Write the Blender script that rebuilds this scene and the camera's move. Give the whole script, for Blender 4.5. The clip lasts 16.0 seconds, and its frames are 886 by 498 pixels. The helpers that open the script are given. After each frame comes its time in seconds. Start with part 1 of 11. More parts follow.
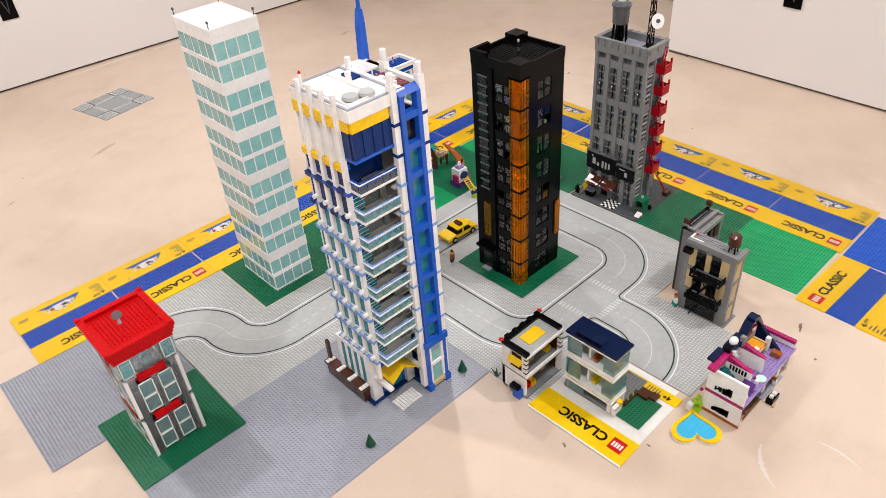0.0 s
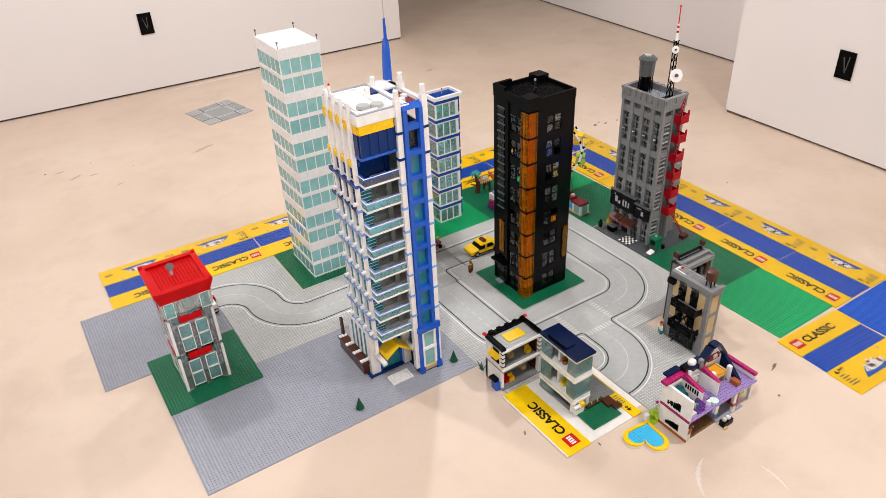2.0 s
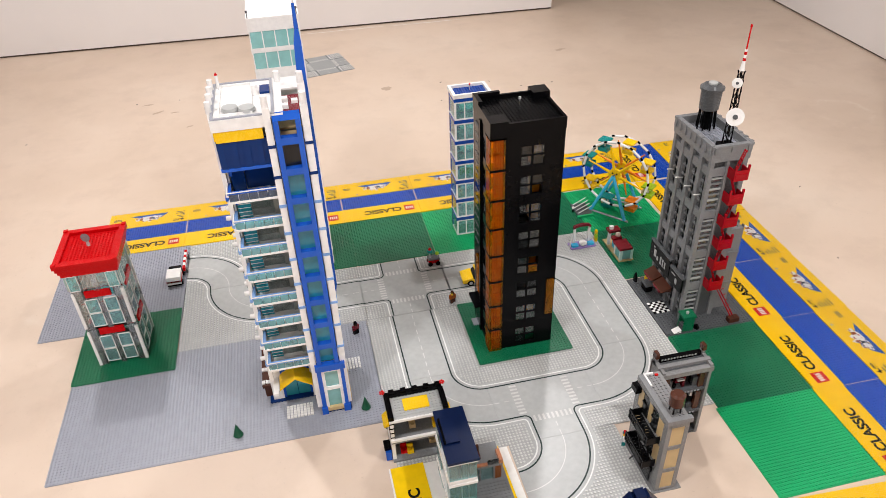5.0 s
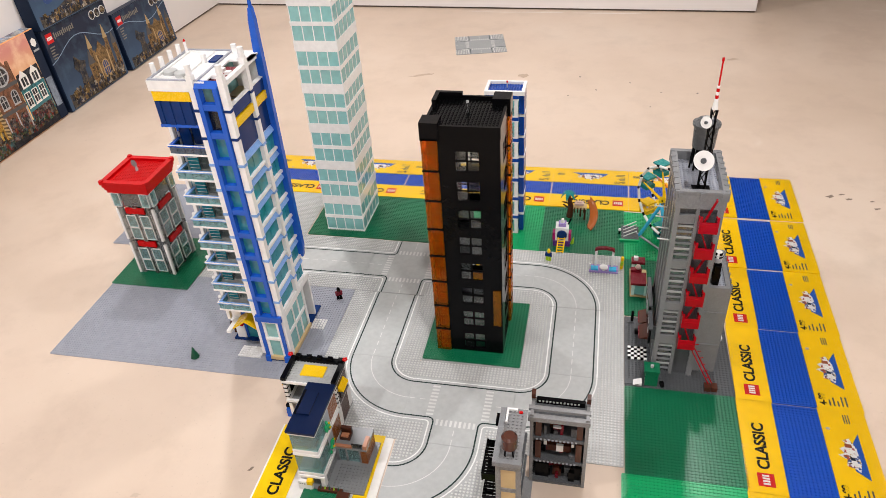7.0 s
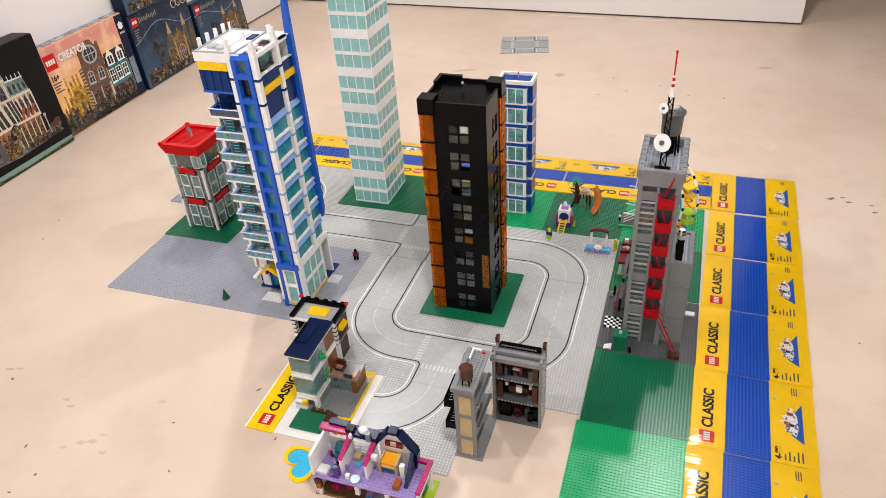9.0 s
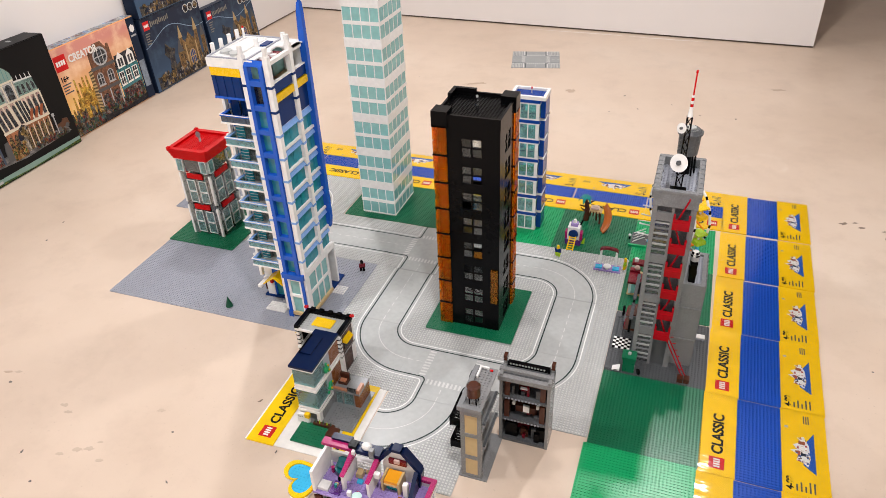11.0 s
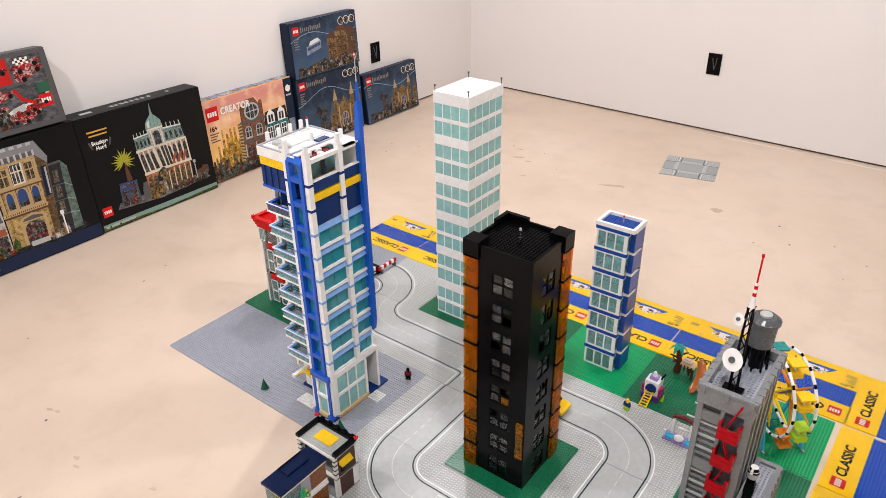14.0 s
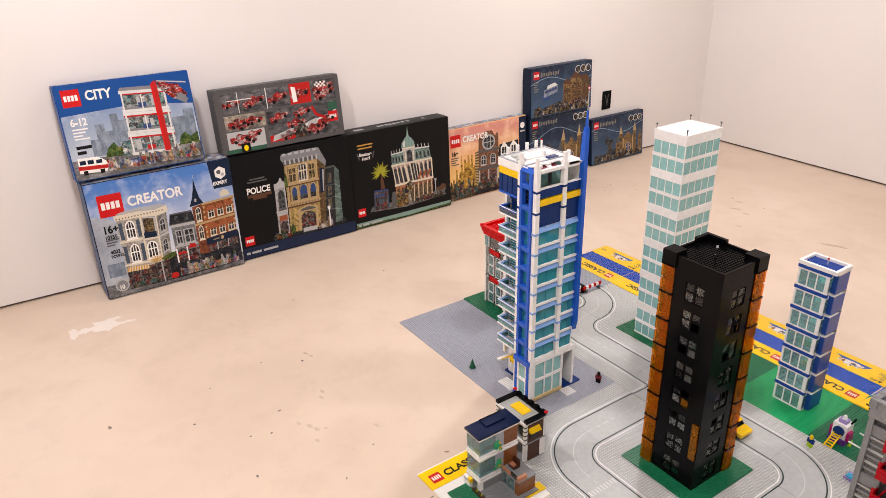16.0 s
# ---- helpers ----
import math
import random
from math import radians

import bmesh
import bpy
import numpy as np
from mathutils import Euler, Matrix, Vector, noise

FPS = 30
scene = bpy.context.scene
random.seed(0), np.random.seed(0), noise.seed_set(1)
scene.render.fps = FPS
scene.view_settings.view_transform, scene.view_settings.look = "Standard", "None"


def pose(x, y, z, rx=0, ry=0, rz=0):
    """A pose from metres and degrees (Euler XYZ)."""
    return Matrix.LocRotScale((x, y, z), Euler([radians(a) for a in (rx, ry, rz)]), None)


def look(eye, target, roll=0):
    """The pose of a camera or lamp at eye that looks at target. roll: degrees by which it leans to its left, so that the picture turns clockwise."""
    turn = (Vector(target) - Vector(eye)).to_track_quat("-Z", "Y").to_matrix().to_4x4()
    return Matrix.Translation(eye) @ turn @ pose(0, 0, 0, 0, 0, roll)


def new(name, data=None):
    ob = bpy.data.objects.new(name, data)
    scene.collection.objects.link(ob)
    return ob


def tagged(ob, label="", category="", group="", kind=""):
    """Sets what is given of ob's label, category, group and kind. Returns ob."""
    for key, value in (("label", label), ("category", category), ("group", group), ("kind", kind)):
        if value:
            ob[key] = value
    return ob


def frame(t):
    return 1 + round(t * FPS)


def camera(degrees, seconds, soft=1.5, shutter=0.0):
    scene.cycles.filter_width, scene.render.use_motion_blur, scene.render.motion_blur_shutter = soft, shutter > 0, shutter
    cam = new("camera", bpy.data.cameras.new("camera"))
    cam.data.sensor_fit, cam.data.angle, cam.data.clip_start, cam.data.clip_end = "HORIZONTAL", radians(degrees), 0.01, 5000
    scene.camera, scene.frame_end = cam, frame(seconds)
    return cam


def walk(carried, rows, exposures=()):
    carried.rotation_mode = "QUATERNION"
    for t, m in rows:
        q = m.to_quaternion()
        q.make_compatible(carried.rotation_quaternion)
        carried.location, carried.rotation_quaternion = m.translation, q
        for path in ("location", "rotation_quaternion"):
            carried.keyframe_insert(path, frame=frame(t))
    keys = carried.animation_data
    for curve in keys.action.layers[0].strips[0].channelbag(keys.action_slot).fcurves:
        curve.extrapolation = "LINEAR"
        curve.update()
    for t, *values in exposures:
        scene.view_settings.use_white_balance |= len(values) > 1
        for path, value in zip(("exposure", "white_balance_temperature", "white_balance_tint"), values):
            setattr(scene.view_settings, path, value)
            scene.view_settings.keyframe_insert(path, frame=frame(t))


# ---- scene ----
cam = camera(63.7, 16.0, soft=0.75)
PATH = [
    (0, (0.151, 0.036, 1.295), (1.205, 1.251, 0.107), -4.7),
    (0.5, (0.199, -0.114, 1.327), (1.167, 1.208, 0.179), -3.7),
    (1, (0.175, -0.269, 1.342), (1.092, 1.121, 0.233), -3.5),
    (1.5, (0.171, -0.333, 1.344), (1.062, 1.094, 0.263), -3.4),
    (2, (0.171, -0.329, 1.336), (1.058, 1.11, 0.267), -2.9),
    (2.5, (0.177, -0.325, 1.336), (1.057, 1.118, 0.266), -2.7),
    (3, (0.216, -0.294, 1.328), (1.075, 1.155, 0.249), -2.7),
    (3.5, (0.338, -0.202, 1.303), (1.146, 1.266, 0.21), -2.4),
    (4, (0.525, -0.224, 1.297), (1.224, 1.28, 0.179), -1.9),
    (4.2, (0.611, -0.24, 1.298), (1.247, 1.283, 0.168), -1.8),
    (6.3, (1.437, -0.25, 1.305), (1.25, 1.373, 0.151), -3.7),
    (6.5, (1.512, -0.232, 1.307), (1.265, 1.382, 0.153), -3.9),
    (7, (1.675, -0.25, 1.31), (1.286, 1.324, 0.139), -4.2),
    (7.5, (1.843, -0.395, 1.33), (1.348, 1.134, 0.139), -4.4),
    (8, (1.893, -0.454, 1.335), (1.337, 1.052, 0.143), -4.6),
    (8.5, (1.91, -0.452, 1.342), (1.335, 1.061, 0.168), -4.6),
    (9, (1.922, -0.437, 1.34), (1.344, 1.096, 0.194), -4.2),
    (9.5, (1.921, -0.429, 1.34), (1.338, 1.119, 0.216), -3.7),
    (10, (1.905, -0.426, 1.336), (1.315, 1.126, 0.221), -3.2),
    (12.3, (1.887, -0.364, 1.324), (1.288, 1.175, 0.196), -1.1),
    (12.5, (1.881, -0.304, 1.314), (1.27, 1.237, 0.195), -0.7),
    (13, (1.844, -0.109, 1.331), (1.155, 1.423, 0.245), -0.3),
    (13.5, (1.922, -0.022, 1.346), (1.062, 1.46, 0.315), -0.5),
    (14, (2.106, -0.021, 1.373), (1.032, 1.359, 0.402), -1.0),
    (14.5, (2.18, -0.105, 1.383), (0.911, 1.147, 0.476), -1.3),
    (15, (2.224, -0.238, 1.381), (0.841, 0.911, 0.505), -1.9),
    (15.5, (2.291, -0.267, 1.389), (0.829, 0.8, 0.538), -1.7),
    (16, (2.336, -0.27, 1.392), (0.824, 0.741, 0.561), -1.4),
]
walk(cam, [(t, look(eye, target, roll)) for t, eye, target, roll in PATH], [(0, 0, 6500, 10), (12.5, 0, 6450, 10), (13.4, 0, 6200, 9), (14.2, 0, 6500, 11), (15, -0.02, 6650, 13), (16, -0.02, 6800, 15)])


# ---- world and lamps ----
world = bpy.data.worlds.new("world")
scene.world = world
world.use_nodes = True
world.node_tree.nodes["Background"].inputs[0].default_value = (1.0, 0.97, 0.95, 1)
world.node_tree.nodes["Background"].inputs[1].default_value = 0.02
CEIL = 2.42
# x, y, strength; the last two are unseen fill lamps added to lighten the south
LAMPS = [(0.17, 2.48, 1.10), (2.08, 2.48, 0.95), (0.14, 0.05, 0.98), (1.95, 0.05, 0.95), (0.12, -2.3, 0.52), (2.10, -2.3, 0.46)]
LAMP_WATTS = 28.4
LAMP_TINT = (1.022, 0.99, 0.995)


# ---- materials ----
def material(name):
    m = bpy.data.materials.new(name)
    m.use_nodes = True
    nt = m.node_tree
    return m, nt, nt.nodes["Principled BSDF"]


def noise_node(nt, scale, detail=3.0, rough=0.55):
    co = nt.nodes.new("ShaderNodeTexCoord")
    n = nt.nodes.new("ShaderNodeTexNoise")
    n.inputs["Scale"].default_value, n.inputs["Detail"].default_value, n.inputs["Roughness"].default_value = scale, detail, rough
    nt.links.new(co.outputs["Object"], n.inputs["Vector"])
    return n


def ramp(nt, source, stops):
    r = nt.nodes.new("ShaderNodeValToRGB")
    while len(r.color_ramp.elements) < len(stops):
        r.color_ramp.elements.new(0.5)
    for e, (pos, col) in zip(r.color_ramp.elements, stops):
        e.position, e.color = pos, (*col, 1)
    nt.links.new(source, r.inputs["Fac"])
    return r


def shade(c, k):
    return tuple(min(1.0, v * k) for v in c)


def plastic(name, rgb, rough=0.22, vary=0.06, bump=0.04, spec=0.38):
    """Moulded toy-brick plastic: glossy, with slight mottling, handling marks and a faint random shade per brick."""
    m, nt, b = material(name)
    b.inputs["Specular IOR Level"].default_value = spec
    n = noise_node(nt, 60.0, 4.0)
    r = ramp(nt, n.outputs["Fac"], [(0.3, shade(rgb, 1 - vary)), (0.7, shade(rgb, 1 + vary))])
    info = nt.nodes.new("ShaderNodeObjectInfo")
    hsv = nt.nodes.new("ShaderNodeHueSaturation")
    mp = nt.nodes.new("ShaderNodeMapRange")
    mp.inputs["To Min"].default_value, mp.inputs["To Max"].default_value = 0.96, 1.04
    nt.links.new(info.outputs["Random"], mp.inputs["Value"])
    nt.links.new(mp.outputs["Result"], hsv.inputs["Value"])
    nt.links.new(r.outputs["Color"], hsv.inputs["Color"])
    nt.links.new(hsv.outputs["Color"], b.inputs["Base Color"])
    n2 = noise_node(nt, 350.0, 2.0)
    r2 = nt.nodes.new("ShaderNodeMapRange")
    r2.inputs["To Min"].default_value, r2.inputs["To Max"].default_value = rough * 0.75, rough * 1.4
    nt.links.new(n2.outputs["Fac"], r2.inputs["Value"])
    nt.links.new(r2.outputs["Result"], b.inputs["Roughness"])
    bp_ = nt.nodes.new("ShaderNodeBump")
    bp_.inputs["Strength"].default_value, bp_.inputs["Distance"].default_value = bump, 0.001
    nt.links.new(n.outputs["Fac"], bp_.inputs["Height"])
    nt.links.new(bp_.outputs["Normal"], b.inputs["Normal"])
    return m


def clear(name, tint, gloss=0.12, rough=0.06, body=0.22, ior=1.5):
    """Clear or tinted transparent plastic."""
    m, nt, b = material(name)
    nt.nodes.remove(b)
    out = nt.nodes["Material Output"]
    n = noise_node(nt, 45.0, 2.0)
    r = ramp(nt, n.outputs["Fac"], [(0.35, shade(tint, 0.9)), (0.65, shade(tint, 1.06))])
    tr = nt.nodes.new("ShaderNodeBsdfTransparent")
    nt.links.new(r.outputs["Color"], tr.inputs["Color"])
    df = nt.nodes.new("ShaderNodeBsdfDiffuse")
    nt.links.new(r.outputs["Color"], df.inputs["Color"])
    mix0 = nt.nodes.new("ShaderNodeMixShader")
    mix0.inputs[0].default_value = body
    nt.links.new(tr.outputs[0], mix0.inputs[1])
    nt.links.new(df.outputs[0], mix0.inputs[2])
    gl = nt.nodes.new("ShaderNodeBsdfGlossy")
    gl.inputs["Roughness"].default_value = rough
    lw = nt.nodes.new("ShaderNodeFresnel")
    lw.inputs["IOR"].default_value = ior
    ad = nt.nodes.new("ShaderNodeMath")
    ad.operation = "ADD"
    ad.use_clamp = True
    ad.inputs[1].default_value = gloss * 0.3
    nt.links.new(lw.outputs[0], ad.inputs[0])
    mix = nt.nodes.new("ShaderNodeMixShader")
    nt.links.new(ad.outputs[0], mix.inputs[0])
    nt.links.new(mix0.outputs[0], mix.inputs[1])
    nt.links.new(gl.outputs[0], mix.inputs[2])
    nt.links.new(mix.outputs[0], out.inputs["Surface"])
    return m


WHITE = plastic("white_plastic", (0.81, 0.80, 0.78))
WORNG = plastic("worn_road_grey_plastic", (0.285, 0.300, 0.300), 0.36)
LGREY = plastic("road_grey_plastic", (0.405, 0.415, 0.405), 0.30)
BGREY = plastic("stone_grey_plastic", (0.325, 0.340, 0.385), 0.3)
MGREY = plastic("tower_grey_plastic", (0.205, 0.21, 0.215), 0.25)
SGREY = plastic("house_grey_plastic", (0.215, 0.215, 0.215), 0.25)
DGREY = plastic("dark_grey_plastic", (0.085, 0.09, 0.095), 0.25)
BLACK = plastic("black_plastic", (0.0028, 0.0028, 0.0032), 0.16, spec=0.09)
GREEN = plastic("green_plastic", (0.003, 0.135, 0.058), 0.27, spec=0.55)
LGREEN = plastic("bright_green_plastic", (0.004, 0.340, 0.118), 0.27, spec=0.48)
TREE = plastic("tree_green_plastic", (0.004, 0.075, 0.035), 0.3)
BLUE = plastic("blue_plastic", (0.012, 0.095, 0.50), 0.2)
NAVY = plastic("navy_plastic", (0.004, 0.028, 0.135), 0.2, spec=0.2)
SKYB = plastic("medium_blue_plastic", (0.20, 0.37, 0.70), 0.25)
YELLOW = plastic("yellow_plastic", (0.83, 0.52, 0.005), 0.25)
RED = plastic("red_plastic", (0.52, 0.002, 0.004), 0.25, spec=0.14)
ERED = plastic("deep_red_plastic", (0.37, 0.003, 0.010), 0.22, spec=0.2)
DRED = plastic("dark_red_plastic", (0.16, 0.006, 0.015), 0.25)
BROWN = plastic("brown_plastic", (0.070, 0.022, 0.012), 0.22)
WOODP = plastic("dark_tan_plastic", (0.15, 0.085, 0.035), 0.25)
RBROWN = plastic("orange_brown_plastic", (0.33, 0.085, 0.012), 0.22)
STONEP = plastic("sand_grey_plastic", (0.36, 0.35, 0.31), 0.3)
TAN = plastic("tan_plastic", (0.55, 0.40, 0.20), 0.3)
ORANGE = plastic("orange_plastic", (0.80, 0.22, 0.01), 0.25)
MAGENTA = plastic("magenta_plastic", (0.36, 0.010, 0.11), 0.25)
LAVEND = plastic("lavender_plastic", (0.33, 0.24, 0.52), 0.25)
PURPLE = plastic("purple_plastic", (0.10, 0.03, 0.20), 0.25)
AQUA = plastic("light_aqua_plastic", (0.55, 0.76, 0.72), 0.25)
DBROWN = plastic("dark_brown_plastic", (0.030, 0.016, 0.010), 0.3)
DTEAL = plastic("dark_teal_plastic", (0.006, 0.10, 0.115), 0.2)
AMBERP = plastic("amber_orange_plastic", (0.78, 0.33, 0.012), 0.3)
TEALP = plastic("teal_plastic", (0.01, 0.23, 0.22), 0.25)
AZURE = plastic("azure_plastic", (0.05, 0.45, 0.72), 0.15)
COBALT = plastic("cobalt_plastic", (0.008, 0.055, 0.30), 0.22)
INK = plastic("ink_blue_plastic", (0.003, 0.010, 0.045), 0.22, spec=0.2)
CORAL = plastic("dusty_coral_plastic", (0.46, 0.19, 0.10), 0.25)
CHESTNUT = plastic("chestnut_plastic", (0.23, 0.075, 0.020), 0.25)
LIME = plastic("lime_plastic", (0.36, 0.56, 0.02), 0.25)
SKIN = plastic("minifigure_yellow_plastic", (0.82, 0.50, 0.02), 0.25)
CLEAR = clear("clear_plastic", (0.88, 0.91, 0.91), 0.02, body=0.04, ior=1.33)
GLASS = clear("light_blue_glass", (0.44, 0.92, 0.91), 0.2, body=0.52)
TEAL = clear("teal_glass", (0.05, 0.50, 0.64), 0.1, body=0.50)
SMOKE = clear("smoked_glass", (0.30, 0.33, 0.34), 0.0, body=0.03)
HOUSEG = clear("pale_aqua_glass", (0.55, 0.97, 0.98), 0.16, body=0.22)
# grey tint and body stand for the room's reflection in the grey tower's panes
REFLG = clear("grey_reflection_glass", (0.50, 0.52, 0.53), 0.1, body=0.25)
FROST = clear("milky_clear_plastic", (0.92, 0.95, 0.95), 0.2, body=0.09)
AMBER = clear("amber_glass", (0.95, 0.46, 0.010), 0.04, body=0.10, ior=1.3)
AMBERW = plastic("amber_plastic", (0.50, 0.205, 0.006), 0.3, spec=0.1)
BALCG = clear("blue_balcony_glass", (0.30, 0.80, 0.88), 0.3, body=0.30)
DBLUEG = clear("dark_blue_glass", (0.03, 0.16, 0.36), 0.3)


def card(name, rgb, rough=0.45):
    """Printed card with a satin varnish."""
    return plastic(name, rgb, rough, 0.05, 0.02, 0.16)


C_YEL = card("printed_yellow_card", (0.86, 0.56, 0.004), 0.35)
C_WHITE = card("printed_white_card", (0.78, 0.76, 0.72))
C_BLACK = card("printed_black_card", (0.0045, 0.0045, 0.005), 0.4)
C_RED = card("printed_red_card", (0.55, 0.012, 0.012), 0.35)
C_BLUE = card("printed_blue_card", (0.02, 0.10, 0.42))
C_NIGHT = card("printed_night_card", (0.008, 0.017, 0.040), 0.35)
C_GREYD = card("printed_grey_card", (0.09, 0.09, 0.09))
C_GREYL = card("printed_light_grey_card", (0.40, 0.40, 0.40))
C_TAN = card("printed_tan_card", (0.42, 0.30, 0.15))
C_GOLD = card("printed_gold_card", (0.55, 0.30, 0.06))
C_BRICK = card("printed_brick_card", (0.30, 0.085, 0.035))
C_SAGE = card("printed_sage_card", (0.20, 0.30, 0.26))
C_PINK = card("printed_pale_pink_card", (0.55, 0.40, 0.35))
C_SUN = card("printed_sunset_card", (0.80, 0.42, 0.16))
C_GRN = card("printed_green_card", (0.03, 0.10, 0.06))
C_PALM = card("printed_palm_card", (0.34, 0.33, 0.03))


def film_material():
    """Loose clear wrapping film: see-through, with wrinkles that catch the lamps."""
    m, nt, b = material("clear_film")
    nt.nodes.remove(b)
    out = nt.nodes["Material Output"]
    co = nt.nodes.new("ShaderNodeTexCoord")
    mpg = nt.nodes.new("ShaderNodeMapping")
    mpg.inputs["Rotation"].default_value = (0, 0, 0.9)
    mpg.inputs["Scale"].default_value = (7, 26, 1)
    nt.links.new(co.outputs["Object"], mpg.inputs["Vector"])
    n = nt.nodes.new("ShaderNodeTexNoise")
    n.inputs["Scale"].default_value, n.inputs["Detail"].default_value = 1.3, 3.0
    nt.links.new(mpg.outputs[0], n.inputs["Vector"])
    bmp = nt.nodes.new("ShaderNodeBump")
    bmp.inputs["Strength"].default_value, bmp.inputs["Distance"].default_value = 0.35, 0.004
    nt.links.new(n.outputs["Fac"], bmp.inputs["Height"])
    tr = nt.nodes.new("ShaderNodeBsdfTransparent")
    gl = nt.nodes.new("ShaderNodeBsdfGlossy")
    gl.inputs["Roughness"].default_value = 0.10
    nt.links.new(bmp.outputs[0], gl.inputs["Normal"])
    fr = nt.nodes.new("ShaderNodeFresnel")
    fr.inputs["IOR"].default_value = 1.45
    mix = nt.nodes.new("ShaderNodeMixShader")
    nt.links.new(fr.outputs[0], mix.inputs[0])
    nt.links.new(tr.outputs[0], mix.inputs[1])
    nt.links.new(gl.outputs[0], mix.inputs[2])
    nt.links.new(mix.outputs[0], out.inputs["Surface"])
    return m


FILM = film_material()


def floor_material():
    """Sealed bare concrete: warm beige, cloudy, with trowel marks, specks and a soft sheen."""
    m, nt, b = material("concrete_floor")
    big = noise_node(nt, 0.9, 5.0, 0.6)
    mid = noise_node(nt, 5.5, 6.0, 0.65)
    fine = noise_node(nt, 120.0, 4.0, 0.6)
    r1 = ramp(nt, big.outputs["Fac"], [(0.30, (0.545, 0.425, 0.325)), (0.55, (0.63, 0.505, 0.40)), (0.78, (0.66, 0.555, 0.455))])
    r2 = ramp(nt, mid.outputs["Fac"], [(0.25, (0.80, 0.78, 0.76)), (0.5, (1, 1, 1)), (0.8, (1.0, 1.0, 1.0))])
    mul = nt.nodes.new("ShaderNodeMix")
    mul.data_type, mul.blend_type = "RGBA", "MULTIPLY"
    mul.inputs[0].default_value = 0.55
    nt.links.new(r1.outputs[0], mul.inputs[6])
    nt.links.new(r2.outputs[0], mul.inputs[7])
    r3 = ramp(nt, fine.outputs["Fac"], [(0.27, (0.55, 0.52, 0.5)), (0.36, (1, 1, 1))])
    mul2 = nt.nodes.new("ShaderNodeMix")
    mul2.data_type, mul2.blend_type = "RGBA", "MULTIPLY"
    mul2.inputs[0].default_value = 0.35
    nt.links.new(mul.outputs[2], mul2.inputs[6])
    nt.links.new(r3.outputs[0], mul2.inputs[7])
    # pale dried ring marks and wiped streaks
    co = nt.nodes.new("ShaderNodeTexCoord")
    vor = nt.nodes.new("ShaderNodeTexVoronoi")
    vor.inputs["Scale"].default_value = 1.35
    warp = noise_node(nt, 3.0, 4.0, 0.6)
    wv = nt.nodes.new("ShaderNodeVectorMath")
    wv.operation = "MULTIPLY_ADD"
    wv.inputs[1].default_value = (0.22, 0.22, 0.0)
    nt.links.new(warp.outputs["Color"], wv.inputs[0])
    nt.links.new(co.outputs["Object"], wv.inputs[2])
    nt.links.new(wv.outputs[0], vor.inputs["Vector"])
    rg = ramp(nt, vor.outputs["Distance"], [(0.14, (0, 0, 0)), (0.165, (0.30, 0.30, 0.30)), (0.185, (0, 0, 0)), (0.30, (0.0, 0.0, 0.0)), (0.40, (0.12, 0.12, 0.12)), (0.52, (0, 0, 0))])
    patch = ramp(nt, mid.outputs["Fac"], [(0.46, (0, 0, 0)), (0.60, (1, 1, 1))])
    gate = nt.nodes.new("ShaderNodeMix")
    gate.data_type, gate.blend_type = "RGBA", "MULTIPLY"
    gate.inputs[0].default_value = 1.0
    nt.links.new(rg.outputs[0], gate.inputs[6])
    nt.links.new(patch.outputs[0], gate.inputs[7])
    pale = nt.nodes.new("ShaderNodeMix")
    pale.data_type = "RGBA"
    pale.inputs[7].default_value = (0.74, 0.66, 0.57, 1)
    nt.links.new(gate.outputs[2], pale.inputs[0])
    nt.links.new(mul2.outputs[2], pale.inputs[6])
    nt.links.new(pale.outputs[2], b.inputs["Base Color"])
    rr = nt.nodes.new("ShaderNodeMapRange")
    rr.inputs["To Min"].default_value, rr.inputs["To Max"].default_value = 0.34, 0.62
    nt.links.new(mid.outputs["Fac"], rr.inputs["Value"])
    nt.links.new(rr.outputs[0], b.inputs["Roughness"])
    bmp = nt.nodes.new("ShaderNodeBump")
    bmp.inputs["Strength"].default_value, bmp.inputs["Distance"].default_value = 0.12, 0.004
    nt.links.new(mid.outputs["Fac"], bmp.inputs["Height"])
    nt.links.new(bmp.outputs[0], b.inputs["Normal"])
    return m


def wall_material(name, rgb):
    """Primed plasterboard, faintly rolled and patchy."""
    m, nt, b = material(name)
    big = noise_node(nt, 1.6, 4.0)
    fine = noise_node(nt, 260.0, 3.0)
    r1 = ramp(nt, big.outputs["Fac"], [(0.3, shade(rgb, 0.965)), (0.7, rgb)])
    nt.links.new(r1.outputs[0], b.inputs["Base Color"])
    b.inputs["Roughness"].default_value = 0.6
    bmp = nt.nodes.new("ShaderNodeBump")
    bmp.inputs["Strength"].default_value, bmp.inputs["Distance"].default_value = 0.10, 0.001
    nt.links.new(fine.outputs["Fac"], bmp.inputs["Height"])
    nt.links.new(bmp.outputs[0], b.inputs["Normal"])
    return m


FLOOR_M = floor_material()
WALL_M = wall_material("primed_wall", (0.76, 0.725, 0.705))
# unseen ceiling: dark grey chosen to weaken its bounce and deepen the shadows
CEIL_M = wall_material("low_bounce_ceiling", (0.30, 0.29, 0.28))
GAP_M = wall_material("dark_gap", (0.09, 0.06, 0.045))
PLASTER_M = wall_material("white_plaster", (0.73, 0.655, 0.59))
STAIN_M = wall_material("brown_floor_stain", (0.46, 0.35, 0.26))
RING_M = wall_material("pale_dried_water", (0.66, 0.585, 0.51))
DAMP_M = wall_material("faint_floor_stain", (0.50, 0.395, 0.305))
MUD_M = wall_material("brown_dirt", (0.20, 0.15, 0.11))
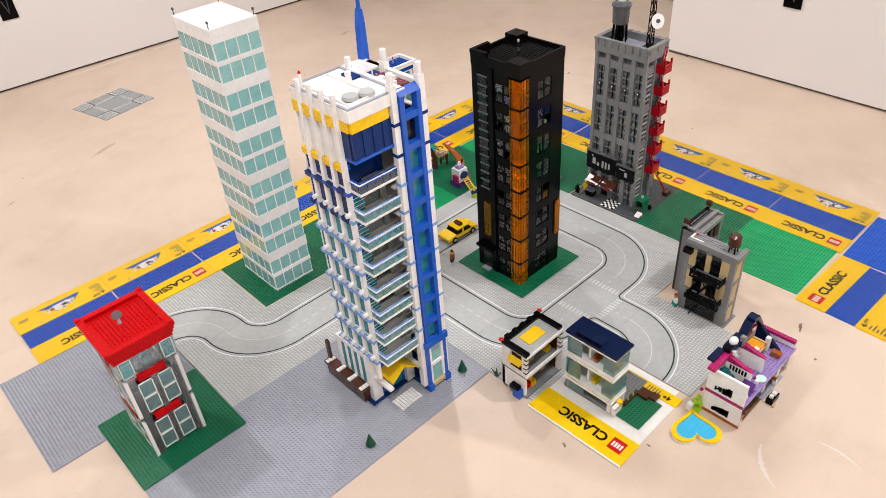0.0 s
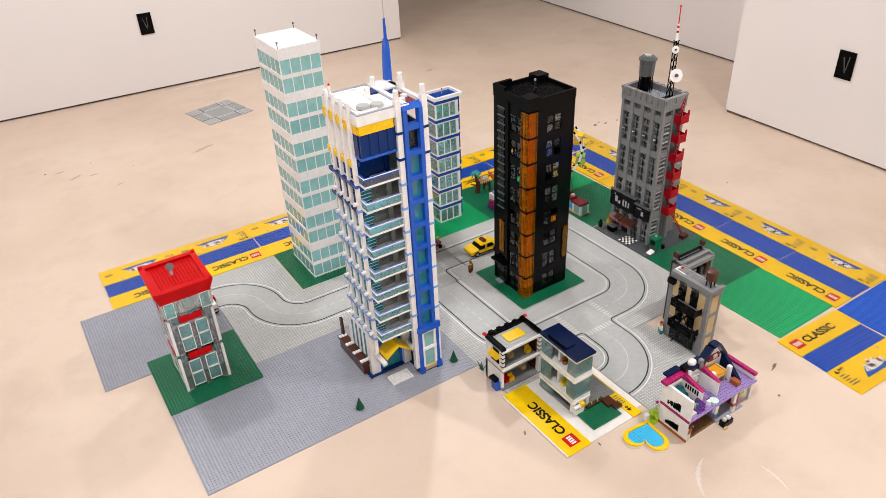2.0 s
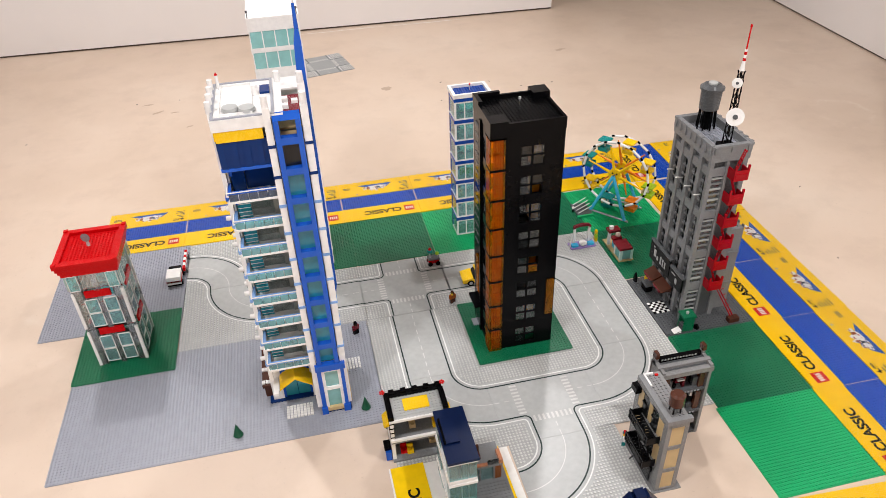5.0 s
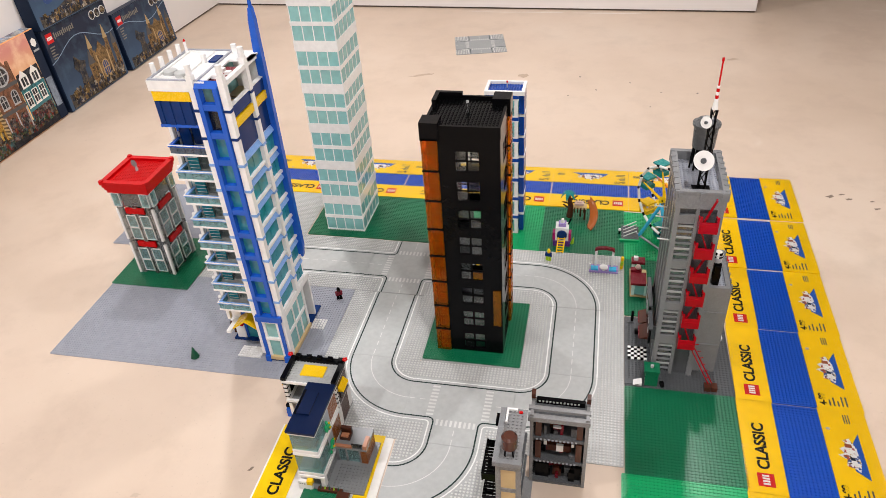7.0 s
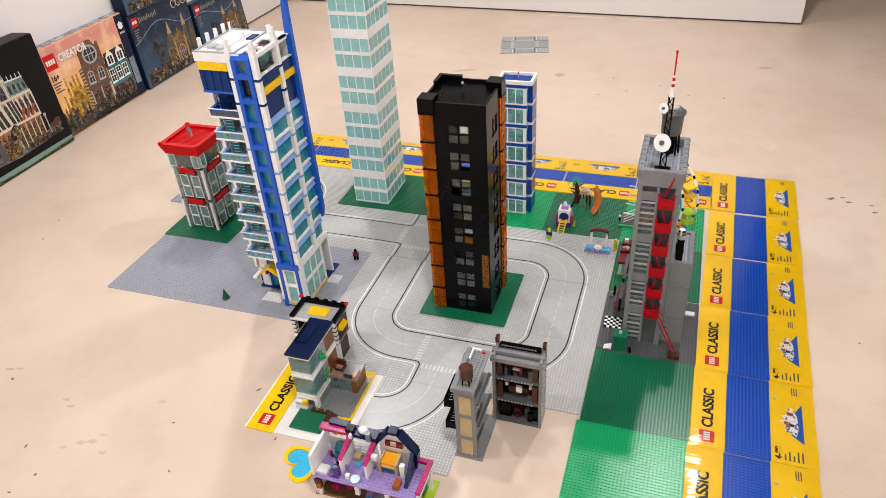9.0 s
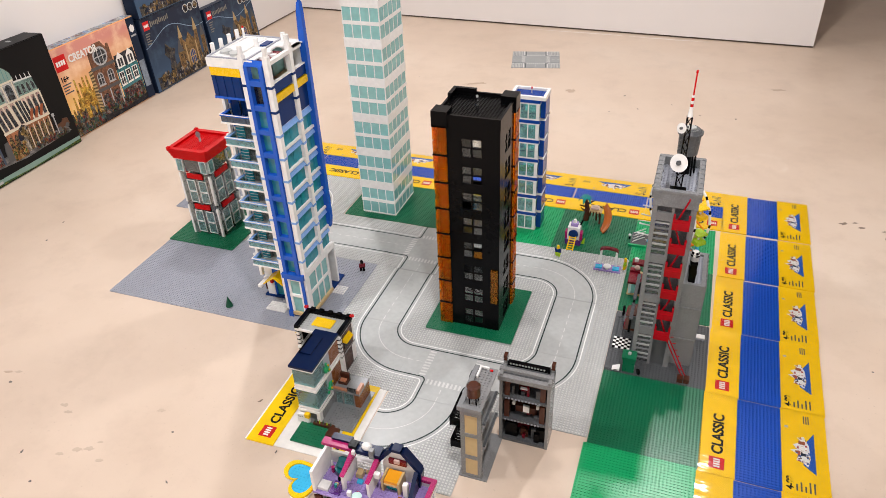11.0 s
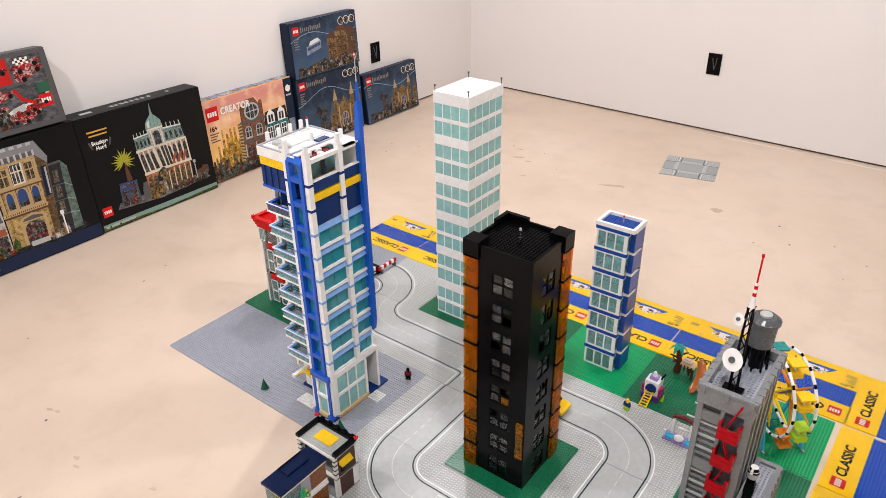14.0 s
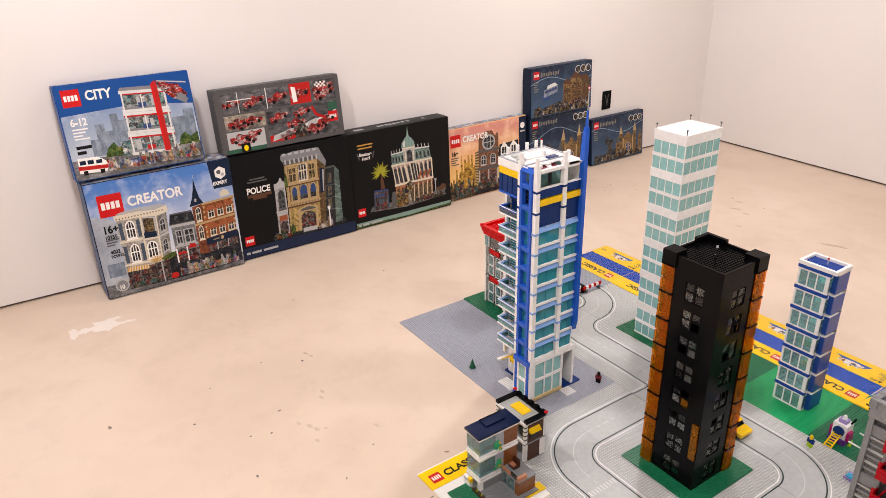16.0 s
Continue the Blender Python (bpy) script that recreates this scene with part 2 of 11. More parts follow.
SPECK_M = wall_material("grey_speck", (0.12, 0.10, 0.09))
METAL_M, _nt, _b = material("lamp_trim")
_b.inputs["Base Color"].default_value, _b.inputs["Roughness"].default_value = (0.75, 0.74, 0.72, 1), 0.4
GLOW_M, _nt, _b = material("lamp_lens")
_b.inputs["Base Color"].default_value = (0.9, 0.9, 0.9, 1)
_b.inputs["Emission Color"].default_value, _b.inputs["Emission Strength"].default_value = (*LAMP_TINT, 1), 6.0

# ---- building helpers ----
ORIGIN = {}


def thing(name, at, label="", category="", group="", kind=""):
    ob = new(name)
    ob.empty_display_size = 0.02
    ob.location = at
    ORIGIN[ob] = Vector(at)
    return tagged(ob, label, category, group, kind)


def part(name, bm, mat, parent=None, label=""):
    """One mesh object from a bmesh in world metres, under a thing or a part."""
    me = bpy.data.meshes.new(name)
    o = ORIGIN.get(parent, Vector((0, 0, 0)))
    bmesh.ops.translate(bm, verts=bm.verts, vec=-o)
    bm.to_mesh(me)
    bm.free()
    me.materials.append(mat)
    ob = new(name, me)
    if parent:
        ob.parent = parent
        ORIGIN[ob] = o
    return tagged(ob, label)


def bx(bm, x0, y0, z0, x1, y1, z1):
    x0, x1 = min(x0, x1), max(x0, x1)
    y0, y1 = min(y0, y1), max(y0, y1)
    z0, z1 = min(z0, z1), max(z0, z1)
    v = [bm.verts.new((x, y, z)) for z in (z0, z1) for x, y in ((x0, y0), (x1, y0), (x1, y1), (x0, y1))]
    for f in ((3, 2, 1, 0), (4, 5, 6, 7), (0, 1, 5, 4), (1, 2, 6, 5), (2, 3, 7, 6), (3, 0, 4, 7)):
        bm.faces.new([v[i] for i in f])


def clusters(bounds, eps=2e-4):
    """Groups of boxes that touch one another."""
    n = len(bounds)
    root = list(range(n))

    def find(i):
        while root[i] != i:
            root[i] = root[root[i]]
            i = root[i]
        return i
    for i in range(n):
        for j in range(i):
            a, b = bounds[i], bounds[j]
            if all(a[k] <= b[k + 3] + eps and b[k] <= a[k + 3] + eps for k in range(3)):
                root[find(i)] = find(j)
    out = {}
    for i in range(n):
        out.setdefault(find(i), []).append(i)
    return list(out.values())


def boxes(name, mat, parent, *bs, label=""):
    """Blocks of one material: those that touch become one part, each other group a part of its own."""
    ob = None
    bounds = [(min(b[0], b[3]), min(b[1], b[4]), min(b[2], b[5]), max(b[0], b[3]), max(b[1], b[4]), max(b[2], b[5])) for b in bs]
    for group in clusters(bounds):
        bm = bmesh.new()
        for i in group:
            bx(bm, *bs[i])
        ob = part(name, bm, mat, parent, label)
    return ob


def ring(x0, y0, x1, y1, z0, z1, th):
    """Four walls round a rectangle."""
    return [(x0, y0, z0, x1, y0 + th, z1), (x0, y1 - th, z0, x1, y1, z1), (x0, y0 + th, z0, x0 + th, y1 - th, z1), (x1 - th, y0 + th, z0, x1, y1 - th, z1)]


def prism(bm, pts, z0, z1):
    """An upright prism over a counter-clockwise outline."""
    lo = [bm.verts.new((x, y, z0)) for x, y in pts]
    hi = [bm.verts.new((x, y, z1)) for x, y in pts]
    bm.faces.new(hi)
    bm.faces.new(lo[::-1])
    for i in range(len(pts)):
        j = (i + 1) % len(pts)
        bm.faces.new((lo[i], lo[j], hi[j], hi[i]))


def tube(bm, a, b, r0, r1=None, n=10):
    """A round bar from a to b."""
    r1 = r0 if r1 is None else r1
    a, b = Vector(a), Vector(b)
    m = (b - a).to_track_quat("Z", "Y").to_matrix().to_4x4()
    bmesh.ops.create_cone(bm, cap_ends=True, segments=n, radius1=r0, radius2=max(r1, 1e-5), depth=(b - a).length, matrix=Matrix.Translation((a + b) / 2) @ m)


def tubes(name, mat, parent, *bars, n=10, label=""):
    """Round bars of one material, split into parts like boxes()."""
    ob = None
    bounds = []
    for t_ in bars:
        a, b, r = Vector(t_[0]), Vector(t_[1]), max(t_[2:])
        bounds.append((*[min(a[k], b[k]) - r for k in range(3)], *[max(a[k], b[k]) + r for k in range(3)]))
    for group in clusters(bounds):
        bm = bmesh.new()
        for i in group:
            tube(bm, *bars[i], n=n)
        ob = part(name, bm, mat, parent, label)
    return ob


def ball(bm, c, r, sx=1, sy=1, sz=1, u=12, v=8):
    bmesh.ops.create_uvsphere(bm, u_segments=u, v_segments=v, radius=r, matrix=Matrix.Translation(c) @ Matrix.Diagonal((sx, sy, sz, 1)))


def slope(bm, x0, y0, x1, y1, z0, z1, side):
    """A wedge brick: full height on one side ('n','s','e','w'), none on the other."""
    c = [(x0, y0), (x1, y0), (x1, y1), (x0, y1)]
    top = {"n": (2, 3), "s": (0, 1), "e": (1, 2), "w": (3, 0)}[side]
    lo = [bm.verts.new((x, y, z0)) for x, y in c]
    hi = [bm.verts.new((*c[i], z1)) for i in top]
    a, b = top
    o1, o2 = (b + 1) % 4, (b + 2) % 4
    bm.faces.new(lo[::-1])
    bm.faces.new((lo[a], lo[b], hi[1], hi[0]))
    bm.faces.new((lo[b], lo[o1], hi[1]))
    bm.faces.new((lo[o2], lo[a], hi[0]))
    bm.faces.new((lo[o1], lo[o2], hi[0], hi[1]))


STUD = 0.008
_hex = [(0.0024 * math.cos(2 * math.pi * (k + 0.5) / 8), 0.0024 * math.sin(2 * math.pi * (k + 0.5) / 8)) for k in range(8)]


def stud_mesh(points, z, h=0.0020):
    """All studs of a plate as one mesh: an octagonal knob at each point."""
    p = np.array(points, float).reshape(-1, 2)
    n = len(p)
    ringv = np.array(_hex)
    lo = np.concatenate([p[:, None, :] + ringv[None], np.full((n, 8, 1), z)], 2)
    hi = np.concatenate([p[:, None, :] + ringv[None], np.full((n, 8, 1), z + h)], 2)
    verts = np.concatenate([lo, hi], 1).reshape(-1, 3)
    quads = [(k, (k + 1) % 8, 8 + (k + 1) % 8, 8 + k) for k in range(8)]
    faces = []
    for i in range(n):
        b = 16 * i
        faces += [tuple(b + q for q in f) for f in quads]
        faces.append(tuple(b + 8 + k for k in range(8)))
    me = bpy.data.meshes.new("studs")
    me.from_pydata(verts.tolist(), [], faces)
    return me


def studs(parent, points, z, mat):
    me = stud_mesh(points, z)
    me.materials.append(mat)
    ob = new("studs", me)
    ob.parent = parent
    return tagged(ob, "round moulded studs", kind="stuff")


def deck_studs(t, x0, y0, x1, y1, z, mat):
    o = ORIGIN[t]
    me = stud_mesh([(x - o.x, y - o.y) for x in np.arange(x0 + 0.004, x1 - 0.002, STUD) for y in np.arange(y0 + 0.004, y1 - 0.002, STUD)], z - o.z)
    me.materials.append(mat)
    ob = new("studs", me)
    ob.parent = t
    tagged(ob, "round moulded studs", kind="stuff")


def grid_points(w, d):
    nx, ny = round(w / STUD), round(d / STUD)
    return [(-w / 2 + (i + 0.5) * w / nx, -d / 2 + (j + 0.5) * d / ny) for i in range(nx) for j in range(ny)]


def writing(name, text, size, mat, parent, m, label=""):
    """Flat lettering with the built-in font, laid by the pose m (in the parent's frame)."""
    cu = bpy.data.curves.new(name, "FONT")
    cu.body, cu.size, cu.align_x, cu.align_y, cu.extrude, cu.offset = text, size, "LEFT", "CENTER", 0.0003, size * 0.030
    tmp = bpy.data.objects.new(name, cu)
    scene.collection.objects.link(tmp)
    me = bpy.data.meshes.new_from_object(tmp.evaluated_get(bpy.context.evaluated_depsgraph_get()))
    bpy.data.objects.remove(tmp)
    me.materials.clear()
    me.materials.append(mat)
    ob = new(name, me)
    ob.parent = parent
    ob.matrix_basis = m
    return tagged(ob, label)


# ---- room ----
def structure(ob):
    return tagged(ob, kind="structure")


def slab(name, pts, z0, z1, mat, label=""):
    bm = bmesh.new()
    prism(bm, pts, z0, z1)
    return tagged(part(name, bm, mat, None, label), kind="structure")


FLOOR_Z = 0.0
slab("floor", [(-1.4, -3.2), (5.2, -3.2), (5.2, 6.2), (-1.4, 6.2)], -0.12, FLOOR_Z, FLOOR_M, "bare beige concrete floor with stains and a soft sheen")
slab("ceiling", [(-1.4, -3.2), (5.2, -3.2), (5.2, 6.2), (-1.4, 6.2)], CEIL, CEIL + 0.12, CEIL_M, "plain unseen ceiling, darkened to cut bounce light")
W0, W1 = (-0.86, -3.0), (-0.70, 3.925)
N1 = (2.48, 3.812)
GAP = 0.011


def wall(name, a, b, thick, label="primed white plasterboard wall"):
    """A straight wall whose face runs from a to b, with the room on its right; it stops short of the floor over a dark gap."""
    a, b = Vector(a), Vector(b)
    d = (b - a).normalized()
    n = Vector((-d.y, d.x)) * thick
    pts = [tuple(a), tuple(b), tuple(b + n), tuple(a + n)]
    ob = slab(name, pts, GAP, CEIL, WALL_M, label)
    ins = Vector((-d.y, d.x)) * 0.012
    p2 = [tuple(a + ins), tuple(b + ins), tuple(b + n - ins), tuple(a + n - ins)]
    slab("trim", p2, 0.0, GAP + 0.01, GAP_M, "dark shadow gap below the plasterboard")
    return ob


wall("wall_west", W0, W1, 0.15)
wall("wall_north", W1, N1, 0.13)
wall("wall_hall_north", (2.3, 5.9), (4.9, 5.9), 0.12)
wall("wall_hall_west", (2.35, 3.946), (2.35, 5.9), 0.1)
wall("wall_hall_east", (3.93, 5.9), (3.64, 1.66), 0.12)
wall("wall_east_end", (3.64, 1.66), (3.05, 1.686), 0.12)
wall("wall_east", (3.05, 1.686), (2.80, -3.0), 0.13)
wall("wall_south", (2.9, -3.0), (-1.0, -3.0), 0.12)

# plaster smears and specks on the floor
random.seed(4)


def smear(x, y, w, d, rot, mat, label, z=0.0006):
    n = 18
    pts = []
    for k in range(n):
        a = 2 * math.pi * k / n
        r = 1 + 0.35 * random.uniform(-1, 1)
        u, v = w * r * math.cos(a), d * r * math.sin(a)
        pts.append((x + u * math.cos(rot) - v * math.sin(rot), y + u * math.sin(rot) + v * math.cos(rot)))
    bm = bmesh.new()
    prism(bm, pts, 0.0, z)
    tagged(part("floor_mark", bm, mat, None, label), category="floor mark")


for k, (x, y, w, d, a) in enumerate(((-0.402, -0.140, 0.042, 0.017, 0.1), (-0.402, -0.100, 0.020, 0.030, 0.0), (-0.404, -0.035, 0.046, 0.050, 0.2), (-0.432, 0.006, 0.013, 0.036, 0.1), (-0.382, 0.022, 0.012, 0.046, -0.15))):
    smear(x, y, w, d, a, PLASTER_M, "white plaster smear on the concrete floor", 0.0005 + 0.0003 * k)
for x, y, w, d in ((2.454, 1.95, 0.014, 0.008), (2.491, 1.965, 0.008, 0.004), (2.507, 1.938, 0.010, 0.005), (2.575, 1.93, 0.007, 0.003), (2.578, 1.886, 0.009, 0.004), (1.674, 0.433, 0.012, 0.004), (1.660, 0.428, 0.009, 0.002), (1.586, 0.357, 0.004, 0.003)):
    smear(x, y, w, d, 0.3, MUD_M, "brown dirt mark on the concrete floor")
smear(1.19, 3.811, 0.27, 0.0055, -0.008, PLASTER_M, "white plaster smear along the foot of the wall")
smear(1.73, 3.796, 0.20, 0.0065, -0.022, PLASTER_M, "white plaster smear along the foot of the wall")
for x, y, w, d in ((0.86, 2.88, 0.05, 0.012), (1.34, 2.9, 0.02, 0.02)):
    smear(x, y, w, d, 0.4, STAIN_M, "faint brown stain on the concrete floor")
for x, y, w, d in ((0.249, 0.522, 0.011, 0.005), (0.493, 0.470, 0.009, 0.006), (0.522, 0.453, 0.011, 0.005), (0.634, 0.361, 0.011, 0.006), (0.659, 0.373, 0.012, 0.006), (0.602, 0.338, 0.009, 0.004), (0.709, 0.352, 0.009, 0.004), (0.749, 0.531, 0.010, 0.005), (0.672, 0.398, 0.006, 0.004), (0.276, 0.531, 0.009, 0.004)):
    smear(x, y, w, d, 0.25, STAIN_M if x < 0.26 else DAMP_M, "faint brown stain on the concrete floor")
for x, y, w, d, a in ((0.261, 3.03, 0.022, 0.006, 0.2), (0.312, 2.93, 0.026, 0.007, 0.5), (0.386, 2.91, 0.018, 0.005, 0.1), (0.461, 2.74, 0.014, 0.006, 0.4), (2.286, 3.146, 0.03, 0.010, 0.2)):
    smear(x, y, w, d, a, STAIN_M, "faint brown mark on the concrete floor")
smear(0.277, -0.144, 0.009, 0.005, 0.3, MUD_M, "brown dirt mark on the concrete floor")
smear(0.976, 0.635, 0.008, 0.003, 1.0, MUD_M, "brown dirt mark on the concrete floor")
for x, y in ((0.286, 0.493), (0.596, 0.253), (0.823, 0.478), (-0.2, 1.2), (-0.3, 2.6), (-0.35, 2.7), (-0.2, 2.75), (1.9, 2.6), (1.6, 2.9), (2.6, 1.6), (0.75, 0.15), (2.1, 2.75), (0.55, 2.9), (-0.15, 0.65), (0.507, 0.316), (0.903, 0.349), (2.75, 2.2), (1.95, 2.75), (2.45, 1.2), (0.21, 0.37), (0.416, 0.075), (0.257, 0.175), (0.574, 0.196), (-0.165, 1.084), (0.206, 3.052), (0.395, 3.049), (1.557, 2.693), (1.677, 2.758), (1.821, 2.846), (1.10, 0.502)):
    smear(x, y, random.uniform(0.0025, 0.006), random.uniform(0.0015, 0.004), random.uniform(0, 3), SPECK_M, "small dark speck on the concrete floor")



def dried_arc(cx, cy, r, a0, a1, w=0.006):
    """A pale dried water line on the floor, part of a ring, wider in the middle."""
    n, pts, back = 22, [], []
    for k in range(n + 1):
        a = radians(a0 + (a1 - a0) * k / n)
        h = w * (0.12 + math.sin(math.pi * k / n) * (0.7 + 0.3 * math.sin(2.1 * k)))
        pts.append((cx + (r + h) * math.cos(a), cy + (r + h) * math.sin(a)))
        back.append((cx + (r - h) * math.cos(a), cy + (r - h) * math.sin(a)))
    bm = bmesh.new()
    prism(bm, pts + back[::-1], 0.0, 0.0004)
    tagged(part("floor_mark", bm, RING_M, None, "pale dried ring mark on the concrete floor"), category="floor mark")


dried_arc(1.299, 0.21, 0.126, 105, 158)
dried_arc(1.22, 0.216, 0.136, -25, 14, 0.004)


# wall outlets: open boxes with loose wires
def outlet(name, m):
    bm = bmesh.new()
    for b in ring(-0.036, -0.056, 0.036, 0.056, 0.0, 0.004, 0.006):
        bx(bm, *b)
    top = thing(name, (0, 0, 0), "open black electrical wall box with loose wires", "outlet")
    part("rim", bm, BLACK, top)
    boxes("box_back", BLACK, top, (-0.031, -0.051, 0.0008, 0.031, 0.051, 0.0015))
    tubes("wire", C_GREYD, top, ((-0.012, 0.03, 0.003), (0.004, -0.03, 0.004), 0.0022), ((0.012, 0.035, 0.003), (0.006, -0.02, 0.004), 0.0018), n=8, label="loose grey wires")
    top.matrix_basis = m
    return top


def on_wall(a, b, s, z):
    """A pose flat on a wall from a to b, s metres along it, at a height: x along, y up, z out of the wall."""
    a, b = Vector(a), Vector(b)
    d = (b - a).normalized()
    p = a + d * s
    n = Vector((d.y, -d.x))
    m = Matrix(((d.x, 0, n.x, p.x + n.x * 0.001), (d.y, 0, n.y, p.y + n.y * 0.001), (0, 1, 0, z), (0, 0, 0, 1)))
    return m


outlet("wall_outlet", on_wall(W1, N1, 0.935 + 0.70, 0.368))
outlet("wall_outlet", on_wall(W0, W1, 6.01, 0.38))
outlet("wall_outlet", on_wall((3.05, 1.686), (2.80, -3.0), 0.53, 0.363))

# recessed ceiling lamps, all out of view; the southern pair is added fill
for x, y, k in LAMPS:
    lamp_ob = thing("ceiling_lamp", (x, y, CEIL), "unseen round recessed white ceiling lamp", "ceiling lamp", "ceiling lamps")
    bm = bmesh.new()
    bmesh.ops.create_cone(bm, cap_ends=True, segments=32, radius1=0.095, radius2=0.085, depth=0.008, matrix=Matrix.Translation((x, y, CEIL - 0.004)))
    part("trim_ring", bm, METAL_M, lamp_ob)
    bm = bmesh.new()
    bmesh.ops.create_cone(bm, cap_ends=True, segments=32, radius1=0.07, radius2=0.07, depth=0.002, matrix=Matrix.Translation((x, y, CEIL - 0.0095)))
    part("lens", bm, GLOW_M, lamp_ob)
    li = bpy.data.lights.new("ceiling_light", "AREA")
    li.shape, li.size, li.energy, li.color = "DISK", 0.13, LAMP_WATTS * k, LAMP_TINT
    lo = new("ceiling_light", li)
    lo.location = (x, y, CEIL - 0.013)
    lo.parent = None

# ---- baseplates ----
PT = 0.0022  # thickness of a baseplate
COLX = [0.258 + 0.2555 * i for i in range(9)]
ROWY = [0.4945, 0.7503, 1.0061, 1.2625, 1.5190]
ROADY = [y + 0.015 for y in ROWY]
U = 0.2553  # side of a 32-stud baseplate


def baseplate(x0, y0, w, d, mat, label, z=0.0, group="baseplates"):
    p = thing("baseplate", (x0 + w / 2, y0 + d / 2, z), label, "baseplate", group)
    bm = bmesh.new()
    r = 0.003
    pts = []
    for cx, cy, a0 in ((w / 2 - r, d / 2 - r, 0), (-w / 2 + r, d / 2 - r, 90), (-w / 2 + r, -d / 2 + r, 180), (w / 2 - r, -d / 2 + r, 270)):
        for k in range(3):
            a = radians(a0 + 45 * k)
            pts.append((x0 + w / 2 + cx + r * math.cos(a), y0 + d / 2 + cy + r * math.sin(a)))
    prism(bm, pts, z, z + PT)
    part("plate", bm, mat, p)
    return p


def full_plate(x0, y0, w, d, mat, label, z=0.0):
    p = baseplate(x0, y0, w, d, mat, label, z)
    studs(p, grid_points(w, d), PT, mat)
    return p


full_plate(0.137, 1.413, 0.384, 0.384, BGREY, "large light grey studded baseplate lying on the floor")
full_plate(0.263, 0.905, 0.384, 0.3725, BGREY, "large light grey studded baseplate lying on the floor")
full_plate(0.6475, 0.905, 0.378, 0.3725, BGREY, "large light grey studded baseplate under the hotel tower")
full_plate(0.262, 1.210, 0.2555, 0.2555, GREEN, "dark green studded baseplate under the red-roofed tower", PT + 0.0019)
full_plate(0.779, 1.5395, U, U, GREEN, "dark green studded baseplate under the white tower", 0.0)
full_plate(1.0345, 1.5380, U - 0.01, U, GREEN, "dark green studded baseplate beside the white tower")
full_plate(COLX[4] + 0.001, ROWY[4] + 0.0135, U, U, LGREEN, "bright green studded baseplate under the slim blue tower")
full_plate(COLX[5] + 0.001, ROWY[4] + 0.0135, U, U, GREEN, "dark green studded baseplate of the toy playground")
full_plate(COLX[6] + 0.001, ROWY[4] + 0.006, U, U, LGREEN, "bright green studded baseplate under the ferris wheel")
full_plate(COLX[6] + 0.001, ROWY[3] + 0.004, U, U, GREEN, "dark green studded baseplate behind the grey tower")
full_plate(COLX[6] + 0.001, ROWY[2], U, U, DGREY, "dark grey studded baseplate under the grey tower")
full_plate(COLX[6] + 0.001, ROWY[1], U, U, GREEN, "dark green studded baseplate in the tower's shadow")
full_plate(COLX[6] - 0.006, ROWY[0], U, U, LGREEN, "bright green empty studded baseplate")
full_plate(2.028, 0.222, U, U, BLUE, "bright blue empty studded baseplate")
full_plate(1.283, 1.026, 0.2525, 0.249, GREEN, "dark green studded baseplate under the black tower", PT + 0.0019)

# road plates: printed lines on grey plates, studs only beside the road
HALF = U / 2
LINE_D, LINE_W = 0.0535, 0.0635  # dark kerb line and white line, from the middle of the road
SMOOTH = 0.0705
C_LINE = card("printed_dark_green_line", (0.012, 0.028, 0.025), 0.3)
C_DASH = card("printed_worn_white_line", (0.58, 0.58, 0.56), 0.3)
C_LINEW = card("printed_white_line", (0.72, 0.72, 0.70), 0.3)
TZ = PT + 0.0002


def strip(bm, pts, w, z=TZ, h=0.00025):
    """A flat printed band of width w along a line of points, added to a list of bands."""
    out = bm
    bm = bmesh.new()
    pts = [Vector(p) for p in pts]
    left, right = [], []
    for i, p in enumerate(pts):
        d = (pts[min(i + 1, len(pts) - 1)] - pts[max(i - 1, 0)]).normalized()
        n = Vector((-d.y, d.x)) * (w / 2)
        left.append(bm.verts.new((*(p + n), z + h)))
        right.append(bm.verts.new((*(p - n), z + h)))
    for i in range(len(pts) - 1):
        bm.faces.new((right[i], right[i + 1], left[i + 1], left[i]))
    out.append(bm)


def arc(cx, cy, r, a0, a1, n=16):
    return [(cx + r * math.cos(radians(a0 + (a1 - a0) * k / n)), cy + r * math.sin(radians(a0 + (a1 - a0) * k / n))) for k in range(n + 1)]


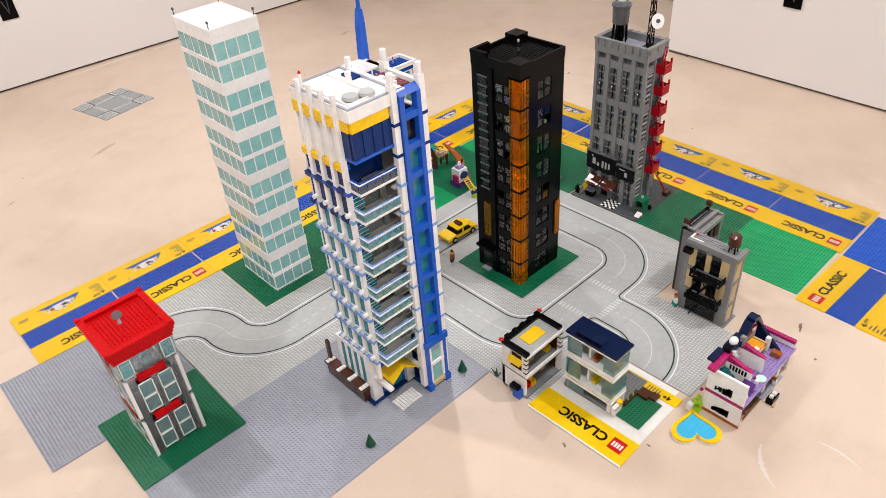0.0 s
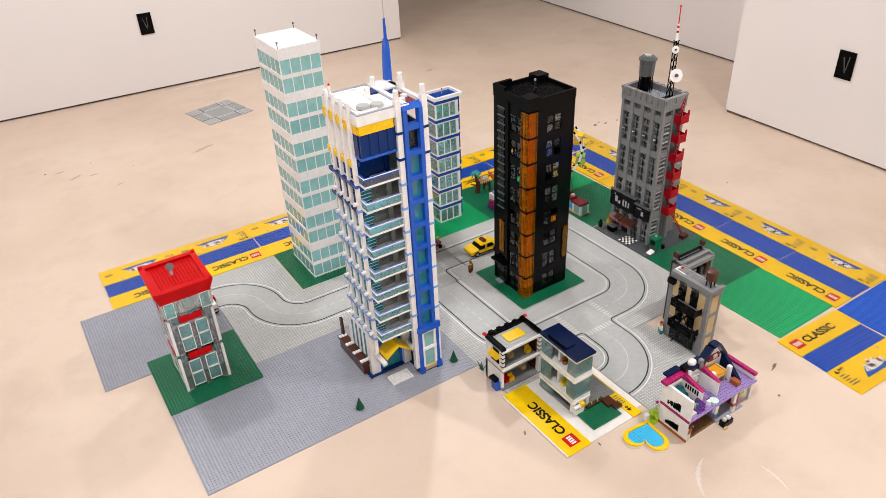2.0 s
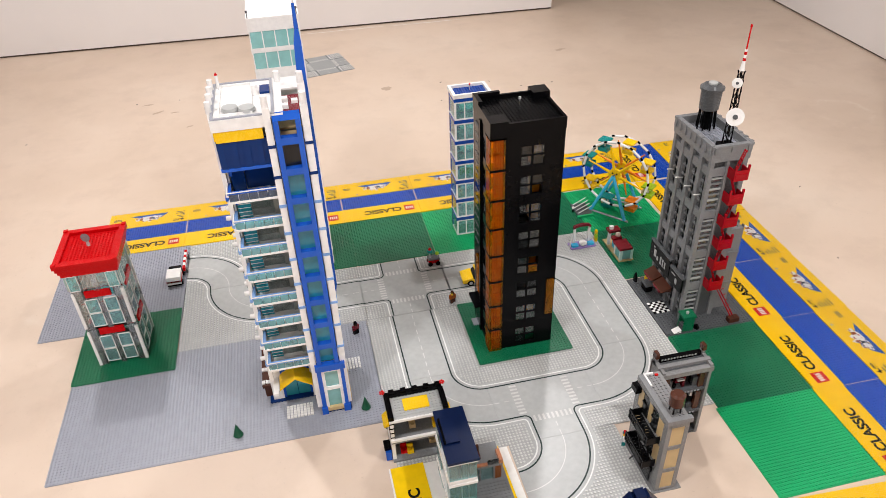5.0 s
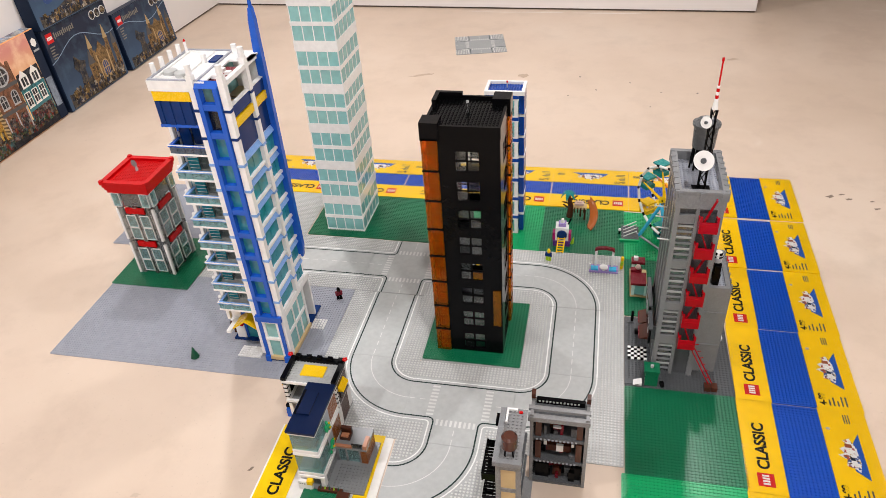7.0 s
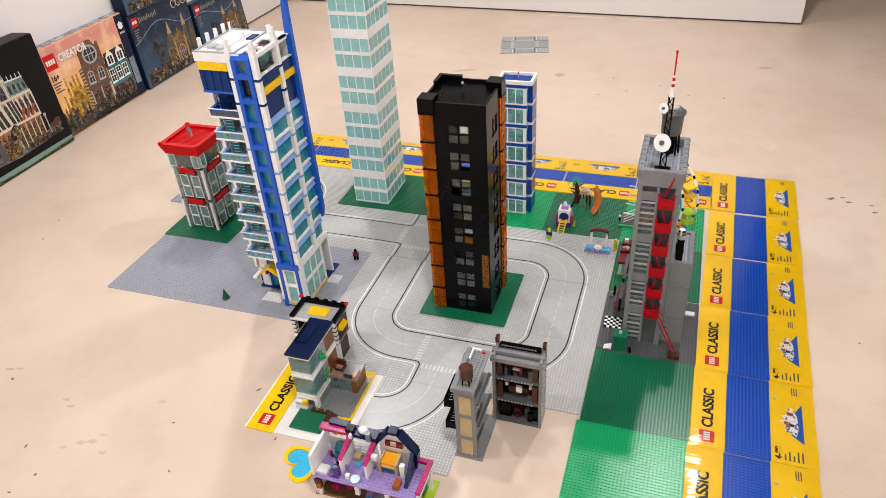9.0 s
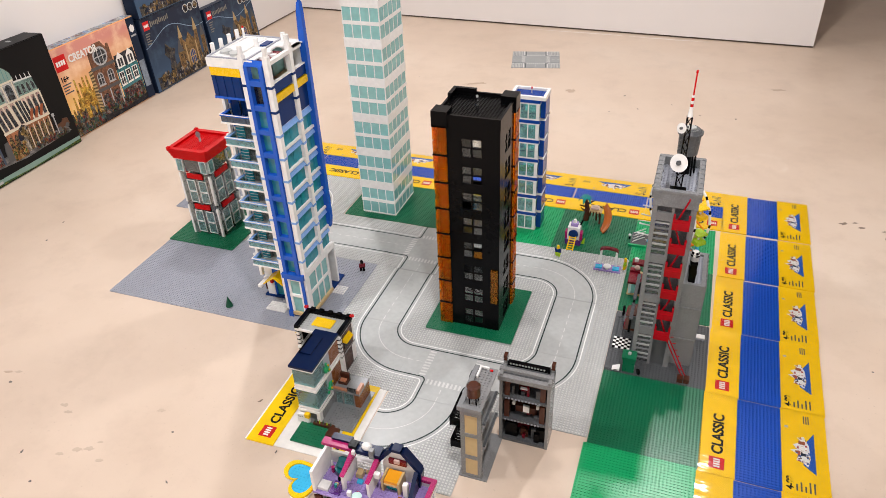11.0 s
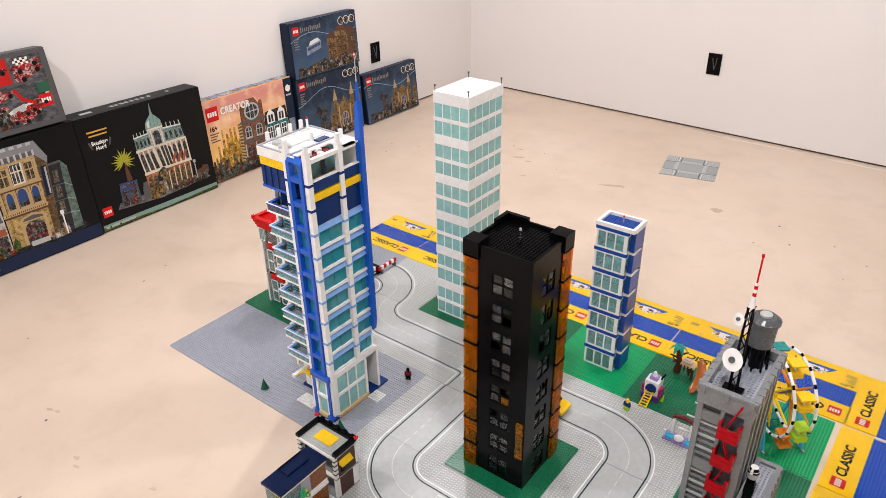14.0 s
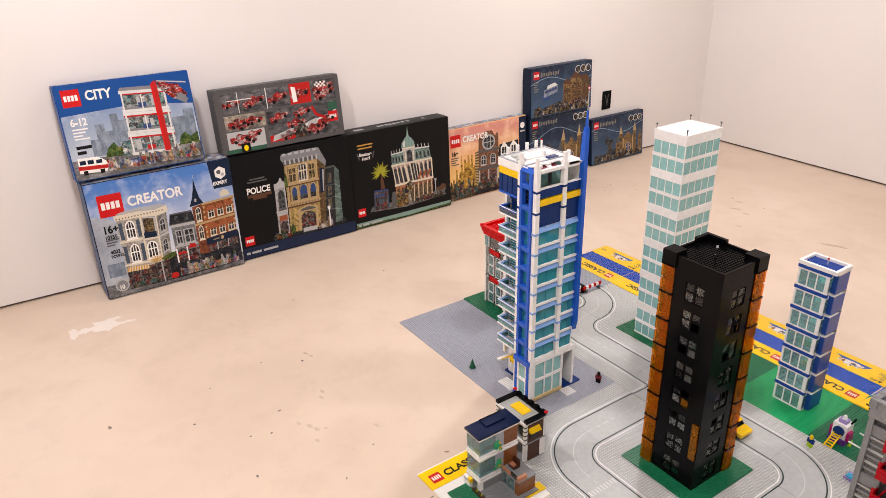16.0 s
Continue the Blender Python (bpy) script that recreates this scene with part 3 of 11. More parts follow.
def road_plate(kind, ix, iy, turn, label, at=None, rot=0.0, mat=None):
    """kind: straight (along x), curve (from the west side to the south side), tee (arms west, east and south), cross; turned by quarter turns."""
    cx, cy = at or (COLX[ix] + 0.1275, ROADY[iy] + 0.1275)
    p = baseplate(cx - HALF, cy - HALF, U, U, (mat or LGREY), label, group="road plates")
    dark, white, dash = [], [], []
    k = HALF

    def corner(sx, sy, bmd, off, rad):
        """The line round one corner of a junction."""
        c = (sx * (off + rad), sy * (off + rad))
        a = math.degrees(math.atan2(-sy, -sx))
        return [(sx * k, sy * off)] + arc(c[0], c[1], rad, a + (45 if sx * sy > 0 else -45), a - (45 if sx * sy > 0 else -45), 8) + [(sx * off, sy * k)]

    if kind == "straight":
        for s in (-1, 1):
            strip(dark, [(-k, s * LINE_D), (k, s * LINE_D)], 0.0036)
            strip(white, [(-k, s * LINE_W), (k, s * LINE_W)], 0.0032)
        for i in range(8):
            strip(dash, [(-k + 0.006 + i * 0.0318, 0), (-k + 0.024 + i * 0.0318, 0)], 0.0022)

        def keep(x, y):
            return abs(y) > SMOOTH
    elif kind == "curve":
        for o, bm_, w in ((LINE_D, dark, 0.0036), (-LINE_D, dark, 0.0036), (LINE_W, white, 0.0032), (-LINE_W, white, 0.0032), (0.0, dash, 0.0020)):
            strip(bm_, arc(-k, -k, k + o, 0, 90, 24), w)

        def keep(x, y):
            r = math.hypot(x + k, y + k)
            return abs(r - k) > SMOOTH
    else:
        arms = [(-1, 0), (1, 0), (0, -1)] + ([(0, 1)] if kind == "cross" else [])
        cs = [(-1, -1), (1, -1)] + ([(-1, 1), (1, 1)] if kind == "cross" else [])
        for sx, sy in cs:
            strip(dark, corner(sx, sy, dark, LINE_D, 0.014), 0.0036)
            strip(white, corner(sx, sy, white, LINE_W, 0.010), 0.0032)
        if kind == "tee":
            strip(dark, [(-k, LINE_D), (k, LINE_D)], 0.0036)
            strip(white, [(-k, LINE_W), (k, LINE_W)], 0.0032)
        for ax, ay in arms:
            for i in range(9):
                o = -0.044 + i * 0.011
                a0, a1 = LINE_D + 0.004, LINE_D + 0.022
                if ax:
                    strip(dash, [(ax * a0, o), (ax * a1, o)], 0.0055)
                else:
                    strip(dash, [(o, ay * a0), (o, ay * a1)], 0.0055)
            for a0 in (0.086, 0.112):
                strip(dash, [(ax * a0, ay * a0), (ax * (a0 + 0.014), ay * (a0 + 0.014))], 0.0022)

        def keep(x, y):
            if kind == "tee" and y > 0:
                return y > SMOOTH
            return abs(x) > SMOOTH and abs(y) > SMOOTH
    for name, bm_, mat in [("kerb_line", q, C_LINE) for q in dark] + [("road_marking", q, C_LINEW) for q in white] + [("road_marking", q, C_DASH) for q in dash]:
        bmesh.ops.recalc_face_normals(bm_, faces=bm_.faces)
        me = bpy.data.meshes.new(name)
        bm_.to_mesh(me)
        bm_.free()
        me.materials.append(mat)
        ob = new(name, me)
        ob.parent = p
    studs(p, [q for q in grid_points(U, U) if keep(*q)], PT, (mat or LGREY))
    p.rotation_euler = (0, 0, radians(90 * turn + rot))
    return p


RS = "grey road baseplate with printed straight lane"
RC = "grey road baseplate with printed curved lane"
RX = "grey road baseplate with printed junction and crosswalks"
road_plate("curve", 1, 4, 0, RC, at=(0.647, 1.6625))
road_plate("curve", 1, 3, 2, RC, at=(0.647, 1.4065))
road_plate("straight", 2, 3, 0, RS, at=(0.902, 1.4070))
road_plate("cross", 3, 3, 0, RX, at=(1.156, 1.4055))
road_plate("straight", 4, 3, 0, RS)
road_plate("curve", 5, 3, 0, RC)
road_plate("straight", 3, 2, 1, RS)
full_plate(COLX[4] + 0.0005, ROADY[2] + 0.0005, U, U, LGREY, "light grey studded baseplate in the middle of the road loop")
road_plate("straight", 5, 2, 1, RS)
road_plate("curve", 3, 1, 2, RC)
road_plate("tee", 4, 1, 0, RX)
road_plate("curve", 5, 1, 3, RC)
road_plate("curve", 4, 0, 3, RC)
road_plate("cross", 0, 0, 0, "grey road baseplate with printed crossroads lying apart on the floor", at=(1.076, 3.292), rot=12.3, mat=WORNG)


def ship_print():
    """Printed ship: fine patches of white, red, brown and grey."""
    m, nt, b = material("printed_ship")
    b.inputs["Roughness"].default_value = 0.35
    co = nt.nodes.new("ShaderNodeTexCoord")
    v = nt.nodes.new("ShaderNodeTexVoronoi")
    v.inputs["Scale"].default_value = 190.0
    nt.links.new(co.outputs["Object"], v.inputs["Vector"])
    sep = nt.nodes.new("ShaderNodeSeparateColor")
    nt.links.new(v.outputs["Color"], sep.inputs[0])
    r = ramp(nt, sep.outputs[0], [(0.0, (0.75, 0.74, 0.72)), (0.42, (0.35, 0.05, 0.04)), (0.52, (0.72, 0.70, 0.68)), (0.72, (0.10, 0.05, 0.03)), (0.82, (0.05, 0.09, 0.25)), (0.9, (0.5, 0.35, 0.12))])
    r.color_ramp.interpolation = "CONSTANT"
    nt.links.new(r.outputs[0], b.inputs["Base Color"])
    return m


P_SHIP = ship_print()


# ---- packets: baseplates still in their printed yellow wrap ----
def packet(x, y, w, d, turn, variant, rot=0.0):
    """Inner band with a logo and a word, a window on the plate, outer band with a picture; x across the bands, y along the word."""
    lab = "blue baseplate in yellow printed card and clear film" if variant == "blue" else "white baseplate in yellow printed card and clear film"
    p = thing("baseplate_packet", (0, 0, 0), lab, "toy packet", "wrapped baseplates")
    hw, hd = w / 2, d / 2
    b1, b2 = -hw + 0.079, hw - 0.098
    if variant == "white":
        b1, b2 = -hw + 0.077, hw - 0.030
    plate_m = BLUE if variant == "blue" else C_WHITE
    boxes("plate", plate_m, p, (b1 - 0.004, -hd + 0.002, 0.0004, b2 + 0.004, hd - 0.002, 0.0022))
    if variant == "blue":
        n = int((b2 - b1) / STUD)
        pts = [(b1 + (i + 0.5) * (b2 - b1) / n, -hd + 0.004 + (j + 0.5) * (d - 0.008) / 32) for i in range(n) for j in range(32)]
        studs(p, pts, 0.0022, plate_m)
    inner0 = -hw if variant == "blue" else -hw + 0.004
    if variant == "white":
        boxes("card_edge", C_WHITE, p, (-hw, -hd, 0.0002, -hw + 0.0035, hd, 0.0040))
        boxes("card_edge", C_WHITE, p, (hw, -hd + 0.020, 0.0002, hw + 0.020, hd, 0.0016))
    boxes("card_band", C_YEL, p, (inner0, -hd, 0.0003, b1, hd, 0.0042))
    boxes("card_band", C_YEL, p, (b2, -hd, 0.0003, hw, hd, 0.0042))
    # logo panel and word
    lx = inner0 + 0.026
    boxes("logo_panel", C_RED, p, (lx - 0.004, -hd + 0.018, 0.0042, lx + 0.030, -hd + 0.052, 0.0046))
    bars = [(lx + 0.006, -hd + 0.0225 + 0.0068 * k, 0.0046, lx + 0.020, -hd + 0.0270 + 0.0068 * k, 0.0049) for k in range(4)]
    boxes("logo_bars", C_WHITE, p, *bars)
    writing("printed_word", "CLASSIC", 0.034, C_BLACK, p, pose(lx + 0.014, -hd + 0.062, 0.0045, 0, 0, 90))
    if variant == "blue":
        # ship picture: blue sail-shaped sea, white and brown hull and people-free blocks
        ox = b2 + 0.045
        bm = bmesh.new()
        prism(bm, [(ox + 0.000, -0.040), (ox + 0.026, -0.062), (ox + 0.026, 0.062), (ox + 0.008, 0.030)], 0.0042, 0.0046)
        part("printed_sea", bm, C_BLUE, p)
        bm = bmesh.new()
        prism(bm, [(ox + 0.010, -0.044), (ox + 0.016, -0.020), (ox + 0.014, 0.020), (ox + 0.004, 0.046), (ox - 0.010, 0.040), (ox - 0.004, 0.026), (ox - 0.020, 0.016), (ox - 0.012, 0.004), (ox - 0.026, -0.002), (ox - 0.010, -0.012), (ox - 0.014, -0.030), (ox + 0.000, -0.034)], 0.0046, 0.0050)
        part("printed_ship", bm, P_SHIP, p, "small printed ship of many colours")
        boxes("printed_ship_deck", C_WHITE, p, (ox - 0.008, 0.006, 0.0050, ox + 0.010, 0.014, 0.0052), (ox + 0.000, -0.030, 0.0050, ox + 0.012, -0.020, 0.0052))
        boxes("printed_ship_trim", C_BRICK, p, (ox - 0.008, 0.020, 0.0050, ox + 0.006, 0.030, 0.0052), (ox - 0.016, -0.006, 0.0050, ox - 0.008, -0.001, 0.0052))
        boxes("printed_ship_dark", C_NIGHT, p, (ox - 0.004, -0.014, 0.0050, ox + 0.006, -0.006, 0.0052))
        boxes("printed_star", C_GREYL, p, (b2 + 0.008, 0.066, 0.0042, b2 + 0.016, 0.073, 0.0045))
        writing("printed_age", "4-99", 0.020, C_BLACK, p, pose(b2 + 0.016, -hd + 0.012, 0.0045, 0, 0, 90))
        small = [(b2 + 0.028 + 0.009 * i, -hd + 0.012, 0.0042, b2 + 0.0315 + 0.009 * i, -hd + 0.012 + w_, 0.0045) for i, w_ in enumerate((0.018, 0.026, 0.016, 0.030, 0.030))]
        small += [(b2 + 0.050 + 0.005 * i, hd - 0.040, 0.0042, b2 + 0.0525 + 0.005 * i, hd - 0.014, 0.0045) for i in range(3)]
        boxes("small_print", C_GREYD, p, *small)
    else:
        writing("printed_age", "4+", 0.018, C_BLACK, p, pose(b2 + 0.012, -hd + 0.020, 0.0045, 0, 0, 90))
        boxes("small_print", C_GREYD, p, *[(b2 + 0.006, -hd + 0.050 + 0.007 * i, 0.0042, b2 + 0.022, -hd + 0.0525 + 0.007 * i, 0.0045) for i in range(5)])
    # film: a slightly rippled sheet over the whole packet with a crimped edge
    if variant == "blue":
        bm = bmesh.new()
        nx, ny = 14, 12
        vs = [[bm.verts.new((-hw - 0.001 + (w + 0.002) * i / nx, -hd + d * j / ny, (0.0064 + 0.0012 * math.sin(3.1 * i + 2.3 * j + 9 * x) * math.sin(1.7 * j)) if 0 < i < nx and 0 < j < ny else 0.0047)) for j in range(ny + 1)] for i in range(nx + 1)]
        for i in range(nx):
            for j in range(ny):
                f = bm.faces.new((vs[i][j], vs[i + 1][j], vs[i + 1][j + 1], vs[i][j + 1]))
                f.smooth = True
        part("film", bm, FILM, p, "loose clear film")
    p.matrix_basis = pose(x, y, 0, 0, 0, 90 * turn + rot)
    return p


for k in range(6):
    yy = [0.612, 0.869, 1.126, 1.384, 1.646, 1.914][k]
    packet(2.1745 + 0.030 * k / 5, yy, 0.275, 0.258, 0, "blue", -0.8)
for k in range(7):
    packet(0.239 + 0.131 + 0.2615 * k, 1.922 - 0.002 * k / 3, 0.258, 0.2605, 1, "blue", -0.3)
packet(1.890, 0.358, 0.252, 0.262, -1, "blue", -2.5)
packet(1.131, 0.641, 0.250, 0.252, 0, "white", 0.6)


# ---- towers ----
def pane_row(parent, name, mat, axis, fixed, a0, a1, n, z0, z1, gap=0.0016, th=0.0014, frame_mat=None, fw=0.0016, out=1):
    """A row of n panes along one face, each a part, in one frame. axis: 'x' or 'y' along the face; out: which way the face looks."""
    w = (a1 - a0) / n
    for i in range(n):
        lo, hi = a0 + i * w + gap / 2, a0 + (i + 1) * w - gap / 2
        b = (lo, fixed, z0, hi, fixed - out * th, z1) if axis == "x" else (fixed, lo, z0, fixed - out * th, hi, z1)
        boxes(name, mat, parent, b)
    if frame_mat:
        fb = []
        for i in range(n + 1):
            c = a0 + i * w
            lo, hi = max(a0, c - fw), min(a1, c + fw)
            fb.append((lo, fixed + out * 0.0008, z0, hi, fixed - out * 0.0042, z1) if axis == "x" else (fixed + out * 0.0008, lo, z0, fixed - out * 0.0042, hi, z1))
        boxes("window_frame", frame_mat, parent, *fb)


# white glazed tower
def white_tower():
    x0, y0, x1, y1, zb = 0.838, 1.574, 0.966, 1.750, PT
    t = thing("toy_tower", (x0, y0, zb), "tall white and light blue glass toy-brick tower on a green baseplate", "toy building")
    boxes("base_course", WHITE, t, *ring(x0, y0, x1, y1, zb, zb + 0.0064, 0.007))
    z = zb + 0.0064
    for k in range(12):
        zt = z + 0.0418
        for axis, f, a0, a1, n, out in (("x", y0, x0, x1, 4, -1), ("x", y1, x0, x1, 4, 1), ("y", x0, y0, y1, 5, -1), ("y", x1, y0, y1, 5, 1)):
            pane_row(t, "window_pane", GLASS, axis, f + (-out) * 0.0012, a0 + 0.002, a1 - 0.002, n, z, zt, frame_mat=WHITE, fw=0.0013, out=out)
        thick = 0.0118 if k % 2 == 0 else 0.0308
        bs = ring(x0 - 0.0006, y0 - 0.0006, x1 + 0.0006, y1 + 0.0006, zt, zt + thick, 0.007)
        boxes("floor_band", WHITE, t, *bs)
        if k % 2 or k == 0:
            boxes("floor_slab", WHITE, t, (x0 + 0.0064, y0 + 0.0064, zt + 0.001, x1 - 0.0064, y1 - 0.0064, zt + 0.0042))
        z = zt + thick
    boxes("roof", WHITE, t, (x0 - 0.0006, y0 - 0.0006, z, x1 + 0.0006, y1 + 0.0006, z + 0.0032))
    for px, py in ((x0 + 0.004, y0 + 0.004), (x1 - 0.004, y0 + 0.004), (x0 + 0.004, y1 - 0.004), (x1 - 0.004, y1 - 0.004)):
        tubes("roof_pin", DGREY, t, ((px, py, z + 0.003), (px, py, z + 0.016), 0.0012), ((px, py, z + 0.016), (px, py, z + 0.0215), 0.0028), n=8, label="dark grey lamp pin")
    # pieces of furniture seen through the panes
    boxes("inner_block", BLUE, t, (x0 + 0.03, y0 + 0.008, zb + 0.26, x0 + 0.085, y0 + 0.03, zb + 0.275))
    boxes("inner_block", WHITE, t, (x0 + 0.02, y0 + 0.02, zb + 0.02, x0 + 0.05, y0 + 0.06, zb + 0.045))
    return t


white_tower()


# hotel tower
def hotel_tower():
    xw, xe, ys, yn, zb = 0.776, 0.946, 1.018, 1.146, PT
    t = thing("toy_tower", (0.85, 1.06, zb), "tall white and blue toy-brick hotel tower with glass balconies", "toy building")
    P, ZF = 0.0635, 0.155  # storey height, first balcony
    # base
    boxes("base_course", NAVY, t, (0.757, 1.028, zb, 0.880, 1.190, zb + 0.0064), (0.880, 0.966, zb, 0.948, 1.190, zb + 0.0064))
    boxes("ground_wall", WHITE, t, (0.766, 1.034, zb + 0.0064, 0.776, 1.150, 0.046), (0.766, 1.034, 0.140, 0.776, 1.150, 0.150), (0.766, 1.034, 0.046, 0.776, 1.048, 0.140), (0.766, 1.146, 0.046, 0.776, 1.150, 0.140), (0.776, 1.034, zb + 0.0064, 0.792, 1.044, 0.150), (0.862, 1.024, zb + 0.0064, 0.884, 1.040, 0.150), (0.766, 1.150, zb + 0.0064, 0.946, 1.158, 0.150))
    pane_row(t, "window_pane", TEAL, "y", 0.7675, 1.050, 1.146, 4, 0.056, 0.140, frame_mat=WHITE, fw=0.005, out=-1)
    # entrance with door, canopy, steps
    boxes("door_frame", BLUE, t, (0.792, 1.036, zb + 0.0064, 0.798, 1.046, 0.090), (0.856, 1.036, zb + 0.0064, 0.862, 1.046, 0.090), (0.792, 1.036, 0.090, 0.862, 1.046, 0.106))
    boxes("door", TEAL, t, (0.798, 1.040, zb + 0.0064, 0.8265, 1.042, 0.090))
    boxes("door", TEAL, t, (0.8275, 1.040, zb + 0.0064, 0.856, 1.042, 0.090))
    boxes("transom_window", TEAL, t, (0.792, 1.040, 0.106, 0.862, 1.042, 0.150))
    bm = bmesh.new()
    for x0, x1, za, zc in ((0.790, 0.828, 0.082, 0.110), (0.866, 0.828, 0.082, 0.110)):
        v = [bm.verts.new(c) for c in ((x0, 0.985, za), (x1, 0.985, zc), (x1, 1.036, zc), (x0, 1.036, za), (x0, 0.985, za + 0.004), (x1, 0.985, zc + 0.004), (x1, 1.036, zc + 0.004), (x0, 1.036, za + 0.004))]
        for f in ((0, 1, 2, 3), (7, 6, 5, 4), (0, 4, 5, 1), (1, 5, 6, 2), (2, 6, 7, 3), (3, 7, 4, 0)):
            bm.faces.new([v[i] for i in f])
    bmesh.ops.recalc_face_normals(bm, faces=bm.faces)
    part("canopy", bm, YELLOW, t, "yellow pitched canopy")
    boxes("canopy_rail", WHITE, t, (0.775, 0.978, 0.074, 0.787, 1.036, 0.082), (0.869, 0.978, 0.074, 0.879, 1.030, 0.082))
    boxes("flag_stone", WHITE, t, *[(0.794 + 0.008 * i, 0.968 + 0.008 * j, zb, 0.8005 + 0.008 * i, 0.9745 + 0.008 * j, zb + 0.0042) for i in range(8) for j in range(5)])
    boxes("flag_stone", WHITE, t, *[(0.950 + 0.008 * i, 1.098 + 0.008 * j, zb, 0.9555 + 0.008 * i, 1.1035 + 0.008 * j, zb + 0.0042) for i in range(5) for j in range(5)])
    boxes("lantern", RED, t, (0.788, 1.022, 0.060, 0.796, 1.030, 0.072))
    # brown terrace along the west side
    boxes("terrace_wall", BROWN, t, (0.748, 1.050, zb + 0.006, 0.766, 1.196, 0.040))
    boxes("terrace_rail", BROWN, t, (0.744, 1.046, 0.040, 0.770, 1.200, 0.048), (0.757, 1.190, 0.048, 0.764, 1.200, 0.108))
    for i in range(4):
        boxes("terrace_tile", WHITE, t, *[(0.744 + 0.0085 * j, 1.052 + i * 0.044, 0.048, 0.751 + 0.0085 * j, 1.062 + i * 0.044, 0.0515) for j in range(3)])
    # storeys on the south side: slab, rail, glass front, wall behind
    for k in range(8):
        z = ZF + P * k
        dark = k == 7
        rail = BLUE if dark else SKYB
        boxes("balcony_slab", WHITE, t, (0.777, 0.976, z, 0.870, ys, z + 0.0045), (xw, ys, z, xe - 0.004, yn, z + 0.0045))
        boxes("balcony_rail", rail, t, (0.777, 0.976, z + 0.0205, 0.870, 0.9835, z + 0.0238), (0.777, 0.9835, z + 0.0205, 0.7845, ys, z + 0.0238))
        boxes("balcony_edge", WHITE, t, (0.7762, 0.9752, z + 0.0238, 0.870, 0.9772, z + 0.0254), (0.7762, 0.9772, z + 0.0238, 0.7782, ys, z + 0.0254))
        for i in range(5):
            boxes("balcony_glass", DBLUEG if dark else BALCG, t, (0.779 + i * 0.0184, 0.9775, z + 0.0045, 0.7962 + i * 0.0184, 0.981, z + 0.0205))
        boxes("balcony_glass", DBLUEG if dark else BALCG, t, (0.779, 0.983, z + 0.0045, 0.782, ys - 0.002, z + 0.0205))
        boxes("balcony_wall", NAVY if dark else TEAL, t, (0.786, ys, z + 0.0045, 0.812, ys + 0.002, z + P))
        boxes("balcony_wall", NAVY if dark else CLEAR, t, (0.813, ys + 0.006, z + 0.0045, 0.856, ys + 0.008, z + P))
        boxes("balcony_pier", STONEP if not dark else NAVY, t, (0.856, ys + 0.002, z + 0.0045, 0.868, ys + 0.008, z + P))
        if not dark:
            boxes("room_wall", STONEP, t, (0.784, ys + 0.030, z + 0.0045, 0.868, ys + 0.034, z + P))
            boxes("room_beam", NAVY, t, (0.834, ys + 0.012, z + 0.041, 0.854, ys + 0.026, z + 0.049))
            boxes("door_lattice", WHITE, t, *[(0.786, ys - 0.0012, z + 0.010 + 0.009 * j, 0.812, ys - 0.0004, z + 0.0112 + 0.009 * j) for j in range(4)])
        boxes("balcony_lamp", BLUE, t, (0.784, ys - 0.004, z + 0.040, 0.790, ys + 0.004, z + 0.052))
    # navy overhang with yellow sign band, and roof slab
    zo = 0.668
    boxes("overhang", BLUE, t, (0.777, 0.976, zo, 0.870, ys, zo + 0.006))
    rib = [(0.8702, 0.985), (0.779, 0.985)]
    for i in range(8):
        d = 0.9785 if i % 2 else 0.9765
        rib += [(0.779 + 0.0114 * i, d), (0.779 + 0.0114 * (i + 1), d)]
    bm = bmesh.new()
    prism(bm, rib, zo + 0.006, zo + 0.060)
    bmesh.ops.recalc_face_normals(bm, faces=bm.faces)
    part("overhang_front", bm, NAVY, t)
    boxes("overhang_side", NAVY, t, (0.777, 0.985, zo + 0.006, 0.782, ys, zo + 0.060))
    boxes("sign_band", YELLOW, t, (0.779, 0.9755, zo + 0.060, 0.864, 0.984, zo + 0.082), (0.776, 0.984, zo + 0.060, 0.784, 1.006, zo + 0.082))
    boxes("roof_fascia", WHITE, t, (0.775, 0.974, zo + 0.082, 0.870, ys, zo + 0.101), (0.775, ys, zo + 0.082, 0.870, yn, zo + 0.101))
    zr = zo + 0.101
    boxes("roof", WHITE, t, (0.775, 0.974, zr, 0.905, yn + 0.004, zr + 0.0035), (0.905, 1.09, zr, 0.950, yn + 0.004, zr + 0.0035))
    boxes("roof_edge", BGREY, t, *ring(0.777, 0.976, 0.890, yn + 0.002, zr + 0.0035, zr + 0.0062, 0.005))
    boxes("roof_edge", WHITE, t, *ring(0.790, 0.990, 0.852, yn - 0.012, zr + 0.0035, zr + 0.0072, 0.003))
    for cx, cy in ((0.812, 1.012), (0.842, 1.004)):
        bm = bmesh.new()
        bmesh.ops.create_cone(bm, cap_ends=True, segments=24, radius1=0.016, radius2=0.014, depth=0.006, matrix=Matrix.Translation((cx, cy, zr + 0.0085)))
        part("roof_vent", bm, LGREY, t, "round grey roof vent")
    boxes("roof_bench", DRED, t, (0.894, 1.000, zr - 0.012, 0.938, 1.075, zr - 0.004))
    boxes("roof_seat", WHITE, t, (0.903, 1.008, zr - 0.004, 0.916, 1.020, zr + 0.004), (0.903, 1.04, zr - 0.004, 0.916, 1.052, zr + 0.004), (0.922, 1.03, zr - 0.004, 0.934, 1.042, zr + 0.002))
    boxes("roof_parapet", WHITE, t, (0.940, 0.985, zr - 0.006, 0.950, 1.13, zr + 0.0035))
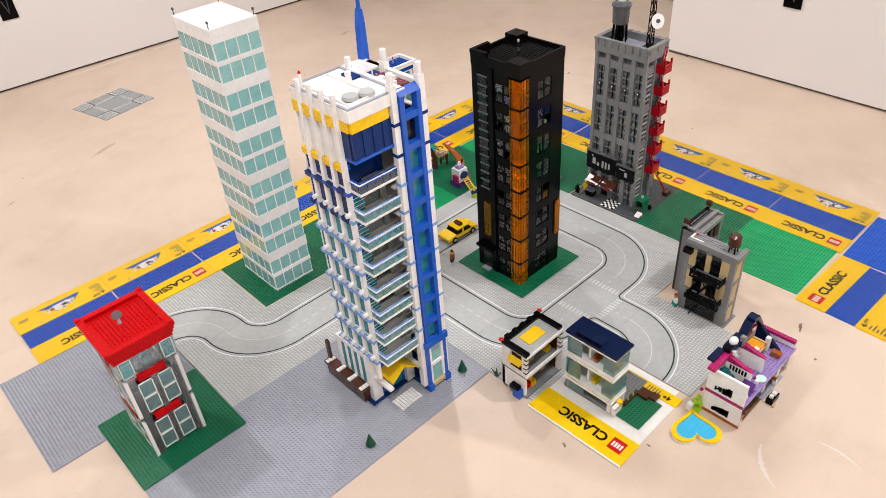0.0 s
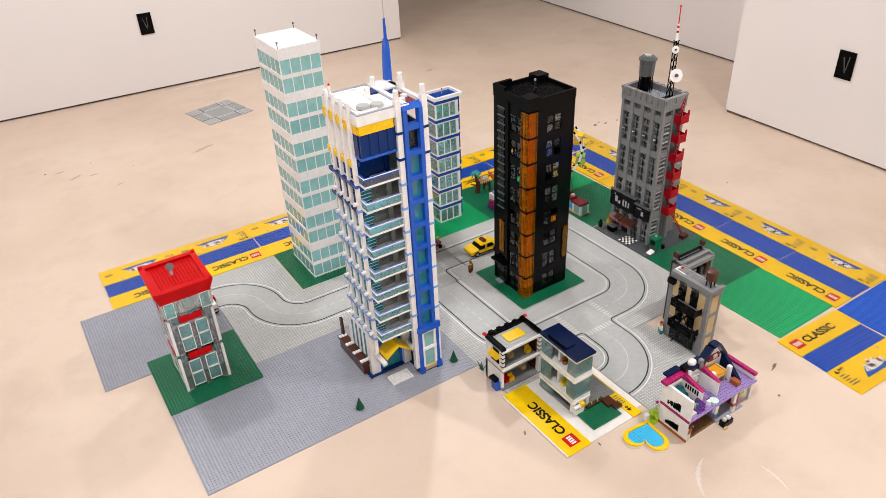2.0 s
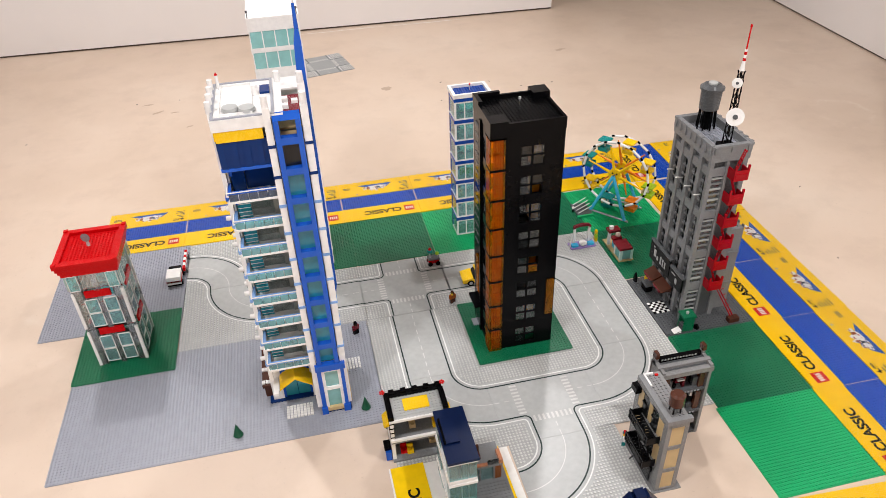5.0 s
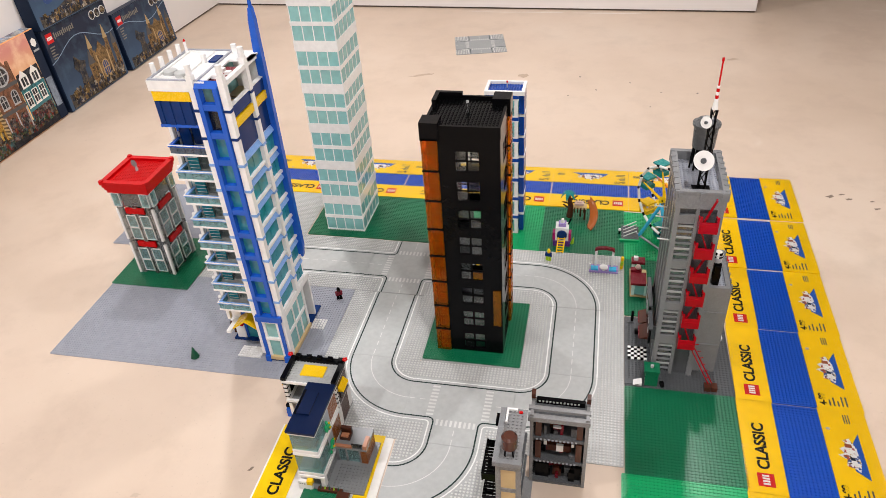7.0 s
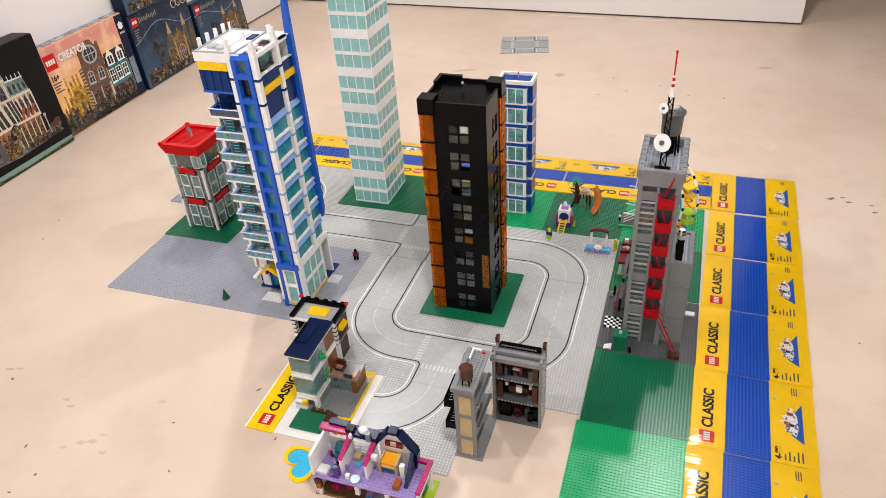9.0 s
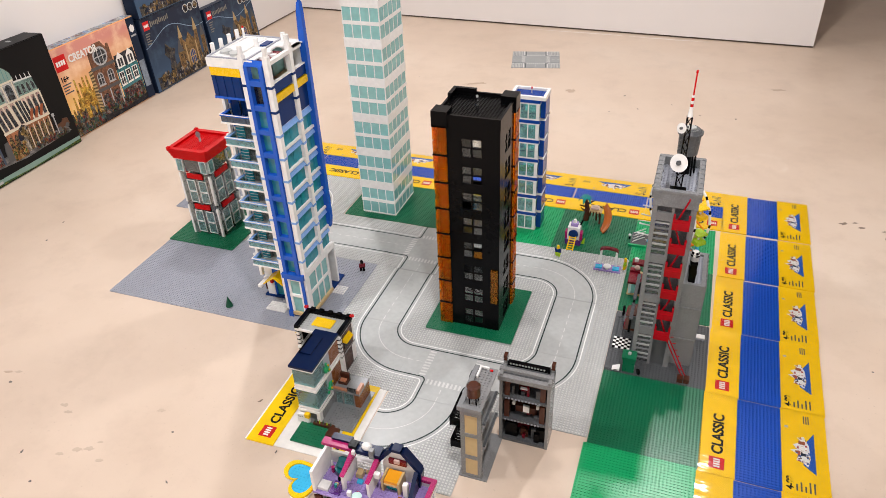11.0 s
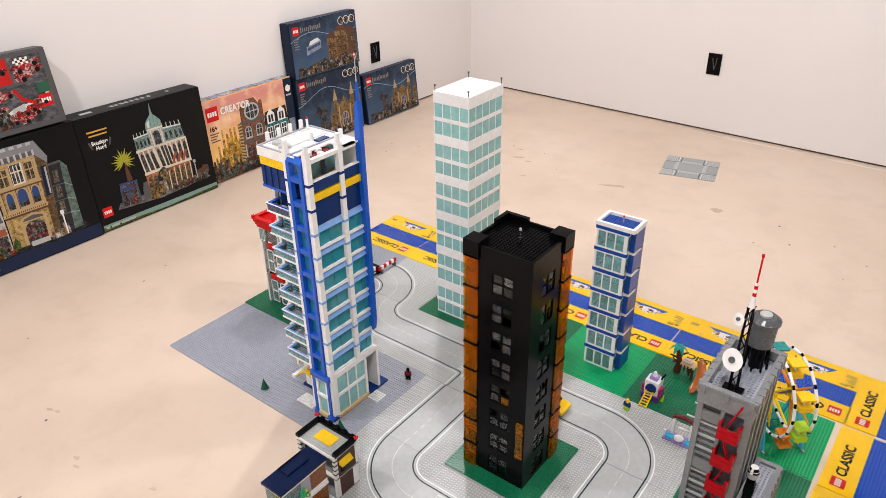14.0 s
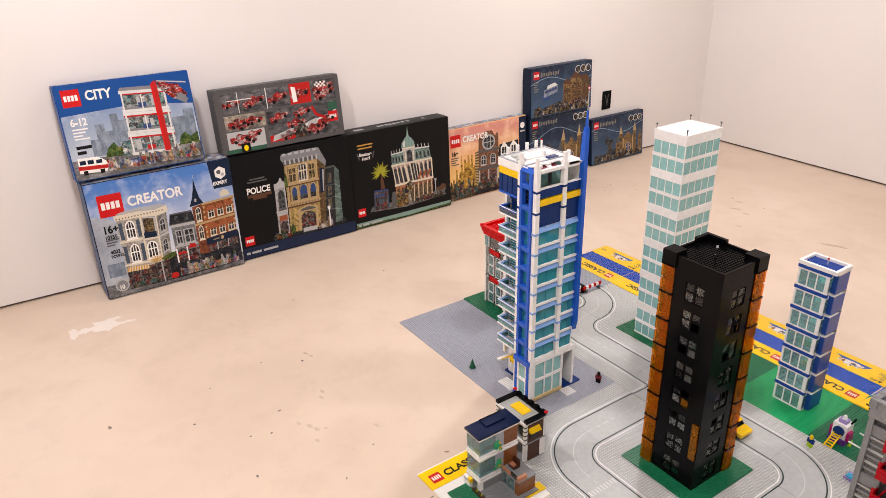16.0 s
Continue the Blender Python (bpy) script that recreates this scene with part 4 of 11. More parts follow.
    boxes("roof_well", NAVY, t, (0.866, 1.075, zr + 0.0036, 0.884, 1.11, zr + 0.008))
    # little figure-shaped finial on the roof edge
    tubes("roof_finial", WHITE, t, ((0.788, 1.128, zr + 0.003), (0.788, 1.128, zr + 0.022), 0.0035, 0.0028), ((0.788, 1.128, zr + 0.022), (0.788, 1.128, zr + 0.030), 0.0032), n=10)
    tubes("roof_finial", RED, t, ((0.788, 1.128, zr + 0.030), (0.788, 1.128, zr + 0.035), 0.0034, 0.001), n=10)
    # west side: ribs with caps, blue infill and panes
    ribs = [1.004, 1.040, 1.076, 1.112]
    for i, ry in enumerate(ribs):
        boxes("pier", WHITE, t, (0.7705, ry + 0.002, 0.098, 0.779, ry + 0.012, zr + 0.004))
        tubes("pier_cap", WHITE, t, ((0.7745, ry + 0.007, zr + 0.004), (0.7745, ry + 0.007, zr + 0.026), 0.0055, 0.0052), n=12)
        for k in range(8):
            z = ZF + P * k - 0.008
            boxes("pier_collar", SKYB if k < 7 else BLUE, t, (0.7685, ry + 0.0005, z, 0.781, ry + 0.0135, z + 0.007))
            if k < 7:
                tubes("pier_knob", WHITE, t, ((0.7605, ry + 0.007, z + 0.022), (0.7702, ry + 0.007, z + 0.022), 0.0048), n=10)
    for i in range(4):
        a0, a1 = ribs[i] + 0.0125, (ribs[i + 1] + 0.0015 if i < 3 else 1.146)
        for k in range(8):
            z = ZF + P * k
            boxes("west_pane", TEAL if k < 6 else NAVY, t, (0.777, a0, z, 0.7795, a1, z + 0.050))
            boxes("west_sill", SKYB if k < 6 else NAVY, t, (0.768, a0, z - 0.010, 0.7785, a1, z - 0.001))
        boxes("west_sign", YELLOW, t, (0.772, a0, zo - 0.030, 0.780, a1, zo - 0.016), (0.772, a0, zo + 0.060, 0.780, a1, zo + 0.082))
    boxes("west_infill", WHITE, t, (0.779, ys, 0.150, 0.783, yn, zr))
    # south-east shaft: blue frame with a window per storey between white piers
    sx0, sx1, sy = 0.884, 0.934, 0.965
    boxes("shaft_foot", BLUE, t, (sx0 - 0.006, sy - 0.004, zb, sx0 + 0.008, sy + 0.012, 0.022), (sx1 - 0.004, sy - 0.004, zb, sx1 + 0.012, sy + 0.012, 0.022))
    boxes("shaft_foot", BLUE, t, (sx0 - 0.004, sy, 0.022, sx0 + 0.006, sy + 0.012, 0.140), (sx1, sy, 0.022, sx1 + 0.008, sy + 0.012, 0.140))
    boxes("shaft_window_frame", WHITE, t, (sx0 + 0.006, sy + 0.002, 0.020, sx0 + 0.013, sy + 0.010, 0.140), (sx1 - 0.007, sy + 0.002, 0.020, sx1, sy + 0.010, 0.140), (sx0 + 0.006, sy + 0.001, 0.076, sx1, sy + 0.011, 0.084), (sx0 + 0.006, sy + 0.001, 0.134, sx1, sy + 0.011, 0.141))
    boxes("shaft_sill", TAN, t, (sx0 + 0.006, sy - 0.002, 0.010, sx1, sy + 0.010, 0.020))
    boxes("shaft_pane", GLASS, t, (sx0 + 0.013, sy + 0.006, 0.020, sx1 - 0.007, sy + 0.008, 0.076))
    boxes("shaft_pane", GLASS, t, (sx0 + 0.013, sy + 0.006, 0.084, sx1 - 0.007, sy + 0.008, 0.134))
    boxes("shaft_skirt", BLUE, t, (sx0 - 0.006, sy - 0.004, 0.141, sx1 + 0.012, sy + 0.012, 0.158))
    boxes("shaft_rail", BLUE, t, (sx0, sy, 0.158, sx0 + 0.010, sy + 0.016, 0.762), (sx1 - 0.010, sy, 0.158, sx1, sy + 0.016, 0.762))
    bm = bmesh.new()
    slope(bm, sx0, sy, sx1, sy + 0.014, 0.762, 0.774, "n")
    part("shaft_cap", bm, BLUE, t)
    for k in range(9):
        z = 0.205 + P * k
        boxes("shaft_beam", BLUE, t, (sx0 + 0.010, sy + 0.001, z, sx1 - 0.010, sy + 0.016, z + 0.014))
        if k < 8:
            boxes("shaft_pane", SMOKE if k > 6 else TEAL, t, (sx0 + 0.010, sy + 0.014, z + 0.014, sx1 - 0.010, sy + 0.016, z + P))
    boxes("shaft_pane", TEAL, t, (sx0 + 0.010, sy + 0.014, 0.158, sx1 - 0.010, sy + 0.016, 0.205))
    boxes("shaft_core", WHITE, t, (sx0, sy + 0.018, 0.150, sx1, sy + 0.022, 0.72))
    for px0, px1, py0, py1, zt in ((0.869, 0.882, 0.970, 0.984, 0.800), (0.936, 0.950, 0.970, 0.984, 0.800), (0.937, 0.951, 1.070, 1.084, 0.800)):
        boxes("pier", WHITE, t, (px0, py0, 0.150 if py0 > 1 else 0.022, px1, py1, zt - 0.014))
        cx, cy = (px0 + px1) / 2, (py0 + py1) / 2
        tubes("pier_cap", WHITE, t, ((cx, cy, zt - 0.014), (cx, cy, zt + 0.008), 0.0066, 0.0062), n=12)
        for k in range(9):
            z = 0.20 + P * k
            boxes("pier_collar", SKYB if k < 7 else NAVY, t, (px0 - 0.0012, py0 - 0.0012, z, px1 + 0.0012, py1 + 0.0012, z + 0.006))
    tubes("pier_cap", WHITE, t, ((0.857, 1.075, zr), (0.857, 1.075, zr + 0.024), 0.006), ((0.90, 1.132, zr), (0.90, 1.132, zr + 0.024), 0.006), n=12)
    # east side
    boxes("east_ground_frame", WHITE, t, (0.940, 0.984, 0.010, 0.948, 0.992, 0.150), (0.940, 1.100, 0.010, 0.948, 1.108, 0.150), (0.940, 0.992, 0.076, 0.948, 1.100, 0.086), (0.940, 0.984, 0.142, 0.950, 1.150, 0.158), (0.941, 1.030, 0.018, 0.9475, 1.034, 0.142), (0.941, 1.064, 0.018, 0.9475, 1.068, 0.142))
    boxes("east_sill", TAN, t, (0.940, 0.986, 0.008, 0.952, 1.106, 0.018))
    pane_row(t, "window_pane", GLASS, "y", 0.945, 0.992, 1.100, 3, 0.018, 0.076, out=1)
    pane_row(t, "window_pane", GLASS, "y", 0.945, 0.992, 1.100, 3, 0.086, 0.142, out=1)
    for a0, a1 in ((0.985, 1.069), (1.085, 1.139)):
        for k in range(7):
            z = 0.158 + P * k
            n = 4 if a1 - a0 > 0.06 else 3
            w = (a1 - a0) / n
            for i in range(n):
                boxes("east_pane", TEAL if k < 7 else NAVY, t, (0.9395, a0 + i * w, z + 0.006, 0.9425 - 0.001 * (i % 2), a0 + (i + 1) * w - 0.0006, z + 0.048))
            boxes("east_sill", WHITE, t, (0.937, a0, z, 0.9485, a1, z + 0.006))
            bm = bmesh.new()
            slope(bm, 0.940, a0, 0.9495, a1, z + 0.048, z + P, "w")
            part("east_hood", bm, SKYB if k < 7 else NAVY, t)
        boxes("east_back", WHITE, t, (0.930, a0, 0.160, 0.934, a1, 0.66))
        boxes("east_navy", NAVY, t, (0.938, a0, 0.602, 0.944, a1, 0.668))
        boxes("sign_band", YELLOW, t, (0.940, a0, 0.668, 0.950, a1, 0.686))
        boxes("terrace_rail", NAVY, t, (0.940, a0, 0.690, 0.948, a1, 0.716))
        boxes("terrace_edge", WHITE, t, (0.939, a0, 0.716, 0.949, a1, 0.7185))
        boxes("terrace_floor", TAN, t, (0.885, a0, 0.690, 0.939, a1, 0.694))
        boxes("terrace_glass", GLASS, t, (0.884, a0, 0.694, 0.886, a1, 0.76))
    boxes("north_wall", WHITE, t, (0.776, yn - 0.004, 0.150, 0.940, yn, 0.76))
    # blue fin rising to a spire
    bm = bmesh.new()
    prof = [(0.940, 0.232), (0.952, 0.218), (0.9575, 0.250), (0.9575, 0.842), (0.9555, 0.868), (0.9485, 0.868), (0.9435, 0.842), (0.940, 0.780)]
    lo = [bm.verts.new((x, 1.139, z)) for x, z in prof]
    hi = [bm.verts.new((x, 1.153, z)) for x, z in prof]
    bm.faces.new(lo)
    bm.faces.new(hi[::-1])
    for i in range(len(prof)):
        j = (i + 1) % len(prof)
        bm.faces.new((lo[j], lo[i], hi[i], hi[j]))
    bmesh.ops.recalc_face_normals(bm, faces=bm.faces)
    part("fin", bm, BLUE, t, "tall blue fin")
    tubes("spire", BLUE, t, ((0.952, 1.146, 0.866), (0.952, 1.146, 0.915), 0.0044, 0.0028), n=8)
    tubes("spire_rod", C_GREYL, t, ((0.952, 1.146, 0.915), (0.952, 1.146, 0.972), 0.0013), n=8)
    tubes("spire_tip", C_RED, t, ((0.952, 1.146, 0.972), (0.952, 1.146, 0.975), 0.0022), ((0.952, 1.146, 0.979), (0.952, 1.146, 0.982), 0.0022), n=8)
    tubes("spire_tip", WHITE, t, ((0.952, 1.146, 0.975), (0.952, 1.146, 0.979), 0.0021), n=8)
    return t


hotel_tower()


# black tower
def black_tower():
    x0, y0, x1, y1, zb = 1.323, 1.069, 1.488, 1.226, PT * 2 + 0.002
    H = 0.645
    t = thing("toy_tower", (x0, y0, zb), "tall black toy-brick tower with amber glass corner columns", "toy building")
    P = 0.0745
    ww, th = 0.052, 0.006

    def face(axis, f, a0, a1, out, centre):
        """One wall: solid black with a two-by-two window in each storey."""
        lo, hi = centre - ww / 2, centre + ww / 2

        def b(p, q, z0, z1, d0=0.0, d1=th):
            return (p, f - out * d0, z0, q, f - out * d1, z1) if axis == "x" else (f - out * d0, p, z0, f - out * d1, q, z1)
        boxes("wall", BLACK, t, b(a0, lo, zb, zb + H - 0.03), b(hi, a1, zb, zb + H - 0.03))
        for k in range(9):
            zs = zb + 0.012 + P * k
            if k < 8:
                boxes("window_frame", BLACK, t, b(centre - 0.002, centre + 0.002, zs, zs + 0.049, 0.001, 0.005), b(lo, hi, zs + 0.0235, zs + 0.0265, 0.001, 0.005))
                for i in range(2):
                    for j in range(2):
                        p, q = (lo + 0.001, centre - 0.002) if i == 0 else (centre + 0.002, hi - 0.001)
                        za, zc = (zs, zs + 0.0235) if j == 0 else (zs + 0.0265, zs + 0.049)
                        if (i * 7 + j * 3 + k * 5) % 6 != 1:
                            amber = axis == "x" and out < 0 and (i, k) == (1, 3)
                            boxes("window_pane", AMBER if amber else CLEAR if (i + j + k) % 4 else SMOKE, t, b(p, q, za, zc, 0.003, 0.0042))
            zt = zb + H - 0.03 if k == 8 else zs
            z_lo = zs + 0.049 - P if k else zb
            boxes("wall_band", BLACK, t, b(lo, hi, z_lo, zt))

    face("x", y0, x0 + 0.030, x1, -1, (x0 + x1) / 2 + 0.010)
    face("x", y1, x0, x1 - 0.030, 1, (x0 + x1) / 2 - 0.010)
    face("y", x1, y0 + th, y1 - 0.030, 1, (y0 + y1) / 2 - 0.008)
    face("y", x0, y0 + 0.030, y1 - th, -1, y0 + 0.055)
    # narrow window strip, pilaster and canopy on the west side
    boxes("pilaster", BLACK, t, (x0 - 0.004, y1 - 0.072, zb, x0 + 0.002, y1 - 0.060, zb + H - 0.03))
    boxes("slot_frame", DGREY, t, *[(x0 - 0.003, y1 - 0.052, zb + 0.27 + 0.0245 * i, x0 + 0.001, y1 - 0.020, zb + 0.274 + 0.0245 * i) for i in range(14)])
    boxes("slot_pane", SMOKE, t, *[(x0 - 0.0016, y1 - 0.050, zb + 0.275 + 0.0245 * i, x0 - 0.0006, y1 - 0.022, zb + 0.293 + 0.0245 * i) for i in range(13)])
    boxes("porch", BLACK, t, (x0 - 0.018, y1 - 0.066, zb + 0.075, x0, y1 - 0.006, zb + 0.082))
    boxes("porch_door", SMOKE, t, (x0 - 0.002, y1 - 0.055, zb, x0 - 0.0005, y1 - 0.020, zb + 0.070))
    boxes("porch_step", BGREY, t, (x0 - 0.016, y1 - 0.052, zb, x0 - 0.001, y1 - 0.024, zb + 0.004))
    # amber corner columns: ribbed clear panels in black-capped stages
    for cx, cy, sx, sy in ((x0, y0, 1, 1), (x1, y1, -1, -1)):
        z = zb
        for k in range(8):
            for h in (0.0, 0.0375):
                edge = [(0.030, 0.003), (0.030, -0.002)]
                for i in range(5, 0, -1):
                    edge += [(0.0058 * i - 0.001, -0.0055), (0.0058 * i - 0.004, -0.0055), (0.0058 * i - 0.005, -0.0025)]
                edge = edge + [(-0.0055, -0.0055)] + [(v, u) for u, v in edge[::-1]] + [(0.003, 0.003)]
                edge = [(cx + sx * u, cy + sy * v) for u, v in edge]
                col = bmesh.new()
                prism(col, edge, z + h + 0.001, z + h + 0.035)
                bmesh.ops.recalc_face_normals(col, faces=col.faces)
                part("amber_panel", col, AMBER, t, "ribbed amber glass panel")
                boxes("amber_core", AMBERW, t, (cx + sx * 0.004, cy + sy * 0.004, z + h, cx + sx * 0.027, cy + sy * 0.027, z + h + 0.0365))
            boxes("column_band", BLACK, t, (cx - sx * 0.0065, cy - sy * 0.0065, z + 0.0725, cx + sx * 0.0315, cy + sy * 0.0315, z + 0.0765))
            z += 0.0765 if k < 7 else 0.0
        boxes("column_cap", BLACK, t, (cx - sx * 0.0065, cy - sy * 0.0065, zb + 0.0765 * 8 - 0.004, cx + sx * 0.034, cy + sy * 0.034, zb + H + 0.004))
    for k in range(3):
        boxes("amber_panel", AMBER, t, (x1 - 0.022, y0 - 0.0045, zb + 0.098 + 0.0372 * k, x1 - 0.003, y0 - 0.0005, zb + 0.133 + 0.0372 * k))
        boxes("amber_panel", AMBER, t, (x0 - 0.0045, y1 - 0.055, zb + 0.118 + 0.0372 * k, x0 - 0.0005, y1 - 0.030, zb + 0.153 + 0.0372 * k))
    # roof: recessed studded deck, stepped parapet, antenna
    zr = zb + H - 0.03
    boxes("roof", BLACK, t, (x0 + 0.001, y0 + 0.001, zr, x1 - 0.001, y1 - 0.001, zr + 0.018))
    boxes("parapet", BLACK, t, *ring(x0 - 0.001, y0 - 0.001, x1 + 0.001, y1 + 0.001, zr, zr + 0.026, 0.006))
    boxes("parapet_block", BLACK, t, (x0 - 0.002, y1 - 0.05, zr + 0.026, x0 + 0.008, y1 + 0.002, zr + 0.035), (x0 + 0.008, y1 - 0.008, zr + 0.026, x0 + 0.06, y1 + 0.002, zr + 0.035))
    me = stud_mesh([(x - x0, y - y0) for x in np.arange(x0 + 0.011, x1 - 0.008, STUD) for y in np.arange(y0 + 0.011, y1 - 0.008, STUD)], zr + 0.018 - zb)
    me.materials.append(BLACK)
    ob = new("studs", me)
    ob.parent = t
    tagged(ob, "round moulded studs", kind="stuff")
    cx, cy = (x0 + x1) / 2 + 0.002, (y0 + y1) / 2
    tubes("antenna", CLEAR, t, ((cx, cy, zr + 0.018), (cx, cy, zr + 0.026), 0.004), ((cx, cy, zr + 0.026), (cx, cy, zr + 0.044), 0.0018), n=10)
    tubes("antenna_tip", C_GREYL, t, ((cx, cy, zr + 0.044), (cx, cy, zr + 0.049), 0.0028), n=10)
    for k in range(2, 6, 2):
        boxes("floor_slab", DGREY, t, (x0 + 0.008, y0 + 0.008, zb + P * k, x1 - 0.008, y1 - 0.008, zb + P * k + 0.0032))
    return t


black_tower()


# slim blue and white tower
def slim_tower():
    x0, y0, x1, y1, zb = 1.369, 1.620, 1.463, 1.684, PT
    t = thing("toy_tower", (x0, y0, zb), "slim white and blue glass toy-brick tower on a bright green baseplate", "toy building")
    P = 0.0672
    for k in range(7):
        z = zb + P * k
        boxes("window_sill", WHITE, t, *ring(x0, y0, x1, y1, z, z + 0.0045, 0.006))
        boxes("window_post", WHITE, t, (x0, y0, z + 0.0045, x0 + 0.004, y0 + 0.004, z + 0.052), (x1 - 0.010, y0, z + 0.0045, x1 - 0.001, y0 + 0.004, z + 0.052))
        boxes("window_head", WHITE, t, *ring(x0, y0, x1, y1, z + 0.052, z + 0.0575, 0.005))
        pane_row(t, "window_pane", HOUSEG, "x", y0 + 0.0015, x0 + 0.004, x1 - 0.010, 3, z + 0.0045, z + 0.052, frame_mat=WHITE, fw=0.0018, out=-1)
        boxes("side_pane", HOUSEG, t, (x0 + 0.001, y0 + 0.006, z + 0.0045, x0 + 0.003, y1 - 0.004, z + 0.052))
        boxes("side_pane", HOUSEG, t, (x1 - 0.003, y0 + 0.004, z + 0.0045, x1 - 0.001, y0 + 0.022, z + 0.052))
        boxes("storey_band", COBALT, t, (x0 - 0.002, y0 - 0.002, z + 0.0575, x1 + 0.001, y0 + 0.008, z + P), (x0 - 0.002, y0 + 0.008, z + 0.0575, x0 + 0.006, y1, z + P))
        boxes("storey_floor", WHITE, t, (x0 + 0.006, y0 + 0.008, z + 0.0575, x1, y1, z + 0.0615))
        boxes("back_wall", COBALT, t, (x0, y1 - 0.002, z + 0.003, x0 + 0.030, y1 + 0.010, z + P - 0.003), (x0 + 0.030, y1 - 0.002, z + 0.036, x1, y1 + 0.010, z + P - 0.003))
        boxes("back_pane", HOUSEG, t, (x0 + 0.030, y1 + 0.002, z + 0.003, x1, y1 + 0.004, z + 0.036))
        boxes("stair_wall", COBALT, t, (x1, y0 + 0.016, z + 0.004, x1 + 0.015, y1 + 0.012, z + P - 0.004))
        boxes("stair_edge", WHITE, t, (x1 - 0.001, y0 + 0.014, z + P - 0.004, x1 + 0.016, y1 + 0.013, z + P))
        boxes("back_edge", WHITE, t, (x0 - 0.001, y1 - 0.003, z + P - 0.003, x1 + 0.016, y1 + 0.0125, z + P))
        if k % 2:
            boxes("inner_block", (LIME, TEALP, WHITE)[k % 3], t, (x0 + 0.020, y0 + 0.028, z + 0.0045, x1 - 0.012, y0 + 0.034, z + 0.024))
    z = zb + P * 7
    boxes("roof", COBALT, t, (x0, y0, z, x1 + 0.015, y1 + 0.012, z + 0.004))
    boxes("parapet", WHITE, t, *ring(x0 - 0.003, y0 - 0.003, x1 + 0.017, y1 + 0.014, z + 0.001, z + 0.0125, 0.0085))
    deck_studs(t, x0 + 0.004, y0 + 0.004, x1 + 0.010, y1 + 0.008, z + 0.004, COBALT)
    tubes("roof_pin", C_GREYL, t, ((1.426, 1.664, z + 0.004), (1.426, 1.664, z + 0.020), 0.0015), n=8)
    tubes("roof_pin_tip", C_RED, t, ((1.426, 1.664, z + 0.020), (1.426, 1.664, z + 0.025), 0.0026), n=8)
    return t


slim_tower()


# newspaper tower
def grey_tower():
    x0, y0, x1, y1, zb = 1.853, 1.061, 1.950, 1.238, PT
    H = 0.527
    t = thing("toy_tower", (x0, y0, zb), "tall grey toy-brick office tower with red fire escape and billboard", "toy building")
    boxes("core", DGREY, t, (x0 + 0.0102, y0 + 0.0102, zb, x1 - 0.0102, y1 - 0.0102, zb + H - 0.030))
    zs = [0.0, 0.105, 0.225, 0.345, 0.465]
    # piers and recessed window bays on the four sides
    for f, out, nb in ((x0, -1, 4), (x1, 1, 4)):
        for i in range(nb + 1):
            c = y0 + (y1 - y0) * i / nb
            a, b = max(y0 + 0.0106, c - 0.007), min(y1 - 0.0106, c + 0.007)
            if b - a < 0.003:
                continue
            boxes("pier", MGREY, t, (f, a, zb, f - out * 0.010, b, zb + H - 0.02))
        for i in range(nb):
            c = y0 + (y1 - y0) * (i + 0.5) / nb
            for k, z in enumerate(zs[:4]):
                boxes("spandrel", MGREY, t, (f - out * 0.003, c - 0.016, zb + z + 0.096, f - out * 0.010, c + 0.016, zb + z + 0.118))
                for j in range(3):
                    boxes("window_bar", MGREY, t, (f - out * 0.006, c - 0.016, zb + z + 0.018 + 0.026 * j, f - out * 0.010, c + 0.016, zb + z + 0.024 + 0.026 * j), (f - out * 0.006, c - 0.0015, zb + z + 0.002, f - out * 0.010, c + 0.0015, zb + z + 0.096))
                boxes("window_pane", REFLG, t, (f - out * 0.0085, c - 0.016, zb + z, f - out * 0.0095, c + 0.016, zb + z + 0.098))
    for f, out in ((y0, -1), (y1, 1)):
        for a, b in ((x0, x0 + 0.0105), (x0 + 0.043, x0 + 0.050), (x1 - 0.013, x1)):
            boxes("pier", MGREY, t, (a, f, zb, b, f - out * 0.010, zb + H - 0.02))
        boxes("plain_wall", DGREY, t, (x0 + 0.050, f - out * 0.006, zb, x1 - 0.013, f - out * 0.010, zb + H - 0.02))
        for k, z in enumerate(zs[:4]):
            boxes("spandrel", MGREY, t, (x0 + 0.0105, f - out * 0.003, zb + z + 0.096, x0 + 0.043, f - out * 0.010, zb + z + 0.118))
            boxes("window_pane", REFLG, t, (x0 + 0.0105, f - out * 0.0085, zb + z, x0 + 0.043, f - out * 0.0095, zb + z + 0.098))
            for j in range(6):
                boxes("window_bar", LGREY if j % 2 else MGREY, t, (x0 + 0.0105, f - out * 0.004, zb + z + 0.012 + 0.015 * j, x0 + 0.043, f - out * 0.008, zb + z + 0.0155 + 0.015 * j))
    zt = zb + H - 0.045
    boxes("cornice", MGREY, t, *ring(x0 - 0.002, y0 - 0.002, x1 + 0.002, y1 + 0.002, zt, zt + 0.036, 0.010))
    boxes("parapet", MGREY, t, *ring(x0 - 0.004, y0 - 0.004, x1 + 0.004, y1 + 0.004, zt + 0.036, zt + 0.042, 0.012))
    pk = []
    for i in range(8):
        yy = y0 + 0.006 + (y1 - y0 - 0.012) * i / 7
        pk += [(x0 - 0.006, yy - 0.004, zt + 0.018, x0 + 0.004, yy + 0.004, zt + 0.0435), (x1 - 0.004, yy - 0.004, zt + 0.018, x1 + 0.006, yy + 0.004, zt + 0.0435)]
    for i in range(3):
        xx = x0 + 0.006 + (x1 - x0 - 0.012) * i / 2
        pk += [(xx - 0.004, y0 - 0.006, zt + 0.024, xx + 0.004, y0 + 0.002, zt + 0.040)]
